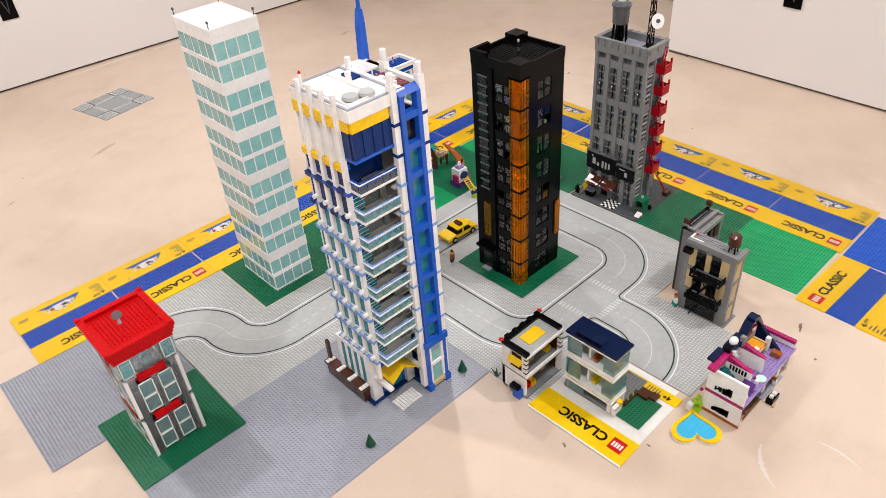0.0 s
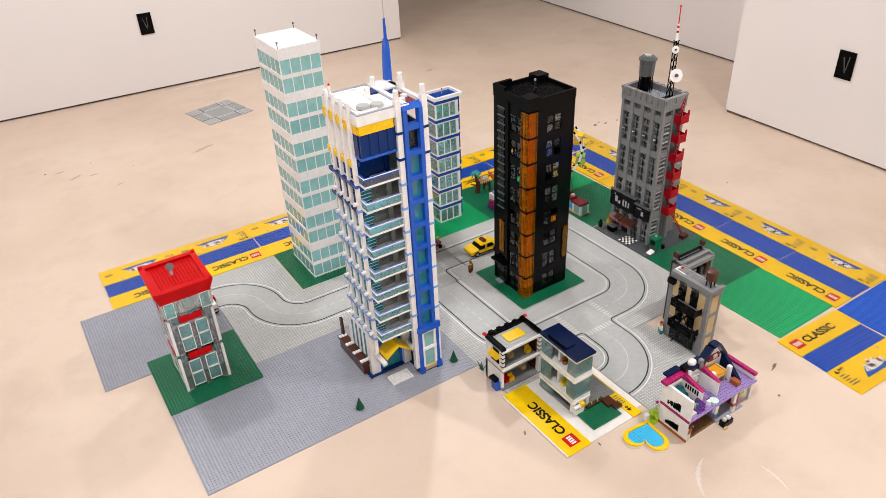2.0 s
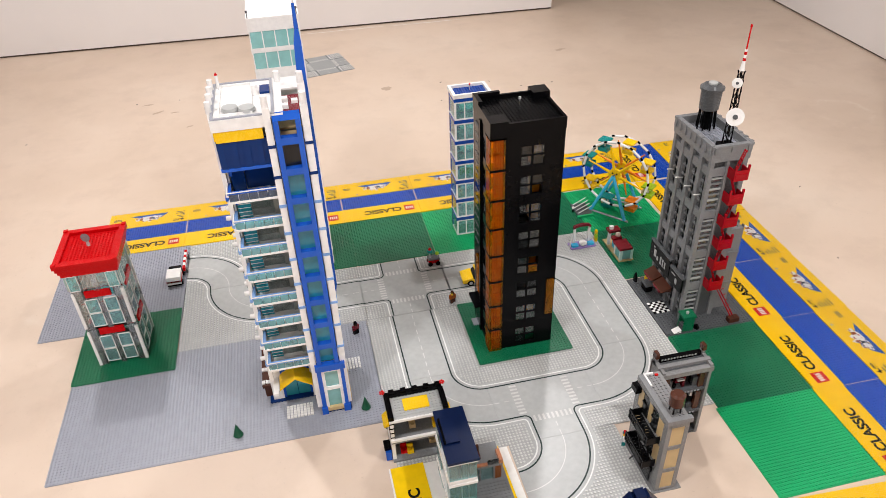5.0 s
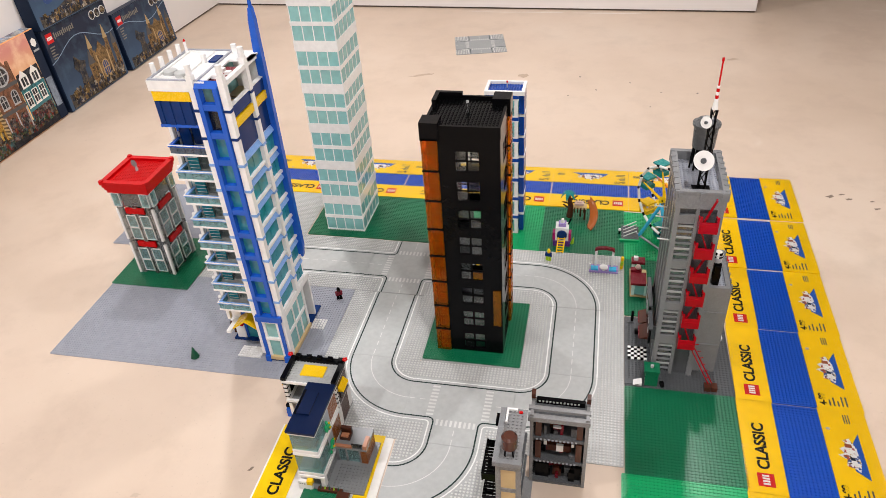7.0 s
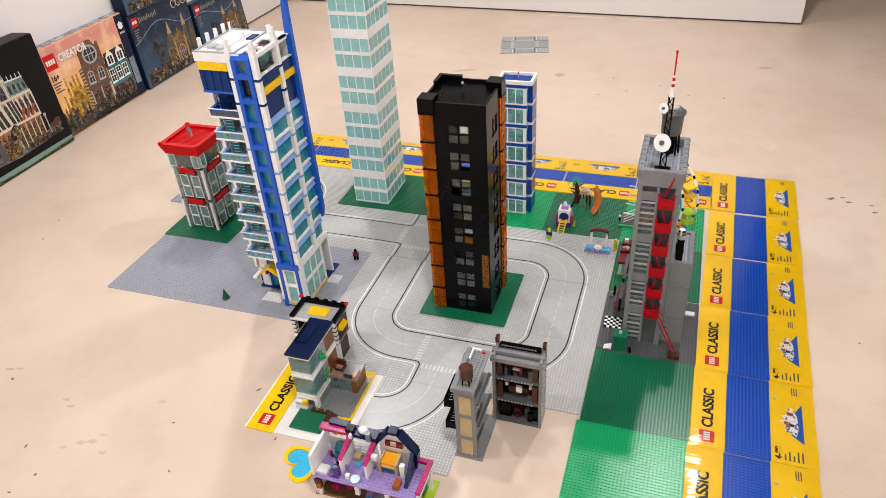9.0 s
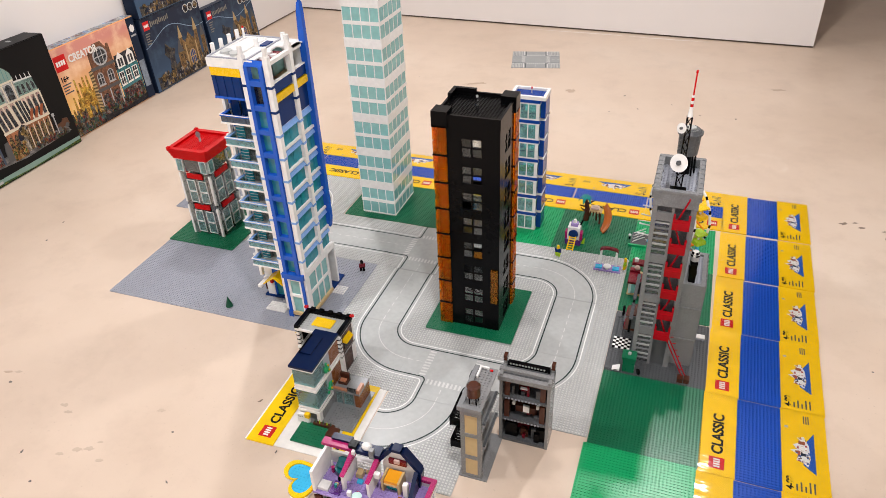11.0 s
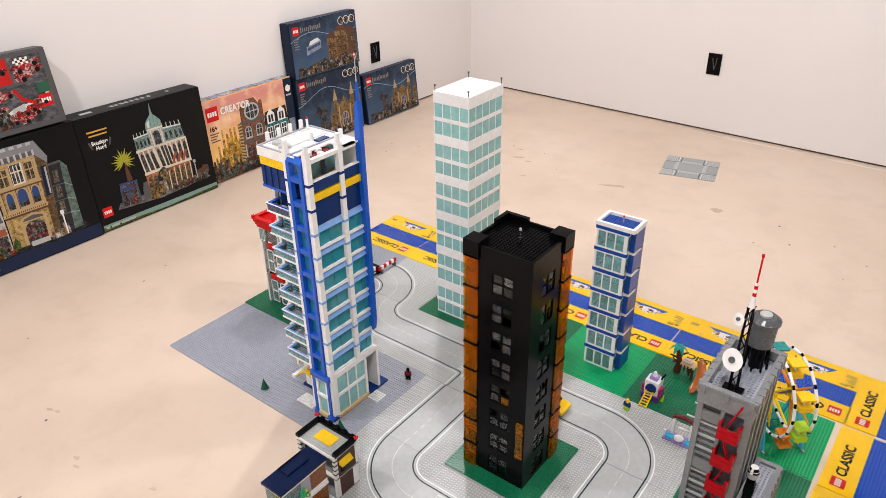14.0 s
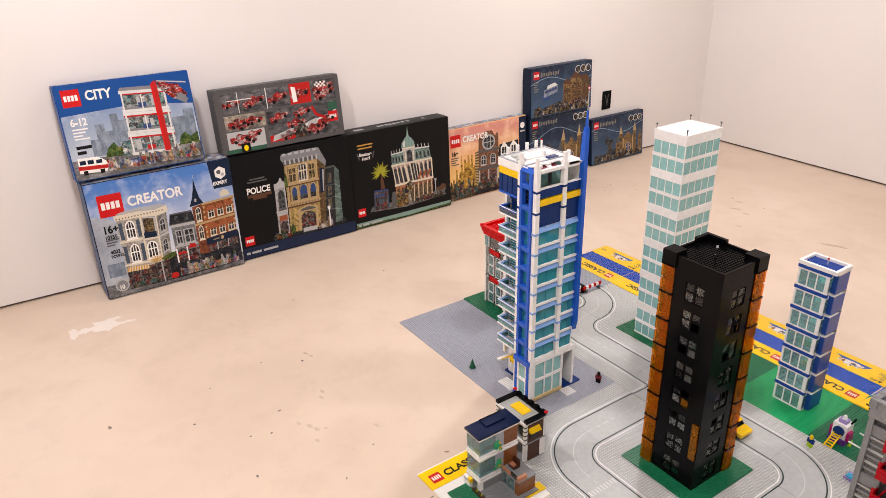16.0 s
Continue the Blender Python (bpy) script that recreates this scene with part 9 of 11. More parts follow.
class SetBox:
    """A printed carton. Local x runs along its front, z up, the front faces -y."""

    def __init__(self, label, w, h, d, m, body, side=None, top=None):
        self.t = thing("toy_set_box", (0, 0, 0), label, "toy box", "toy set boxes")
        self.w, self.h, self.d = w, h, d
        bm = bmesh.new()
        bx(bm, 0, 0, 0, w, d, h)
        bmesh.ops.bevel(bm, geom=bm.edges[:], offset=0.0025, segments=2, affect="EDGES")
        part("carton", bm, body, self.t)
        if side:
            boxes("side_panel", side, self.t, (-0.0006, 0.004, 0.004, 0.0, d - 0.004, h - 0.004))
            boxes("side_panel", side, self.t, (w, 0.004, 0.004, w + 0.0006, d - 0.004, h - 0.004))
        if top:
            boxes("top_panel", top, self.t, (0.004, 0.004, h, w - 0.004, d - 0.004, h + 0.0006))
        x, y, z, deg = m
        self.m = pose(x, y, z + d * math.sin(radians(deg)), -deg, 0, 90)

    def rect(self, name, mat, u0, v0, u1, v1, layer=1):
        boxes(name, mat, self.t, (u0, -0.0004 * layer, v0, u1, 0.0002, v1))

    def rects(self, name, mat, rs, layer=1):
        boxes(name, mat, self.t, *[(u0, -0.0004 * layer, v0, u1, 0.0002, v1) for u0, v0, u1, v1 in rs])

    def poly(self, name, mat, pts, layer=1):
        bm = bmesh.new()
        a = [bm.verts.new((u, -0.0004 * layer, v)) for u, v in pts]
        b = [bm.verts.new((u, 0.0002, v)) for u, v in pts]
        bm.faces.new(a)
        bm.faces.new(b[::-1])
        for i in range(len(pts)):
            j = (i + 1) % len(pts)
            bm.faces.new((a[j], a[i], b[i], b[j]))
        bmesh.ops.recalc_face_normals(bm, faces=bm.faces)
        part(name, bm, mat, self.t)

    def logo(self, u, v, s):
        self.rect("logo_panel", C_RED, u, v, u + s, v + s, 3)
        self.rects("logo_bar", C_WHITE, [(u + s * (0.12 + 0.20 * k), v + s * 0.34, u + s * (0.27 + 0.20 * k), v + s * 0.66) for k in range(4)], 4)

    def word(self, text, u, v, size, mat=None, layer=4):
        writing("printed_word", text, size, mat or C_WHITE, self.t, pose(u, -0.0004 * layer, v, 90, 0, 0) @ Matrix.Diagonal((0.86, 1, 1, 1)))

    def quad(self, name, mat, bl, br, tr, tl, layer=2, n=5):
        """A printed picture stretched over four corners."""
        bm = bmesh.new()
        uvl = bm.loops.layers.uv.new("UVMap")
        y = -0.0004 * layer
        g = []
        for i in range(n + 1):
            row = []
            for j in range(n + 1):
                a, c = i / n, j / n
                row.append(bm.verts.new((*[(1 - a) * (1 - c) * bl[q] + a * (1 - c) * br[q] + a * c * tr[q] + (1 - a) * c * tl[q] for q in (0,)], y, (1 - a) * (1 - c) * bl[1] + a * (1 - c) * br[1] + a * c * tr[1] + (1 - a) * c * tl[1])))
            g.append(row)
        for i in range(n):
            for j in range(n):
                f = bm.faces.new((g[i][j], g[i + 1][j], g[i + 1][j + 1], g[i][j + 1]))
                for loop, (a, c) in zip(f.loops, ((i, j), (i + 1, j), (i + 1, j + 1), (i, j + 1))):
                    loop[uvl].uv = (a / n, c / n)
        part(name, bm, mat, self.t)

    def crowd(self, name, mat, u0, u1, v0, v1, seed, layer=6, dip=0.0):
        """A band of printed street life with an uneven upper outline."""
        rnd = random.Random(seed)
        n = max(6, int((u1 - u0) / 0.011))
        top = []
        for k in range(n):
            a, c = u0 + (u1 - u0) * k / n, u0 + (u1 - u0) * (k + 0.75) / n
            hh = v0 + (v1 - v0) * rnd.uniform(0.35, 1.0) + dip * abs(2 * k / n - 1)
            top += [(a, hh), (c, hh * 0.97 + v0 * 0.03)]
        self.poly(name, mat, [(u0, v0 + dip), ((u0 + u1) / 2, v0), (u1, v0 + dip)] + top[::-1], layer)

    def small_text(self, rows, mat, u, v, w, step, hgt, layer=3):
        self.rects("small_print", mat, [(u, v - step * k, u + w * (1 - 0.2 * (k % 3)), v - step * k + hgt) for k in range(rows)], layer)

    def done(self):
        self.t.matrix_basis = self.m


def wall_print(name, wall, course=0.0065, depth=0.45):
    """Printed masonry: mottled colour with faint courses and toy-brick joints."""
    m, nt, b = material(name)
    varnish(b)
    co = nt.nodes.new("ShaderNodeTexCoord")
    sep = nt.nodes.new("ShaderNodeSeparateXYZ")
    nt.links.new(co.outputs["Object"], sep.inputs[0])
    n = noise_node(nt, 60.0, 5.0, 0.7)
    c = ramp(nt, n.outputs["Fac"], [(0.34, shade(wall, 0.30)), (0.50, shade(wall, 0.85)), (0.68, shade(wall, 1.25))]).outputs[0]
    line = maths(nt, "LESS_THAN", maths(nt, "FRACT", maths(nt, "MULTIPLY", sep.outputs[2], 1 / course)), 0.28)
    c = blend(nt, maths(nt, "MULTIPLY", line, depth), c, shade(wall, 0.35))
    line = maths(nt, "LESS_THAN", maths(nt, "FRACT", maths(nt, "MULTIPLY", sep.outputs[0], 0.37 / course)), 0.10)
    c = blend(nt, maths(nt, "MULTIPLY", line, depth * 0.6), c, shade(wall, 0.4))
    big = noise_node(nt, 15.0, 3.0, 0.6)
    rb = ramp(nt, big.outputs["Fac"], [(0.36, (0.55, 0.55, 0.57)), (0.60, (1.0, 1.0, 1.0))])
    nt.links.new(blend(nt, 0.8, c, rb.outputs[0], "MULTIPLY"), b.inputs["Base Color"])
    return m


def box4(a0, c0, a1, c1):
    return [(a0, c0), (a1, c0), (a1, c1), (a0, c1)]


def arch4(a0, c0, a1, c1, rise=0.35):
    """An upright opening with a rounded head."""
    m, r, k = (a0 + a1) / 2, (a1 - a0) / 2, (c1 - c0) * rise
    return [(a0, c0), (a1, c0)] + [(m + r * math.cos(j * math.pi / 6), c1 - k + k * math.sin(j * math.pi / 6)) for j in range(7)]


class Front:
    """A printed house front on a set box: a wall over four corners, and flat shapes laid on it in the wall's own unit square."""

    def __init__(self, box, wall, bl, br, tr, tl, layer=2.4):
        self.box, self.q, self.layer = box, (bl, br, tr, tl), layer
        self.lay("printed_house", wall, [box4(0, 0, 1, 1)], 0)

    def at(self, a, c):
        (x0, z0), (x1, z1), (x2, z2), (x3, z3) = self.q
        w0, w1, w2, w3 = (1 - a) * (1 - c), a * (1 - c), a * c, (1 - a) * c
        return w0 * x0 + w1 * x1 + w2 * x2 + w3 * x3, w0 * z0 + w1 * z1 + w2 * z2 + w3 * z3

    def lay(self, name, mat, shapes, lift=0.6):
        """Each shape is a part; rows of many small ones stay one part."""
        many = len(shapes) > 8 or "bar" in name
        bm = bmesh.new()
        for pts in shapes:
            vs = []
            for a, c in pts:
                u, v = self.at(a, c)
                vs.append(bm.verts.new((u, -0.0004 * (self.layer + lift), v)))
            bm.faces.new(vs)
            if not many:
                part(name, bm, mat, self.box.t)
                bm = bmesh.new()
        if many:
            tagged(part(name, bm, mat, self.box.t), "row of small printed shapes", kind="stuff")
        else:
            bm.free()

    def windows(self, cells, surround, glass, arched=False, bars=(0.5,), rail=0.55, edge=0.16, lift=0.6):
        """Framed openings with glazing bars, a sill and a shaded head."""
        shape = arch4 if arched else box4
        outer, inner, bar, sill = [], [], [], []
        for a0, c0, a1, c1 in cells:
            e, g = (a1 - a0) * edge, (c1 - c0) * edge * 0.5
            outer.append(shape(a0 - e, c0 - g, a1 + e, c1 + g))
            inner.append(shape(a0, c0, a1, c1))
            bar += [box4(a0 + (a1 - a0) * k - e * 0.35, c0, a0 + (a1 - a0) * k + e * 0.35, c1 - g * 0.6) for k in bars]
            if rail:
                m = c0 + (c1 - c0) * rail
                bar.append(box4(a0, m - g * 0.45, a1, m + g * 0.45))
            sill.append(box4(a0 - 1.6 * e, c0 - 2.2 * g, a1 + 1.6 * e, c0 - g))
        self.lay("printed_window_frame", surround, outer, lift)
        self.lay("printed_window", glass, inner, lift + 0.5)
        if bar:
            self.lay("printed_glazing_bar", surround, bar, lift + 1.0)
        self.lay("printed_window_sill", surround, sill, lift + 1.1)


def disc(u, v, r, n=12, squash=1.0):
    return [(u + r * math.cos(2 * math.pi * k / n), v + r * squash * math.sin(2 * math.pi * k / n)) for k in range(n)]


P_PANE = scene_print("printed_window_glass", [BLK, DRK, (0.03, 0.05, 0.07), MDK, BLK, (0.16, 0.17, 0.18), (0.05, 0.04, 0.03)], 120.0, 0.8, 0.6)
P_PANEW = scene_print("printed_lit_window", [(0.10, 0.06, 0.02), DRK, (0.40, 0.26, 0.08), (0.06, 0.05, 0.04), (0.25, 0.18, 0.10), BLK], 130.0, 0.8, 0.5)
P_SHOP = scene_print("printed_shop_window", [BLK, DRK, (0.20, 0.13, 0.07), BLK, MDK, (0.32, 0.30, 0.27), (0.02, 0.03, 0.05), shade(REDC, 0.7)], 105.0, 0.7, 0.5)
W_BANK, W_BANKS = wall_print("printed_white_stone", (0.56, 0.52, 0.45)), wall_print("printed_white_stone_shaded", (0.34, 0.32, 0.29))
W_GREY, W_BRICK, W_BRICKS = wall_print("printed_grey_stone", (0.20, 0.21, 0.22)), wall_print("printed_orange_brick", (0.40, 0.115, 0.035), 0.005, 0.6), wall_print("printed_red_brick", (0.26, 0.075, 0.03), 0.005, 0.6)
W_GOLD, W_GOLDS = wall_print("printed_gold_stone", (0.50, 0.34, 0.12)), wall_print("printed_brown_stone", (0.17, 0.11, 0.045))
W_DARK, W_SAGE, W_PALE = wall_print("printed_dark_stone", (0.030, 0.032, 0.034)), wall_print("printed_sage_stone", (0.15, 0.21, 0.18)), wall_print("printed_pale_stone", (0.52, 0.51, 0.49))
W_PINK, W_TERRA, W_MANS = wall_print("printed_pink_stone", (0.62, 0.42, 0.36)), wall_print("printed_terracotta", (0.42, 0.17, 0.08)), wall_print("printed_green_slate", (0.22, 0.33, 0.29), 0.009)
W_BROWN = wall_print("printed_brownstone", (0.25, 0.11, 0.06), 0.006, 0.55)
C_SLATE = card("printed_slate_card", (0.055, 0.075, 0.11), 0.4)
C_NAVYD = card("printed_dark_navy_card", (0.012, 0.020, 0.050), 0.4)
C_STEELD = card("printed_dull_blue_card", (0.05, 0.10, 0.20), 0.4)
W_TEAL = wall_print("printed_teal_boards", (0.05, 0.24, 0.26))
P_PALE = scene_print("printed_pale_haze", [(0.42, 0.46, 0.52), (0.50, 0.53, 0.58), (0.36, 0.41, 0.48)], 12.0, 0.5, 1.6)
P_WARM = scene_print("printed_warm_street_life", [(0.30, 0.12, 0.03), BLK, (0.50, 0.26, 0.06), DRK, (0.40, 0.18, 0.05), GRNC, (0.55, 0.40, 0.18)], 80.0, 0.8, 0.5)


# large corner-square set: white, grey and brick houses under a blue sky
S_DAY = sky_print("printed_day_sky", (0.58, 0.62, 0.68), (0.07, 0.19, 0.50), 0.16, 0.46)
b = SetBox("large blue toy set box showing brick-built corner houses", 0.583, 0.497, 0.120, lean(-0.606, 0.030, 0, 1.5), C_NAVYD, C_STEELD, P_TOPS)
b.rect("printed_sky", S_DAY, 0.003, 0.03, 0.580, 0.494, 1)
b.poly("printed_haze", P_PALE, [(0.003, 0.030), (0.120, 0.030), (0.110, 0.30), (0.060, 0.345), (0.003, 0.365)], 1.3)
b.rect("printed_street", P_PAVE, 0.003, 0.003, 0.580, 0.060, 1.6)
b.poly("printed_base", P_DARKP, [(0.090, 0.022), (0.30, 0.016), (0.575, 0.022), (0.575, 0.160), (0.10, 0.12)], 1.9)
f = Front(b, W_BANK, (0.092, 0.100), (0.180, 0.094), (0.184, 0.330), (0.092, 0.328))
f.lay("printed_pilaster", C_SLATE, [box4(a, c, a + 0.16, c + 0.32) for a in (0.05, 0.80) for c in (0.17, 0.62)], 0.5)
f.windows([(0.36, 0.19, 0.68, 0.49), (0.36, 0.64, 0.68, 0.93)], C_WHITE, P_PANE, True, (0.33, 0.67))
f.lay("printed_cornice", C_CREAM, [box4(-0.04, 0.56, 1.0, 0.60), box4(-0.04, 0.11, 1.0, 0.15)], 1.0)
f = Front(b, W_BANK, (0.180, 0.094), (0.240, 0.100), (0.248, 0.318), (0.184, 0.330), 2.5)
f.windows([(0.12, 0.62, 0.78, 0.94)], C_GREYL, P_PANEW, False, (), 0)
f.windows([(0.16, 0.20, 0.70, 0.48)], C_WHITE, P_PANE, True, (0.33, 0.67))
f.lay("printed_balcony", C_NIGHT, [box4(0.05, 0.57, 0.85, 0.68)], 2.4)
f.lay("printed_cornice", C_CREAM, [box4(0.0, 0.53, 1.0, 0.57), box4(0.0, 0.10, 1.0, 0.15), box4(-0.06, 0.15, 0.05, 1.0), box4(0.92, 0.15, 1.0, 1.0)], 1.0)
f = Front(b, W_BANKS, (0.240, 0.100), (0.278, 0.118), (0.289, 0.326), (0.248, 0.318))
f.windows([(0.25, 0.22, 0.7, 0.46), (0.25, 0.64, 0.7, 0.88)], C_GREYL, P_PANE, True, (0.5,))
f.lay("printed_cornice", C_GREYL, [box4(0, 0.53, 1, 0.58)], 1.0)
b.poly("printed_cornice", C_CREAM, [(0.086, 0.328), (0.184, 0.322), (0.250, 0.313), (0.296, 0.322), (0.294, 0.350), (0.246, 0.340), (0.182, 0.348), (0.086, 0.348)], 4)
b.poly("printed_parapet", C_GREYL, [(0.090, 0.348), (0.182, 0.348), (0.246, 0.340), (0.292, 0.350), (0.270, 0.360), (0.180, 0.364), (0.110, 0.358)], 4.2)
b.rects("printed_dentil", C_GREYD, [(0.092 + 0.012 * k, 0.330, 0.097 + 0.012 * k, 0.335) for k in range(16)], 4.6)
b.quad("printed_shop", P_SHOP, (0.092, 0.026), (0.262, 0.022), (0.262, 0.112), (0.092, 0.102), 3.4, 1)
f = Front(b, C_GOLD, (0.090, 0.100), (0.180, 0.094), (0.180, 0.114), (0.098, 0.120), 5)
f.lay("printed_awning_stripe", C_CREAM, [box4(0.08 + 0.12 * k, 0.0, 0.13 + 0.12 * k, 1.0) for k in range(8)], 0.4)
f = Front(b, W_GREY, (0.296, 0.085), (0.395, 0.082), (0.394, 0.254), (0.296, 0.257), 2.6)
f.windows([(0.16, 0.50, 0.36, 0.82), (0.52, 0.50, 0.86, 0.82)], C_GREYL, P_PANE, False, (0.5,))
f.lay("printed_cornice", C_GREYL, [box4(-0.03, 0.93, 1.03, 1.0), box4(0, 0.40, 1, 0.44)], 1.4)
f.lay("printed_shop", P_SHOP, [arch4(0.08, 0.0, 0.46, 0.36, 0.3), box4(0.52, 0.0, 0.96, 0.30)], 0.8)
f.lay("printed_sign", C_CRIM, [box4(0.10, 0.20, 0.44, 0.27)], 1.6)
f.lay("printed_post", C_WHITE, [box4(0.02, 0.0, 0.07, 0.38), box4(0.46, 0.0, 0.52, 0.38)], 1.8)
f = Front(b, P_DARKP, (0.290, 0.257), (0.398, 0.254), (0.390, 0.304), (0.300, 0.306), 3)
f.lay("printed_roof_edge", C_GREYD, [box4(0, 0.90, 1, 1.02), box4(0, 0, 1, 0.08)], 0.6)
f.lay("printed_dormer", P_PANE, [box4(0.20, 0.2, 0.36, 0.75), box4(0.62, 0.2, 0.78, 0.75)], 0.5)
f = Front(b, W_BRICKS, (0.395, 0.100), (0.432, 0.096), (0.440, 0.322), (0.395, 0.315), 2.9)
f.windows([(0.30, 0.70, 0.72, 0.95), (0.30, 0.32, 0.72, 0.57)], C_CREAM, P_PANE, True, (0.5,))
f.lay("printed_cornice", C_TAN, [box4(0, 0.60, 1, 0.645)], 1.4)
f = Front(b, W_BRICK, (0.432, 0.096), (0.566, 0.108), (0.574, 0.328), (0.440, 0.322), 2.9)
f.windows([(a, c, a + 0.16, c + 0.17) for a in (0.16, 0.46, 0.76) for c in (0.33, 0.70)], C_CREAM, P_PANE, False, (0.5,))
f.lay("printed_awning", C_BRICK, [[(a - 0.03, c), (a + 0.19, c), (a + 0.17, c + 0.10), (a - 0.01, c + 0.10)] for a in (0.16, 0.46, 0.76) for c in (0.46, 0.83)], 2.0)
f.lay("printed_quoin", C_TAN, [box4(0.0, 0.30 + 0.10 * k, 0.055, 0.345 + 0.10 * k) for k in range(7)] + [box4(0.945, 0.30 + 0.10 * k, 1.0, 0.345 + 0.10 * k) for k in range(7)], 0.6)
f.lay("printed_cornice", C_TAN, [box4(-0.02, 0.60, 1.02, 0.645), box4(-0.03, 0.97, 1.04, 1.01)], 1.4)
f.lay("printed_shop", P_SHOP, [box4(0.0, 0.0, 1.0, 0.16)], 1.0)
f.lay("printed_shop_front", C_NIGHT, [box4(-0.02, 0.16, 1.03, 0.29)], 1.2)
f.lay("printed_post", C_GREYL, [box4(0.30, 0, 0.33, 0.16), box4(0.66, 0, 0.69, 0.16)], 1.6)
f.lay("printed_sign", C_TAN, [disc(0.5, 0.225, 0.05, 10, 0.8), box4(0.2, 0.22, 0.4, 0.235)], 1.6)
b.poly("printed_spire", C_NIGHT, [(0.386, 0.318), (0.446, 0.324), (0.432, 0.352), (0.424, 0.395), (0.420, 0.440), (0.412, 0.392), (0.400, 0.350)], 4)
b.rects("printed_spire_window", C_GREYL, [(0.410, 0.336, 0.418, 0.350), (0.4195, 0.436, 0.4215, 0.452)], 4.6)
b.poly("printed_gable", C_CREAM, [(0.520, 0.334), (0.562, 0.336), (0.558, 0.356), (0.541, 0.368), (0.524, 0.356)], 3.4)
for k in range(11):
    a = 0.1 + 2 * math.pi * k / 11
    b.poly("printed_palm", C_GOLD, [(0.214, 0.127), (0.214 + 0.020 * math.cos(a - 0.14), 0.127 + 0.013 * math.sin(a - 0.14)), (0.214 + 0.031 * math.cos(a), 0.127 + 0.020 * math.sin(a)), (0.214 + 0.020 * math.cos(a + 0.14), 0.127 + 0.013 * math.sin(a + 0.14))], 6.6 + 0.05 * k)
b.poly("printed_canopy", P_TREE, [(0.232, 0.122), (0.262, 0.138), (0.296, 0.140), (0.292, 0.120), (0.250, 0.112)], 5.6)
b.rects("printed_lamp_post", C_GREYL, [(0.2285, 0.018, 0.2335, 0.112)], 7)
b.poly("printed_umbrella", C_CRIM, [(0.350, 0.140), (0.386, 0.138), (0.380, 0.156), (0.360, 0.160)], 6.6)
b.poly("printed_car", C_CRIM, disc(0.275, 0.034, 0.017, 10, 0.8), 7.4)
b.crowd("printed_street_life", P_CROWD, 0.100, 0.215, 0.022, 0.070, 31, 6)
b.crowd("printed_street_life", P_CROWDL, 0.300, 0.560, 0.024, 0.085, 41, 6)
b.logo(0.040, 0.350, 0.092)
b.word("CREATOR", 0.150, 0.395, 0.056)
b.word("16+", 0.036, 0.296, 0.044, C_BLACK)
b.word("10255", 0.038, 0.264, 0.022, C_BLACK)
b.word("4002", 0.046, 0.200, 0.022, C_BLACK)
b.word("PCS/PZS", 0.046, 0.181, 0.016, C_BLACK)
b.small_text(3, C_GREYD, 0.040, 0.250, 0.05, 0.011, 0.005, 4)
b.rect("printed_inset", P_TOWN, 0.022, 0.092, 0.088, 0.150, 3)
b.poly("printed_badge", C_GREYL, disc(0.062, 0.050, 0.028), 4)
b.poly("printed_badge", C_MID, disc(0.062, 0.050, 0.022), 5)
b.word("10", 0.048, 0.042, 0.026, C_WHITE, 6)
b.poly("printed_side", C_NIGHT, [(0.500, 0.3745), (0.580, 0.3745), (0.580, 0.494), (0.488, 0.494)], 2)
b.poly("printed_badge", C_WHITE, [(0.536 + 0.026 * math.cos(k * 1.0472 + 0.52), 0.440 + 0.028 * math.sin(k * 1.0472 + 0.52)) for k in range(6)], 4)
b.poly("printed_badge", C_GREYD, disc(0.530, 0.444, 0.010, 6), 5)
b.poly("printed_badge", C_GREYL, disc(0.545, 0.432, 0.008, 6), 5)
b.word("EXPERT", 0.499, 0.396, 0.021)
b.done()

# black set box with a gold corner building
b = SetBox("large black toy set box showing a gold corner building", 0.585, 0.487, 0.115, lean(-0.632, 0.616, 0, 1.5), C_BLACK, C_BLACK, C_BLACK)
b.rect("printed_base", C_NAVYD, 0.004, 0.004, 0.581, 0.056, 1)
b.poly("printed_ground", P_DARKP, [(0.150, 0.064), (0.400, 0.050), (0.540, 0.064), (0.52, 0.095), (0.17, 0.095)], 1.6)
f = Front(b, W_PALE, (0.184, 0.080), (0.238, 0.076), (0.240, 0.318), (0.190, 0.312))
f.windows([(0.30, 0.56, 0.80, 0.90)], C_GREYD, P_PANE, True, (0.5,), 0.5)
f.lay("printed_cornice", C_GREYL, [box4(-0.05, 0.46, 1.0, 0.51), box4(-0.05, 0.95, 1.0, 1.02), box4(0.0, 0.5, 0.10, 0.95), box4(0.90, 0.5, 1.0, 0.95)], 1.4)
f.lay("printed_shop", P_SHOP, [box4(0.14, 0.04, 0.90, 0.28)], 0.8)
f.lay("printed_awning", C_BRICK, [box4(0.16, 0.29, 0.92, 0.40)], 1.6)
f.lay("printed_sign", C_GREYL, [disc(0.62, 0.45, 0.16, 10, 0.22)], 2.4)
b.poly("printed_gable", C_GREYL, [(0.188, 0.314), (0.240, 0.320), (0.238, 0.332), (0.230, 0.334), (0.226, 0.350), (0.220, 0.352), (0.212, 0.336), (0.200, 0.328), (0.190, 0.330)], 3.2)
f = Front(b, W_GOLD, (0.242, 0.078), (0.398, 0.074), (0.412, 0.412), (0.248, 0.410))
f.windows([(0.12, 0.735, 0.32, 0.92)], C_TAN, P_PANEW, False, (0.5,), 0.6)
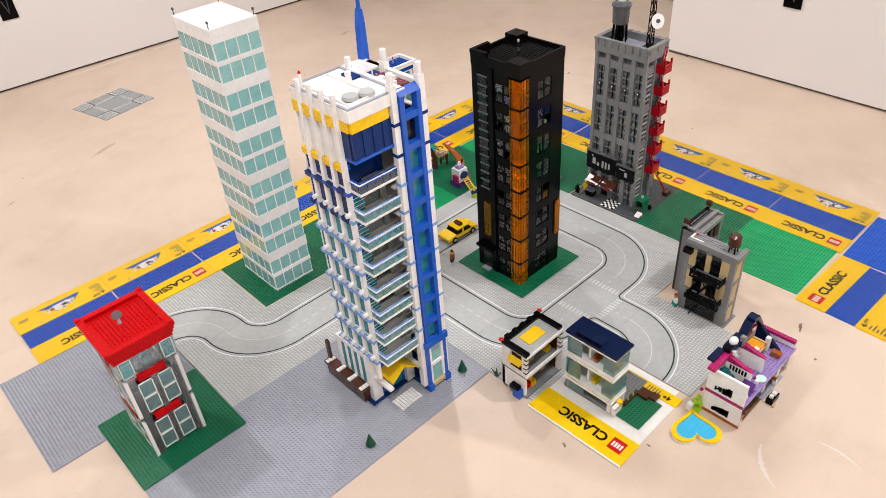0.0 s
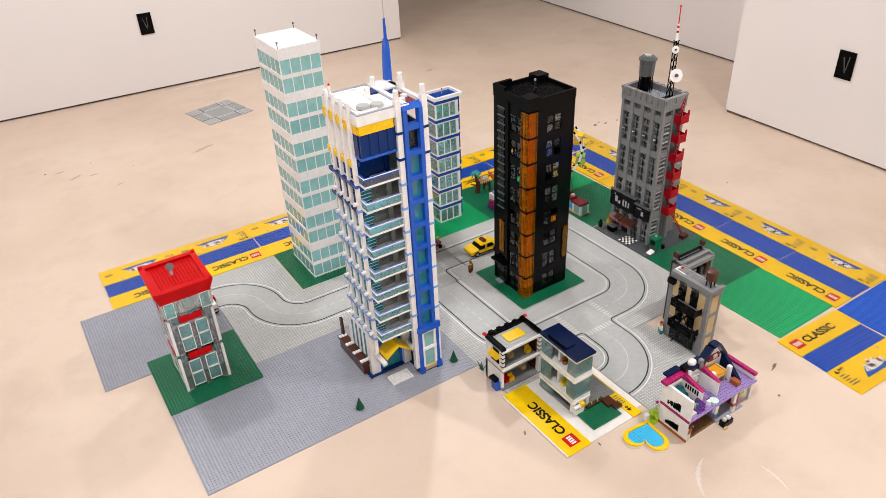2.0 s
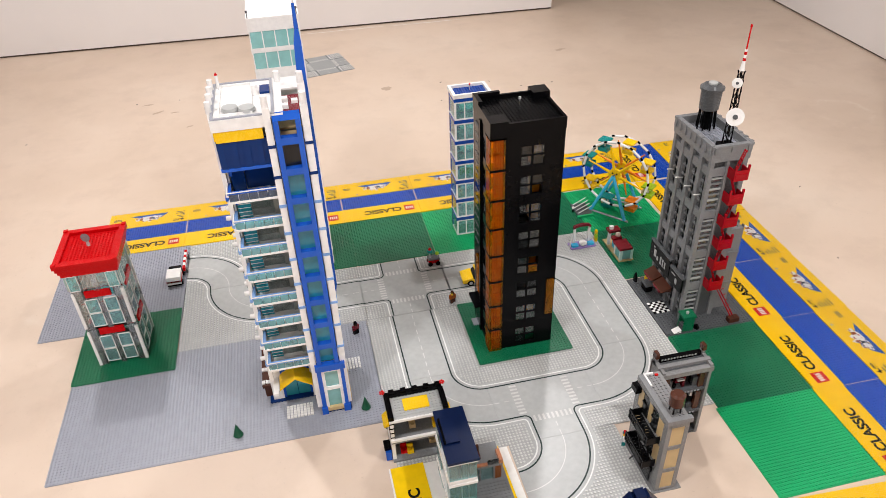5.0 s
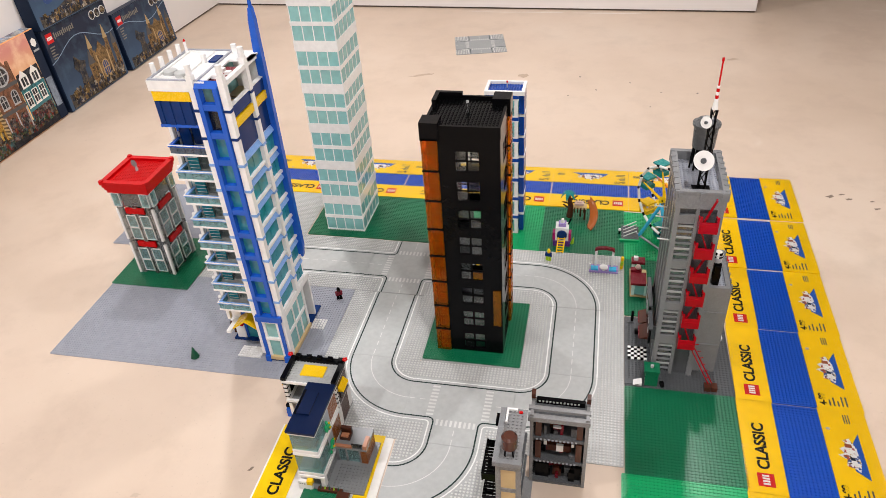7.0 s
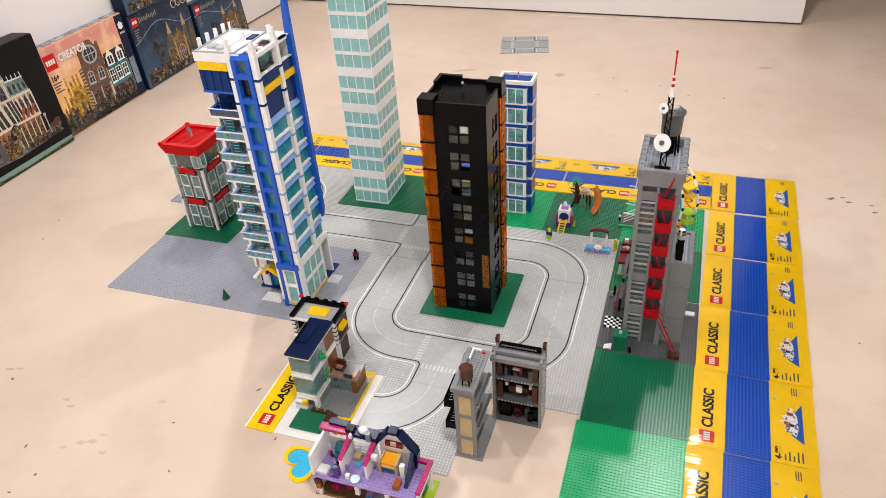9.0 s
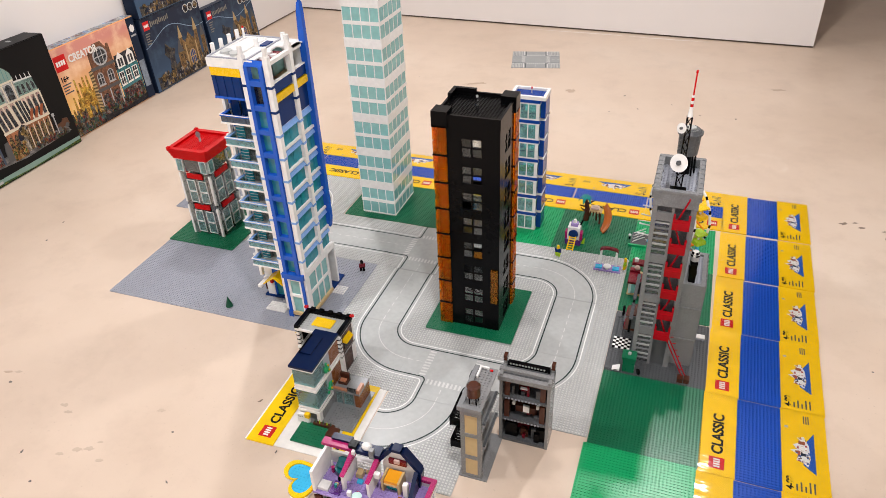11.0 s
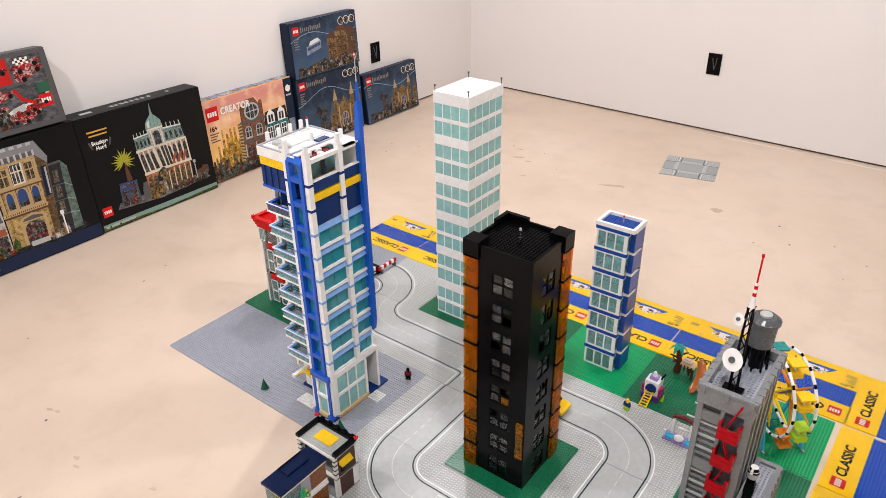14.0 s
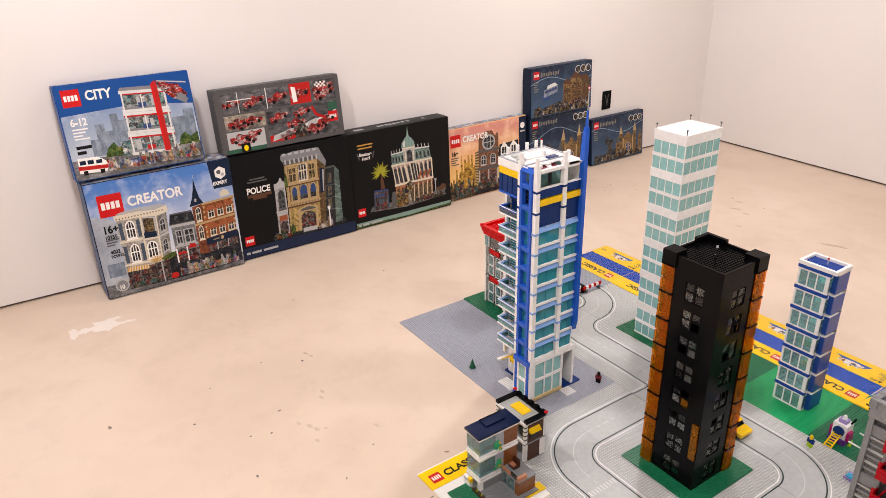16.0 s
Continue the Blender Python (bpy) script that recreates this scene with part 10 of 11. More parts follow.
f.windows([(0.42, 0.735, 0.64, 0.95)], C_CREAM, P_PANE, False, (0.33, 0.67), 0.6)
f.windows([(0.74, 0.735, 0.90, 0.93)], C_TAN, P_PANEW, False, (0.5,), 0.6)
f.windows([(0.16, 0.46, 0.31, 0.655), (0.41, 0.46, 0.63, 0.665), (0.74, 0.46, 0.90, 0.655)], C_TAN, C_STEEL, True, (), 0)
f.lay("printed_window", P_PANE, [box4(0.16, 0.46, 0.31, 0.53), box4(0.41, 0.46, 0.63, 0.52), box4(0.74, 0.46, 0.90, 0.53)], 1.4)
f.lay("printed_pilaster", C_TAN, [box4(a, c, a + 0.045, c + h) for a in (0.035, 0.345, 0.675, 0.94) for c, h in ((0.43, 0.25), (0.72, 0.23))], 1.5)
f.lay("printed_pilaster_shade", C_BRN, [box4(a + 0.045, c, a + 0.060, c + h) for a in (0.035, 0.345, 0.675) for c, h in ((0.43, 0.25), (0.72, 0.23))], 1.6)
f.lay("printed_balcony", C_TAN, [box4(-0.02, 0.685, 1.02, 0.715), box4(-0.02, 0.385, 1.02, 0.425), box4(0.02, 0.955, 1.0, 0.975)], 2.0)
f.lay("printed_balcony_shade", C_BRN, [box4(0.0, 0.668, 1.0, 0.685), box4(0.0, 0.362, 1.0, 0.385)], 1.9)
f.lay("printed_baluster", C_BRN, [box4(0.04 + 0.048 * k, 0.393, 0.06 + 0.048 * k, 0.415) for k in range(20)], 2.4)
f.lay("printed_portal", C_TAN, [box4(0.28, 0.0, 0.36, 0.28), box4(0.84, 0.0, 0.92, 0.28), [(0.24, 0.27), (0.96, 0.27), (0.90, 0.32), (0.60, 0.365), (0.30, 0.32)]], 2.2)
f.lay("printed_doorway", P_SHOP, [arch4(0.36, 0.0, 0.84, 0.27, 0.35)], 2.1)
f.lay("printed_fanlight", C_GREYD, [[(0.34, 0.285), (0.86, 0.285), (0.80, 0.315), (0.60, 0.335), (0.40, 0.315)]], 2.6)
f.lay("printed_stair", C_GREYL, [box4(0.40, -0.03, 0.86, 0.03)], 2.6)
f.lay("printed_quoin", C_TAN, [box4(0.0, 0.05 + 0.055 * k, 0.05, 0.08 + 0.055 * k) for k in range(16)], 0.6)
f = Front(b, W_GOLDS, (0.398, 0.074), (0.424, 0.077), (0.450, 0.372), (0.412, 0.412))
f.lay("printed_quoin", C_BRN, [box4(0.0, 0.05 + 0.055 * k, 0.45, 0.08 + 0.055 * k) for k in range(16)], 0.6)
b.poly("printed_cornice", C_MID, [(0.236, 0.452), (0.236, 0.432), (0.250, 0.404), (0.412, 0.408), (0.450, 0.364), (0.456, 0.388), (0.424, 0.459), (0.300, 0.462)], 4)
b.poly("printed_cornice_shade", C_GREYD, [(0.238, 0.432), (0.250, 0.404), (0.412, 0.408), (0.414, 0.424), (0.244, 0.424)], 4.4)
b.rects("printed_bracket", C_GREYL, [(0.252 + 0.022 * k, 0.406, 0.260 + 0.022 * k, 0.428) for k in range(8)], 4.8)
b.rects("printed_parapet", C_GREYL, [(0.244 + 0.030 * k, 0.448, 0.262 + 0.030 * k, 0.459) for k in range(6)], 4.8)
f = Front(b, W_DARK, (0.424, 0.077), (0.476, 0.073), (0.494, 0.360), (0.449, 0.358), 2.5)
f.windows([(0.30, c, 0.62, c + 0.13) for c in (0.30, 0.52, 0.74)], C_GREYD, P_PANEW, False, (0.5,), 0.5)
f.lay("printed_cornice", C_GREYD, [box4(0, 0.97, 1, 1.0), box4(0, 0.67, 1, 0.685), box4(0, 0.45, 1, 0.465), box4(0.0, 0.24, 1.0, 0.26)], 0.8)
f = Front(b, W_SAGE, (0.476, 0.073), (0.514, 0.074), (0.516, 0.330), (0.494, 0.360), 2.6)
f.lay("printed_cornice", C_SAGE, [box4(0, c, 1, c + 0.018) for c in (0.24, 0.45, 0.67)], 0.8)
b.poly("printed_sign", C_NIGHT, [(0.411, 0.240), (0.433, 0.240), (0.442, 0.358), (0.420, 0.358)], 5.4)
b.poly("printed_sign", C_GREYL, [(0.425, 0.246), (0.431, 0.246), (0.439, 0.352), (0.432, 0.352)], 5.8)
b.crowd("printed_street_life", P_CROWD, 0.160, 0.250, 0.060, 0.112, 32, 6)
b.crowd("printed_street_life", P_CROWDL, 0.385, 0.460, 0.062, 0.125, 42, 6)
b.poly("printed_tree", P_TREE, [(0.240, 0.078), (0.264, 0.075), (0.268, 0.098), (0.256, 0.124), (0.244, 0.104)], 6.2)
b.poly("printed_ivy", P_TREE, [(0.240, 0.300), (0.254, 0.302), (0.256, 0.345), (0.250, 0.368), (0.242, 0.340)], 6.2)
b.rects("printed_lamp_post", C_WHITE, [(0.444, 0.064, 0.449, 0.150), (0.440, 0.150, 0.453, 0.166)], 8.6)
b.word("POLICE", 0.060, 0.318, 0.039)
b.rects("printed_ribbon", C_BRN, [(0.062, 0.288, 0.175, 0.300), (0.085, 0.276, 0.150, 0.289)], 3)
b.rects("printed_crest", C_GREYD, [(0.068, 0.356, 0.160, 0.362), (0.080, 0.368, 0.150, 0.374)], 3)
b.logo(0.020, 0.066, 0.044)
b.rects("small_print", C_GREYL, [(0.018, 0.024, 0.036, 0.034), (0.044, 0.024, 0.090, 0.034), (0.100, 0.024, 0.170, 0.034)], 3)
b.done()

# black set box with a domed hotel
b = SetBox("large black toy set box showing a domed hotel and palm", 0.578, 0.484, 0.115, lean(-0.640, 1.203, 0, 1.5), C_BLACK, C_BLACK, C_BLACK)
b.rect("printed_base", C_SAGE, 0.004, 0.004, 0.574, 0.030, 1)
b.poly("printed_base", P_TREE, [(0.004, 0.004), (0.574, 0.004), (0.574, 0.016), (0.30, 0.008), (0.004, 0.020)], 1.6)
b.poly("printed_street", P_PAVE, [(0.085, 0.074), (0.300, 0.056), (0.545, 0.070), (0.53, 0.10), (0.10, 0.10)], 1.6)
f = Front(b, W_TERRA, (0.238, 0.080), (0.318, 0.076), (0.320, 0.182), (0.240, 0.182), 2.2)
f.lay("printed_arch", P_PANEW, [arch4(0.08 + 0.32 * k, 0.0, 0.32 + 0.32 * k, 0.82, 0.3) for k in range(3)])
f = Front(b, W_TERRA, (0.318, 0.076), (0.462, 0.084), (0.464, 0.180), (0.320, 0.182), 2.2)
f.lay("printed_arch", P_PANEW, [arch4(0.05 + 0.19 * k, 0.0, 0.18 + 0.19 * k, 0.84, 0.3) for k in range(5)])
f.lay("printed_pier", C_CREAM, [box4(0.0 + 0.19 * k, 0.0, 0.03 + 0.19 * k, 0.9) for k in range(6)], 1.2)
f = Front(b, W_PINK, (0.240, 0.182), (0.320, 0.182), (0.300, 0.288), (0.226, 0.288), 2.2)
f.lay("printed_arch", P_PANE, [arch4(0.08 + 0.31 * k, 0.08, 0.29 + 0.31 * k, 0.86, 0.25) for k in range(3)])
f.lay("printed_pier", C_CREAM, [box4(0.0 + 0.31 * k, 0.0, 0.07 + 0.31 * k, 0.95) for k in range(4)], 1.2)
f = Front(b, W_PINK, (0.320, 0.182), (0.464, 0.180), (0.460, 0.286), (0.300, 0.288), 2.2)
f.lay("printed_arch", P_PANE, [arch4(0.06 + 0.165 * k, 0.08, 0.17 + 0.165 * k, 0.86, 0.25) for k in range(6) if k not in (1,)])
f.lay("printed_pier", C_CREAM, [box4(0.0 + 0.165 * k, 0.0, 0.045 + 0.165 * k, 0.95) for k in range(7)], 1.2)
f.lay("printed_bay", P_PANE, [box4(0.20, 0.0, 0.40, 0.92)], 1.4)
f.lay("printed_bay_frame", C_CREAM, [box4(0.18, 0.0, 0.21, 0.95), box4(0.29, 0.0, 0.31, 0.95), box4(0.39, 0.0, 0.42, 0.95)], 1.8)
b.quad("printed_cornice", C_CREAM, (0.222, 0.282), (0.300, 0.284), (0.300, 0.294), (0.222, 0.293), 4, 1)
b.quad("printed_cornice", C_CREAM, (0.300, 0.284), (0.464, 0.280), (0.464, 0.290), (0.300, 0.294), 4, 1)
b.quad("printed_cornice", C_CREAM, (0.236, 0.176), (0.320, 0.178), (0.320, 0.188), (0.236, 0.187), 4, 1)
b.quad("printed_cornice", C_CREAM, (0.320, 0.178), (0.470, 0.175), (0.470, 0.185), (0.320, 0.188), 4, 1)
for q in (((0.226, 0.292), (0.300, 0.293), (0.294, 0.352), (0.226, 0.348)), ((0.362, 0.290), (0.460, 0.288), (0.450, 0.350), (0.362, 0.356))):
    f = Front(b, W_MANS, *q, 2.4)
    f.windows([(0.06 + 0.25 * k, 0.14, 0.20 + 0.25 * k, 0.72) for k in range(4)], C_SAGE, P_PANE, True, (), 0)
    f.lay("printed_cornice", C_HAZE, [box4(-0.02, 0.92, 1.02, 1.02)], 1.4)
    f.lay("printed_roof_post", C_HAZE, [box4(0.0 + 0.24 * k, 1.0, 0.04 + 0.24 * k, 1.30) for k in range(5)], 1.0)
f = Front(b, W_PALE, (0.298, 0.290), (0.364, 0.288), (0.364, 0.366), (0.292, 0.366), 5)
f.lay("printed_arch", P_PANE, [arch4(0.30, 0.05, 0.75, 0.85, 0.3)])
f.lay("printed_pier", C_CREAM, [box4(0.14, 0, 0.22, 0.9), box4(0.83, 0, 0.91, 0.9), box4(0, 0.92, 1, 1.02)], 1.0)
b.poly("printed_dome", C_SAGE, [(0.288, 0.366), (0.364, 0.368), (0.362, 0.392), (0.346, 0.412), (0.332, 0.424), (0.328, 0.450), (0.3265, 0.474), (0.323, 0.448), (0.320, 0.424), (0.306, 0.412), (0.290, 0.392)], 5.2)
b.poly("printed_dome_light", C_HAZE, [(0.298, 0.372), (0.306, 0.372), (0.310, 0.404), (0.304, 0.402), (0.296, 0.390)], 5.8)
b.rects("printed_dome_rib", C_TEAL, [(0.313, 0.370, 0.315, 0.412), (0.330, 0.370, 0.332, 0.420), (0.346, 0.370, 0.348, 0.408)], 5.8)
for k in range(17):
    a = -0.9 + 0.30 * k
    L = 0.054 if k % 2 else 0.042
    b.poly("printed_palm", C_PALM, [(0.158, 0.268), (0.158 + 0.5 * L * math.cos(a - 0.13), 0.268 + 0.55 * L * math.sin(a - 0.13)), (0.158 + L * math.cos(a), 0.268 + 1.05 * L * math.sin(a)), (0.158 + 0.5 * L * math.cos(a + 0.13), 0.268 + 0.55 * L * math.sin(a + 0.13))], 6 + 0.1 * k)
b.poly("printed_trunk", C_BRN, [(0.154, 0.18), (0.178, 0.18), (0.172, 0.225), (0.162, 0.262), (0.156, 0.225)], 5)
for k in range(3):
    u = 0.372 + 0.026 * k
    b.poly("printed_flag", C_BRICK, [(u, 0.190), (u + 0.010, 0.186), (u + 0.032, 0.228), (u + 0.020, 0.232)], 6.2 + 0.2 * k)
f = Front(b, P_SHOP, (0.108, 0.078), (0.196, 0.074), (0.194, 0.176), (0.116, 0.182), 5.4)
f.lay("printed_kiosk_awning", C_STEEL, [box4(-0.03, 0.66, 0.75, 0.80), box4(0.0, 0.92, 1.02, 1.0)])
f.lay("printed_kiosk_post", C_SLATE, [box4(0.0, 0.0, 0.07, 0.9), box4(0.9, 0.0, 1.0, 0.95), box4(0.3, 0.30, 0.55, 0.55)], 0.8)
b.poly("printed_fountain", C_GREYD, [(0.212, 0.074), (0.244, 0.073), (0.242, 0.130), (0.236, 0.152), (0.220, 0.150), (0.212, 0.120)], 5.8)
b.poly("printed_tree", P_NIGHTL, [(0.296, 0.078), (0.330, 0.078), (0.326, 0.130), (0.352, 0.170), (0.326, 0.190), (0.304, 0.178), (0.290, 0.150)], 6)
b.crowd("printed_street_life", P_WARM, 0.240, 0.310, 0.066, 0.135, 33, 6.4)
b.crowd("printed_street_life", P_CROWD, 0.350, 0.535, 0.066, 0.112, 43, 6)
b.poly("printed_carriage", C_BRN, [(0.478, 0.098), (0.548, 0.100), (0.545, 0.128), (0.520, 0.134), (0.512, 0.122), (0.486, 0.118)], 6.6)
b.poly("printed_wheel", C_GREYD, disc(0.492, 0.098, 0.010), 7)
b.poly("printed_wheel", C_GREYD, disc(0.534, 0.100, 0.010), 7)
b.rects("printed_lamp_post", C_GREYL, [(0.479, 0.084, 0.483, 0.160), (0.475, 0.160, 0.487, 0.172)], 7)
b.rects("printed_crest", C_GOLD, [(0.040, 0.420, 0.126, 0.426), (0.044, 0.404, 0.122, 0.410)], 3)
b.word("Boutique", 0.048, 0.376, 0.022)
b.word("Hotel", 0.062, 0.354, 0.022)
b.poly("printed_crest", C_GREYD, [(0.036, 0.382), (0.042, 0.386), (0.052, 0.352), (0.046, 0.354)], 3)
b.poly("printed_crest", C_GREYD, [(0.134, 0.382), (0.128, 0.386), (0.118, 0.352), (0.124, 0.354)], 3)
b.logo(0.018, 0.062, 0.042)
b.rects("small_print", C_GREYL, [(0.014, 0.012, 0.030, 0.022), (0.038, 0.012, 0.075, 0.022), (0.085, 0.012, 0.150, 0.022)], 3)
for k, u in enumerate((0.06, 0.19, 0.21, 0.235, 0.255, 0.28, 0.305, 0.33, 0.36, 0.45)):
    boxes("top_print", C_GREYL, b.t, (u, 0.045, b.h + 0.0004, u + (0.05 if k == 0 else 0.014), 0.068, b.h + 0.0012))
b.done()

# sunset set box with a brownstone and a teal house
S_DUSK = sky_print("printed_dusk_sky", (0.88, 0.56, 0.16), (0.62, 0.26, 0.21), 0.10, 0.36, 0.7, (0.90, 0.66, 0.42))
b = SetBox("toy set box showing a brownstone and teal house at sunset", 0.545, 0.398, 0.090, lean(-0.672, 1.790, 0, 2), C_SUN, C_NIGHT, P_TOPS)
b.rect("printed_sky", S_DUSK, 0.003, 0.04, 0.541, 0.394, 1)
b.rect("printed_street", P_DARKP, 0.003, 0.003, 0.541, 0.070, 1.6)
f = Front(b, W_GOLDS, (0.180, 0.058), (0.202, 0.044), (0.206, 0.250), (0.182, 0.246))
f.lay("printed_quoin", C_TAN, [box4(0.0, 0.05 + 0.08 * k, 1.0, 0.09 + 0.08 * k) for k in range(12)])
f = Front(b, W_BROWN, (0.202, 0.044), (0.336, 0.040), (0.344, 0.246), (0.206, 0.250))
f.windows([(0.14, 0.62, 0.36, 0.86), (0.62, 0.62, 0.84, 0.86)], C_GREYL, P_PANE, True, (0.5,))
f.lay("printed_cornice", C_GREYD, [box4(-0.03, 0.47, 1.02, 0.54), box4(-0.03, 0.95, 1.03, 1.02)], 1.4)
f.lay("printed_shop", P_SHOP, [arch4(0.10, 0.02, 0.44, 0.40, 0.3), arch4(0.58, 0.02, 0.92, 0.40, 0.3)], 0.8)
f.lay("printed_pier", C_GREYL, [box4(0.02, 0, 0.07, 0.46), box4(0.49, 0, 0.54, 0.46), box4(0.94, 0, 0.99, 0.46)], 1.2)
b.poly("printed_turret", W_BROWN, [(0.206, 0.248), (0.344, 0.244), (0.344, 0.330), (0.330, 0.334), (0.322, 0.318), (0.300, 0.352), (0.252, 0.352), (0.226, 0.322), (0.216, 0.326), (0.208, 0.318)], 3)
b.poly("printed_round", C_GREYL, disc(0.276, 0.290, 0.045, 16, 0.95), 4)
b.poly("printed_round", P_PANE, disc(0.276, 0.290, 0.036, 16, 0.95), 5)
b.rects("printed_glazing_bar", C_GREYL, [(0.240, 0.288, 0.312, 0.293), (0.262, 0.258, 0.266, 0.322), (0.286, 0.258, 0.290, 0.322)], 5.6)
f = Front(b, W_TEAL, (0.344, 0.048), (0.490, 0.060), (0.490, 0.200), (0.344, 0.200))
f.windows([(0.08 + 0.31 * k, 0.50, 0.26 + 0.31 * k, 0.86) for k in range(3)], C_WHITE, P_PANE, False, (0.5,))
f.lay("printed_shop", P_SHOP, [box4(0.04, 0.02, 0.96, 0.34)], 0.8)
f.lay("printed_shop_front", C_TEAL, [box4(0.0, 0.34, 1.0, 0.43)], 1.2)
b.quad("printed_roof", P_DARKP, (0.340, 0.198), (0.492, 0.202), (0.486, 0.268), (0.352, 0.262), 3, 1)
for u in (0.384, 0.452):
    b.poly("printed_dormer", C_WHITE, [(u - 0.024, 0.198), (u + 0.024, 0.200), (u + 0.024, 0.246), (u, 0.272), (u - 0.024, 0.244)], 4)
    b.rect("printed_window", P_PANE, u - 0.015, 0.206, u + 0.015, 0.242, 5)
    b.rect("printed_glazing_bar", C_WHITE, u - 0.002, 0.206, u + 0.002, 0.242, 5.6)
b.crowd("printed_tree", P_SUNTREE, 0.020, 0.185, 0.060, 0.225, 51, 1.9, -0.05)
b.crowd("printed_tree", P_SUNTREE, 0.085, 0.180, 0.100, 0.250, 52, 2.0)
b.crowd("printed_tree", P_CROWD, 0.004, 0.196, 0.006, 0.120, 53, 2.2)
b.crowd("printed_street_life", P_CROWD, 0.195, 0.49, 0.020, 0.075, 34, 6, 0.015)
b.rect("printed_strip", C_NIGHT, 0.492, 0.003, 0.541, 0.394, 6.4)
b.poly("printed_badge", C_WHITE, [(0.516 + 0.017 * math.cos(k * 1.0472 + 0.52), 0.345 + 0.019 * math.sin(k * 1.0472 + 0.52)) for k in range(6)], 8)
b.rect("printed_badge_word", C_GREYL, 0.499, 0.308, 0.533, 0.316, 8)
b.rect("printed_inset", P_TOWN, 0.498, 0.06, 0.535, 0.19, 7)
b.logo(0.022, 0.298, 0.066)
b.word("CREATOR", 0.100, 0.332, 0.044, None, 8)
b.word("16+", 0.024, 0.262, 0.034, C_BLACK)
b.small_text(4, C_GREYD, 0.024, 0.236, 0.05, 0.012, 0.005, 3)
b.done()

S_NIGHT = sky_print("printed_night_sky", (0.050, 0.095, 0.165), (0.014, 0.022, 0.045), 0.02, 0.26, 0.4, (0.07, 0.13, 0.19), 14.0)


W_CASTLE, W_TIMBER = wall_print("printed_castle_stone", (0.27, 0.165, 0.065)), wall_print("printed_timber_wall", (0.13, 0.08, 0.04), 0.010, 0.6)
C_DULL = card("printed_dull_gold_card", (0.20, 0.185, 0.15), 0.35)
C_SWIRL = card("printed_pale_swirl_card", (0.22, 0.31, 0.42), 0.35)


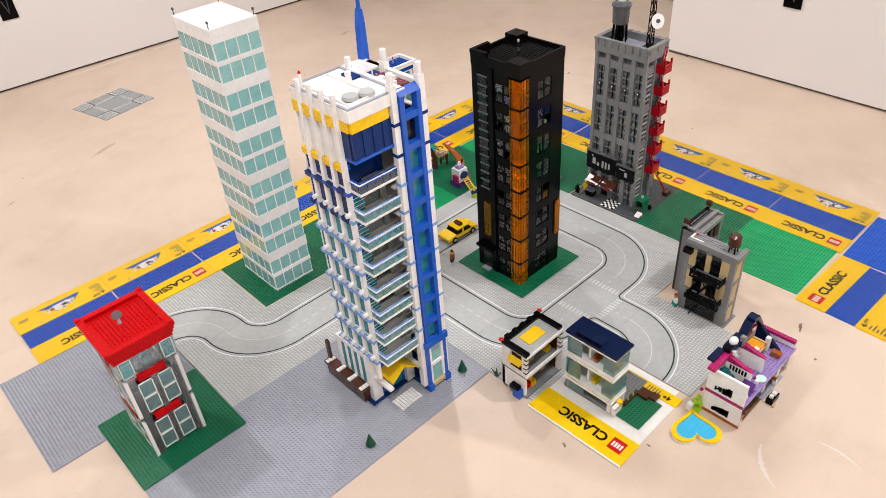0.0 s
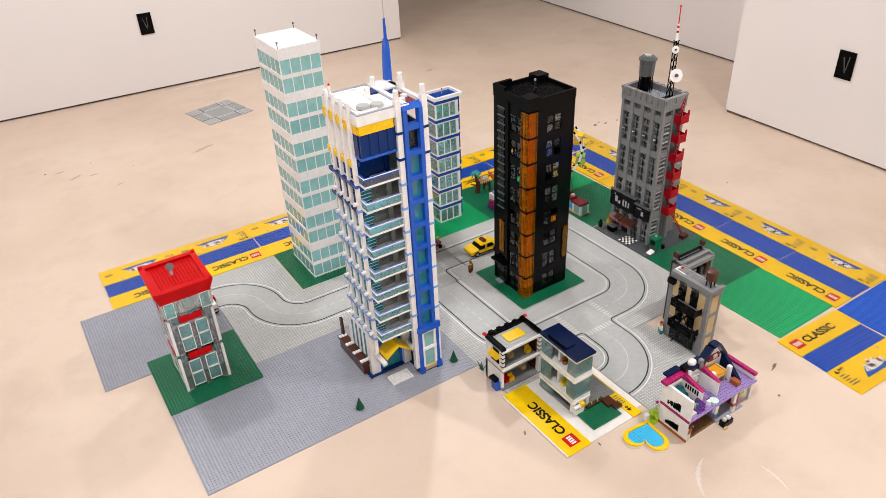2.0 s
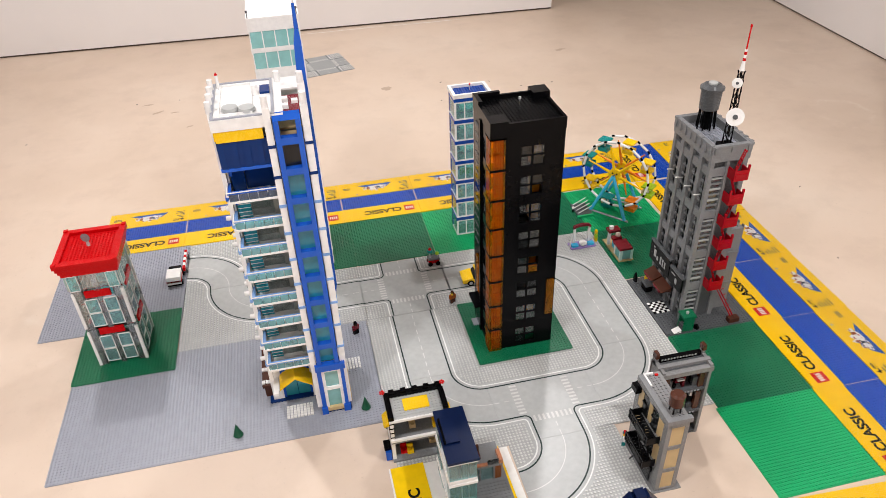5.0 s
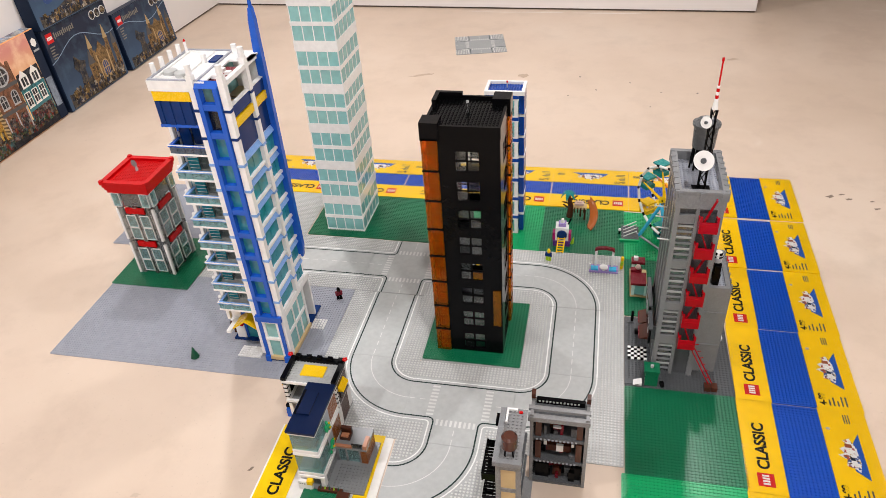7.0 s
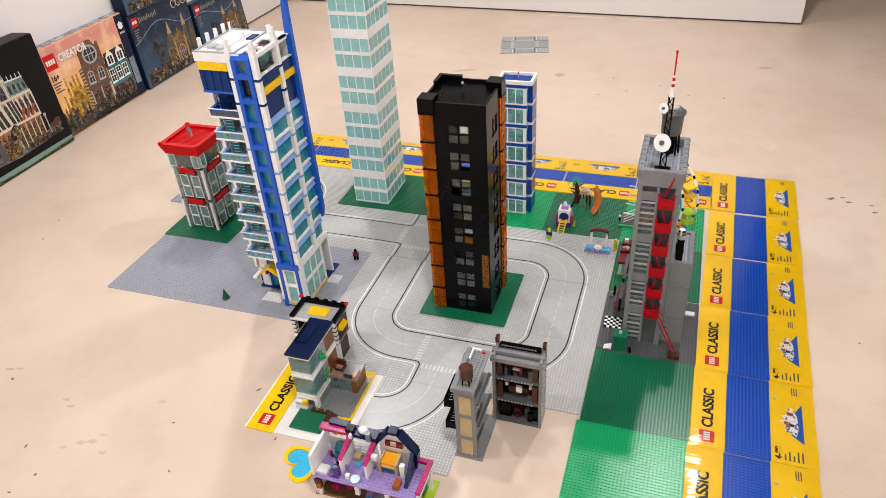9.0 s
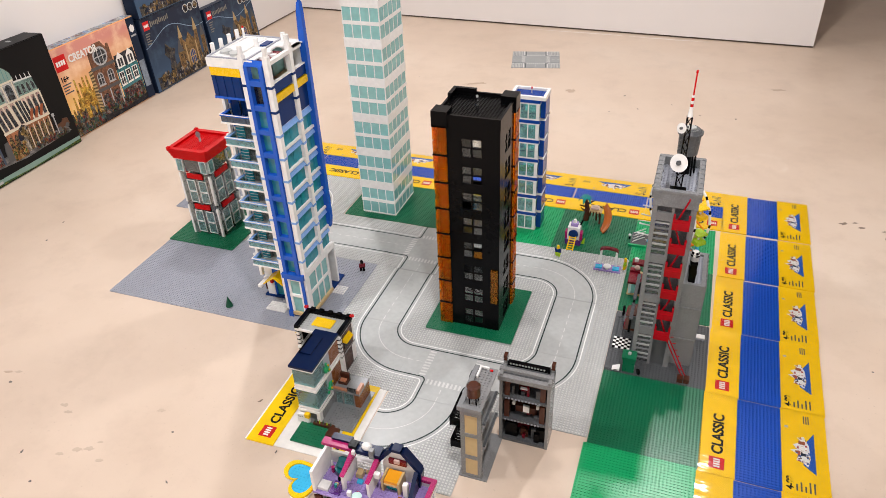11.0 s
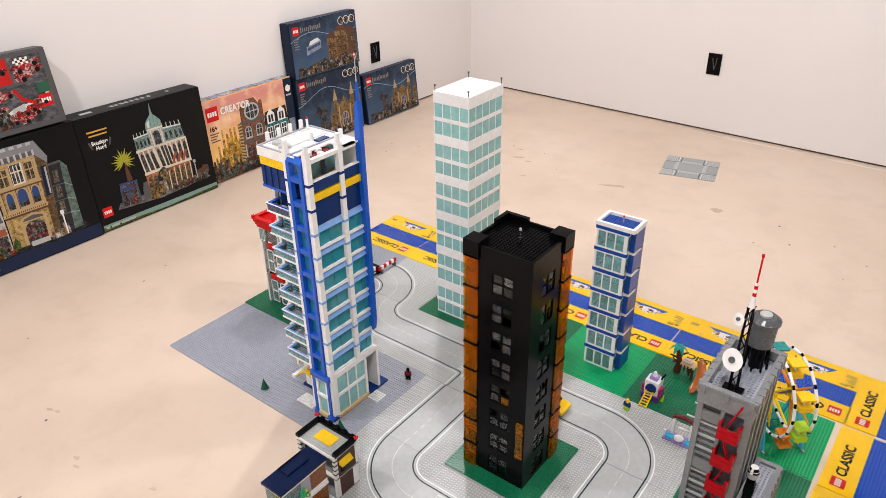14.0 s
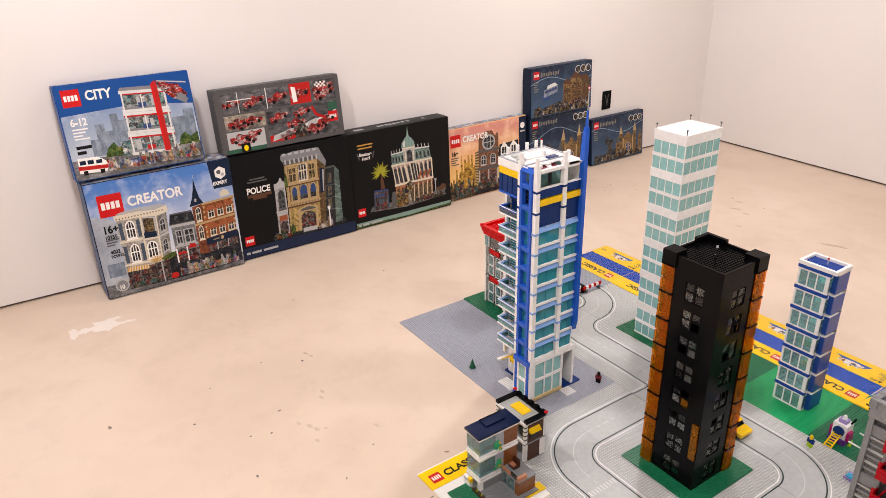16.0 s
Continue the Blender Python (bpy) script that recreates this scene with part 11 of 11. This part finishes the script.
def night_box(w, h, d, m, seed, castle):
    """A dark blue set box with a lit castle or street, a name reduced to bars and round badges."""
    b = SetBox("dark blue toy set box showing a lit " + ("castle" if castle else "street of tall houses"), w, h, d, m, C_NIGHT, C_NIGHT, C_NIGHT)
    b.rect("printed_sky", S_NIGHT, 0.003, 0.003, w - 0.003, h - 0.003, 1)
    # pale swirl under the name
    arc = [(w * k / 12, h * (0.70 + 0.09 * math.sin(k * 0.55 + seed))) for k in range(13)]
    b.poly("printed_swirl", C_SWIRL, arc + [(u, v - 0.0035) for u, v in arc[::-1]], 1.4)
    b.poly("printed_rock", P_ROCK, [(w * 0.05, 0.006), (w * 0.97, 0.006), (w * 0.97, h * 0.24), (w * 0.7, h * 0.18), (w * 0.45, h * 0.26), (w * 0.2, h * 0.16), (w * 0.05, h * 0.2)], 1.6)
    if castle:
        for i, (u, bw, bh) in enumerate(((0.46, 0.10, 0.26), (0.90, 0.07, 0.34), (0.53, 0.055, 0.44), (0.80, 0.055, 0.46), (0.58, 0.23, 0.36))):
            f = Front(b, W_CASTLE, (w * u, h * 0.10), (w * (u + bw), h * 0.11), (w * (u + bw), h * (0.11 + bh)), (w * u, h * (0.12 + bh)), 2 + 0.8 * i)
            if bw > 0.2:
                f.windows([(0.32, 0.12, 0.68, 0.62)], C_TAN, C_STEEL, True, (0.33, 0.67), 0.5)
                f.lay("printed_pier", C_TAN, [box4(0.06, 0, 0.14, 0.9), box4(0.86, 0, 0.94, 0.9)], 0.5)
                f.lay("printed_battlement", W_CASTLE, [box4(0.02 + 0.17 * k, 1.0, 0.11 + 0.17 * k, 1.07) for k in range(6)], 0.4)
                f.lay("printed_gable", W_CASTLE, [[(0.2, 0.98), (0.8, 0.98), (0.5, 1.32)]], 0.2)
            else:
                f.windows([(0.32, 0.30, 0.68, 0.48), (0.32, 0.68, 0.68, 0.86)], C_BRN, P_PANEW, True, (), 0)
                b.poly("printed_spire", C_GREYD if i < 2 else C_TAN, [(w * (u - 0.006), h * (0.115 + bh)), (w * (u + bw + 0.006), h * (0.11 + bh)), (w * (u + bw / 2), h * (0.29 + bh))], 4.2 + 0.2 * i)
        b.poly("printed_figure_tree", P_ROCK, [(w * 0.27, h * 0.12), (w * 0.40, h * 0.12), (w * 0.39, h * 0.34), (w * 0.43, h * 0.46), (w * 0.35, h * 0.50), (w * 0.29, h * 0.58), (w * 0.25, h * 0.44), (w * 0.31, h * 0.34)], 4)
    else:
        for i, (u, bw, bh) in enumerate(((0.52, 0.14, 0.46), (0.80, 0.16, 0.50), (0.64, 0.19, 0.56))):
            f = Front(b, W_TIMBER if i % 2 else W_CASTLE, (w * u, h * 0.10), (w * (u + bw), h * 0.12), (w * (u + bw), h * (0.10 + bh)), (w * u, h * (0.14 + bh)), 2 + 0.8 * i)
            f.windows([(0.14, c, 0.42, c + 0.16) for c in (0.36, 0.66)] + [(0.58, c, 0.86, c + 0.16) for c in (0.36, 0.66)], C_BRN, P_PANEW, False, (0.5,), 0.5)
            f.lay("printed_shop", P_SHOP, [box4(0.08, 0.02, 0.92, 0.26)])
            f.lay("printed_beam", C_BRN, [box4(0, 0.28, 1, 0.31), box4(0, 0.58, 1, 0.61), box4(0.47, 0.3, 0.53, 1.0)], 0.5)
            b.poly("printed_roof", C_BRN, [(w * (u - 0.01), h * (0.14 + bh)), (w * (u + bw + 0.01), h * (0.10 + bh)), (w * (u + bw * 0.7), h * (0.21 + bh)), (w * (u + bw * 0.35), h * (0.24 + bh))], 4 + 0.3 * i)
        f = Front(b, P_TOWN, (w * 0.20, h * 0.38), (w * 0.42, h * 0.46), (w * 0.43, h * 0.60), (w * 0.21, h * 0.54), 3)
        f.windows([(0.10 + 0.22 * k, 0.50, 0.26 + 0.22 * k, 0.80) for k in range(4)], C_GREYD, C_STEEL, False, (), 0)
        b.poly("printed_bus_roof", C_HAZE, [(w * 0.25, h * 0.55), (w * 0.42, h * 0.60), (w * 0.38, h * 0.66), (w * 0.27, h * 0.62)], 4.6)
        b.poly("printed_blue_glow", C_STEEL, disc(w * 0.24, h * 0.38, 0.030, 12, 0.6), 2.2)
    b.crowd("printed_street_life", P_NIGHTL, w * 0.10, w * 0.96, h * 0.04, h * 0.24, seed, 7)
    b.logo(0.020, h - 0.062, 0.042)
    b.rects("printed_name", C_DULL, [(0.072 + 0.013 * k, h - (0.050 if k % 4 else 0.055), 0.079 + 0.013 * k, h - (0.032 if k % 5 else 0.026)) for k in range(11)], 3)
    for k in range(3):
        cu = w - 0.115 + 0.040 * k
        b.poly("printed_round", C_HAZE, disc(cu, h - 0.040, 0.021), 4 + k)
        b.poly("printed_round", P_NIGHTL, disc(cu, h - 0.040, 0.018), 5 + k)
    b.small_text(5, C_DULL, 0.022, h - 0.082, 0.034, 0.012, 0.005, 3)
    b.done()


night_box(0.470, 0.372, 0.075, lean(-0.664, 2.352, 0, 1.5), 5, True)
night_box(0.470, 0.276, 0.070, lean(-0.662, 2.350, 0.3735, 2.5), 6, False)
night_box(0.460, 0.282, 0.070, lean(-0.650, 2.845, 0, 5), 7, True)

# blue town set leaning on top of the corner-square box
S_TOWN = sky_print("printed_town_sky", (0.40, 0.45, 0.52), (0.20, 0.28, 0.42), 0.10, 0.26, 0.4)
C_CITYB = card("printed_strong_blue_card", (0.008, 0.066, 0.26), 0.35)
b = SetBox("blue toy set box showing a glass-fronted clinic and red tower", 0.500, 0.366, 0.085, lean(-0.628, 0.018, 0.4995, 8), C_CITYB, C_CITYB, P_TOPS)
b.rect("printed_sky", S_TOWN, 0.004, 0.02, 0.496, 0.262, 1)
b.poly("printed_band", C_CITYB, [(0.004, 0.250), (0.28, 0.262), (0.496, 0.235), (0.496, 0.362), (0.004, 0.362)], 1.3)
b.poly("printed_skyline", P_TOWN, [(0.085, 0.085), (0.255, 0.085), (0.255, 0.235), (0.225, 0.235), (0.225, 0.210), (0.200, 0.210), (0.200, 0.238), (0.172, 0.238), (0.172, 0.175), (0.145, 0.175), (0.145, 0.205), (0.112, 0.205), (0.112, 0.15), (0.085, 0.15)], 1.6)
b.poly("printed_skyline", P_TOWN, [(0.40, 0.085), (0.49, 0.085), (0.49, 0.215), (0.45, 0.215), (0.45, 0.190), (0.40, 0.190)], 1.6)
b.rect("printed_street", P_PAVE, 0.004, 0.004, 0.496, 0.080, 1.8)
b.poly("printed_hedge", P_TREE, [(0.125, 0.075), (0.21, 0.075), (0.205, 0.115), (0.18, 0.105), (0.165, 0.13), (0.14, 0.11)], 2.2)
b.poly("printed_hedge", P_TREE, [(0.41, 0.075), (0.492, 0.075), (0.492, 0.120), (0.46, 0.105), (0.44, 0.125), (0.42, 0.11)], 2.2)
for k in range(3):
    v = 0.066 + 0.084 * k
    f = Front(b, P_COAT, (0.228, v), (0.398, v - 0.008), (0.398, v + 0.074), (0.228, v + 0.084), 2.4)
    f.lay("printed_floor", C_MID, [box4(0.03, 0.12, 0.97, 0.24)], 0.4)
    f.lay("printed_curtain", C_GREYL, [box4(0.10 + 0.27 * k, 0.24, 0.22 + 0.27 * k, 0.72), box4(0.72 - 0.20 * k, 0.30, 0.80 - 0.20 * k, 0.66)], 0.5)
    f.lay("printed_counter", C_STEEL if k else C_CRIM, [box4(0.34, 0.20, 0.52, 0.42)], 0.6)
    f.lay("printed_storey", C_HAZE, [box4(-0.03, 0.0, 1.02, 0.13), box4(-0.03, 0.86, 1.02, 1.0)], 1.2)
    f.lay("printed_band", C_CRIM, [box4(-0.03, 0.78, 1.02, 0.86)] if k < 2 else [box4(0.02, 0.80, 0.98, 0.86)], 1.4)
    f.lay("printed_post", C_HAZE, [box4(0.0, 0.1, 0.035, 0.9), box4(0.42, 0.1, 0.445, 0.8), box4(0.95, 0.1, 0.99, 0.9)], 1.6)
b.poly("printed_roof", C_MID, [(0.222, 0.316), (0.404, 0.308), (0.396, 0.322), (0.232, 0.330)], 3)
b.poly("printed_red_tower", C_CRIM, [(0.350, 0.062), (0.374, 0.062), (0.370, 0.330), (0.362, 0.342), (0.346, 0.330)], 5)
b.poly("printed_red_tower", C_RED, [(0.350, 0.062), (0.358, 0.062), (0.355, 0.333), (0.346, 0.330)], 5.4)
b.quad("printed_annex", P_COAT, (0.192, 0.070), (0.228, 0.066), (0.228, 0.128), (0.192, 0.125), 3, 2)
b.poly("printed_aircraft", P_CAR, [(0.385, 0.300), (0.425, 0.262), (0.462, 0.250), (0.482, 0.275), (0.450, 0.318), (0.420, 0.322), (0.365, 0.345)], 6)
b.poly("printed_aircraft", C_MID, [(0.430, 0.262), (0.470, 0.238), (0.482, 0.255), (0.455, 0.285)], 6.4)
b.poly("printed_rotor", C_GREYL, [(0.372, 0.336), (0.484, 0.318), (0.484, 0.323), (0.372, 0.341)], 6.6)
b.poly("printed_van", C_WHITE, [(0.020, 0.030), (0.118, 0.024), (0.128, 0.045), (0.122, 0.066), (0.095, 0.086), (0.024, 0.088)], 4)
b.poly("printed_van_stripe", C_CRIM, [(0.020, 0.042), (0.126, 0.036), (0.127, 0.050), (0.020, 0.058)], 5)
b.rects("printed_van_glass", C_NIGHT, [(0.028, 0.062, 0.050, 0.078), (0.056, 0.061, 0.078, 0.077), (0.086, 0.060, 0.108, 0.074)], 5)
b.rects("printed_van_wheel", C_BLACK, [(0.034, 0.022, 0.050, 0.038), (0.094, 0.020, 0.110, 0.036)], 5.4)
b.crowd("printed_street_life", P_CROWDL, 0.125, 0.485, 0.022, 0.085, 38, 6)
b.logo(0.022, 0.282, 0.064)
b.word("CITY", 0.104, 0.316, 0.050)
b.word("6-12", 0.030, 0.222, 0.038)
b.small_text(4, C_WHITE, 0.032, 0.194, 0.055, 0.012, 0.005, 3)
b.rects("printed_tag", C_BLACK, [(0.030, 0.122, 0.085, 0.134), (0.030, 0.102, 0.062, 0.114)], 4)
b.done()

# racing set seen from its back: panels of red cars
b = SetBox("dark grey toy set box back with panels of red racing cars", 0.585, 0.278, 0.075, lean(-0.655, 0.604, 0.4895, 6), C_ASH, C_GREYD, C_GREYD)
cells = [(0.03, 0.172, 0.115, 0.258), (0.119, 0.172, 0.228, 0.258), (0.232, 0.172, 0.335, 0.258), (0.34, 0.172, 0.440, 0.262), (0.445, 0.172, 0.562, 0.262), (0.03, 0.100, 0.212, 0.164), (0.03, 0.020, 0.200, 0.094), (0.218, 0.020, 0.562, 0.164)]
cellm = [P_TRACK, P_TRACK, P_TRACK, C_CRIM, P_TRACK, P_GARAGE, C_GREYL, P_TRACK]
rnd = random.Random(21)
for i, ((u0, v0, u1, v1), m_) in enumerate(zip(cells, cellm)):
    b.rect("printed_panel", m_, u0, v0, u1, v1, 1.5)
    n = {7: 7, 4: 2, 5: 3, 6: 3}.get(i, 1)
    for k in range(n):
        L = min(0.110 if i < 5 else 0.092, (u1 - u0) * 0.95)
        cu, cv = (u0 + u1) / 2, (v0 + v1) / 2
        if n > 1:
            cu = u0 + L * 0.55 + (u1 - u0 - L * 1.1) * (k + 0.2) / (n - 0.6)
            cv = rnd.uniform(v0 + 0.022, v1 - 0.022)
        a = rnd.uniform(0.15, 0.5)
        car = [(-0.5, -0.10), (-0.3, -0.16), (0.35, -0.16), (0.5, -0.10), (0.46, 0.02), (0.2, 0.06), (0.06, 0.20), (-0.12, 0.20), (-0.2, 0.10), (-0.44, 0.16), (-0.5, 0.10)]
        pts = [(cu + L * (p * math.cos(a) - q * math.sin(a)), cv + L * (p * math.sin(a) + q * math.cos(a))) for p, q in car]
        pts = [(min(max(p, u0 + 0.001), u1 - 0.001), min(max(q, v0 + 0.001), v1 - 0.001)) for p, q in pts]
        b.poly("printed_car", P_CAR, pts, 2.5 + 0.1 * k)
        for p in (-0.28, 0.28):
            wu, wv = cu + L * (p * math.cos(a) + 0.12 * math.sin(a)), cv + L * (p * math.sin(a) - 0.12 * math.cos(a))
            r = L * 0.085
            b.poly("printed_wheel", C_BLACK, [(wu + r * math.cos(j * 0.785), wv + r * math.sin(j * 0.785)) for j in range(8)], 3.5 + 0.1 * k)
b.poly("printed_kerb", C_HAZE, [(0.300, 0.030), (0.42, 0.075), (0.54, 0.098), (0.556, 0.120), (0.545, 0.125), (0.53, 0.108), (0.41, 0.085), (0.29, 0.036)], 2.2)
b.poly("printed_kerb", C_CRIM, [(0.330, 0.024), (0.47, 0.062), (0.55, 0.075), (0.55, 0.084), (0.46, 0.072), (0.325, 0.034)], 2.3)
b.poly("printed_red_floor", C_CRIM, [(0.22, 0.022), (0.33, 0.022), (0.40, 0.040), (0.50, 0.060), (0.44, 0.066), (0.30, 0.058), (0.22, 0.050)], 2.1)
b.poly("printed_engineer", P_CROWD, [(0.335, 0.022), (0.395, 0.022), (0.405, 0.060), (0.385, 0.085), (0.360, 0.080), (0.345, 0.055)], 4)
for i in range(6):
    for j in range(3):
        if (i + j) % 2:
            b.rect("printed_check", C_WHITE, 0.462 + 0.009 * i, 0.232 + 0.008 * j, 0.471 + 0.009 * i, 0.240 + 0.008 * j, 3.8)
b.poly("printed_pit_wall", C_GREYL, [(0.230, 0.024), (0.330, 0.046), (0.335, 0.072), (0.240, 0.050)], 2.6)
b.poly("printed_pit_wall", C_GREYL, [(0.405, 0.060), (0.455, 0.072), (0.455, 0.098), (0.408, 0.086)], 2.6)
b.poly("printed_ramp", C_CRIM, [(0.430, 0.150), (0.440, 0.154), (0.458, 0.118), (0.500, 0.096), (0.494, 0.086), (0.448, 0.108)], 3.6)
b.poly("printed_podium", C_WHITE, [(0.352, 0.180), (0.372, 0.182), (0.368, 0.245), (0.348, 0.250)], 3.8)
b.rects("printed_line", C_WHITE, [(0.1005, 0.172, 0.103, 0.262), (0.05, 0.225, 0.16, 0.228), (0.2285, 0.172, 0.2315, 0.262)], 4)
b.rect("printed_green", C_GRN, 0.515, 0.122, 0.560, 0.158, 8)
b.logo(0.512, 0.070, 0.046)
b.rect("printed_badge", C_GRN, 0.020, 0.004, 0.20, 0.020, 2)
b.rect("printed_badge", C_BLACK, 0.085, 0.003, 0.125, 0.040, 8)
b.poly("printed_badge", C_YEL, [(0.105 + 0.010 * math.cos(k * 0.5236), 0.020 + 0.013 * math.sin(k * 0.5236)) for k in range(12)], 9)
b.done()
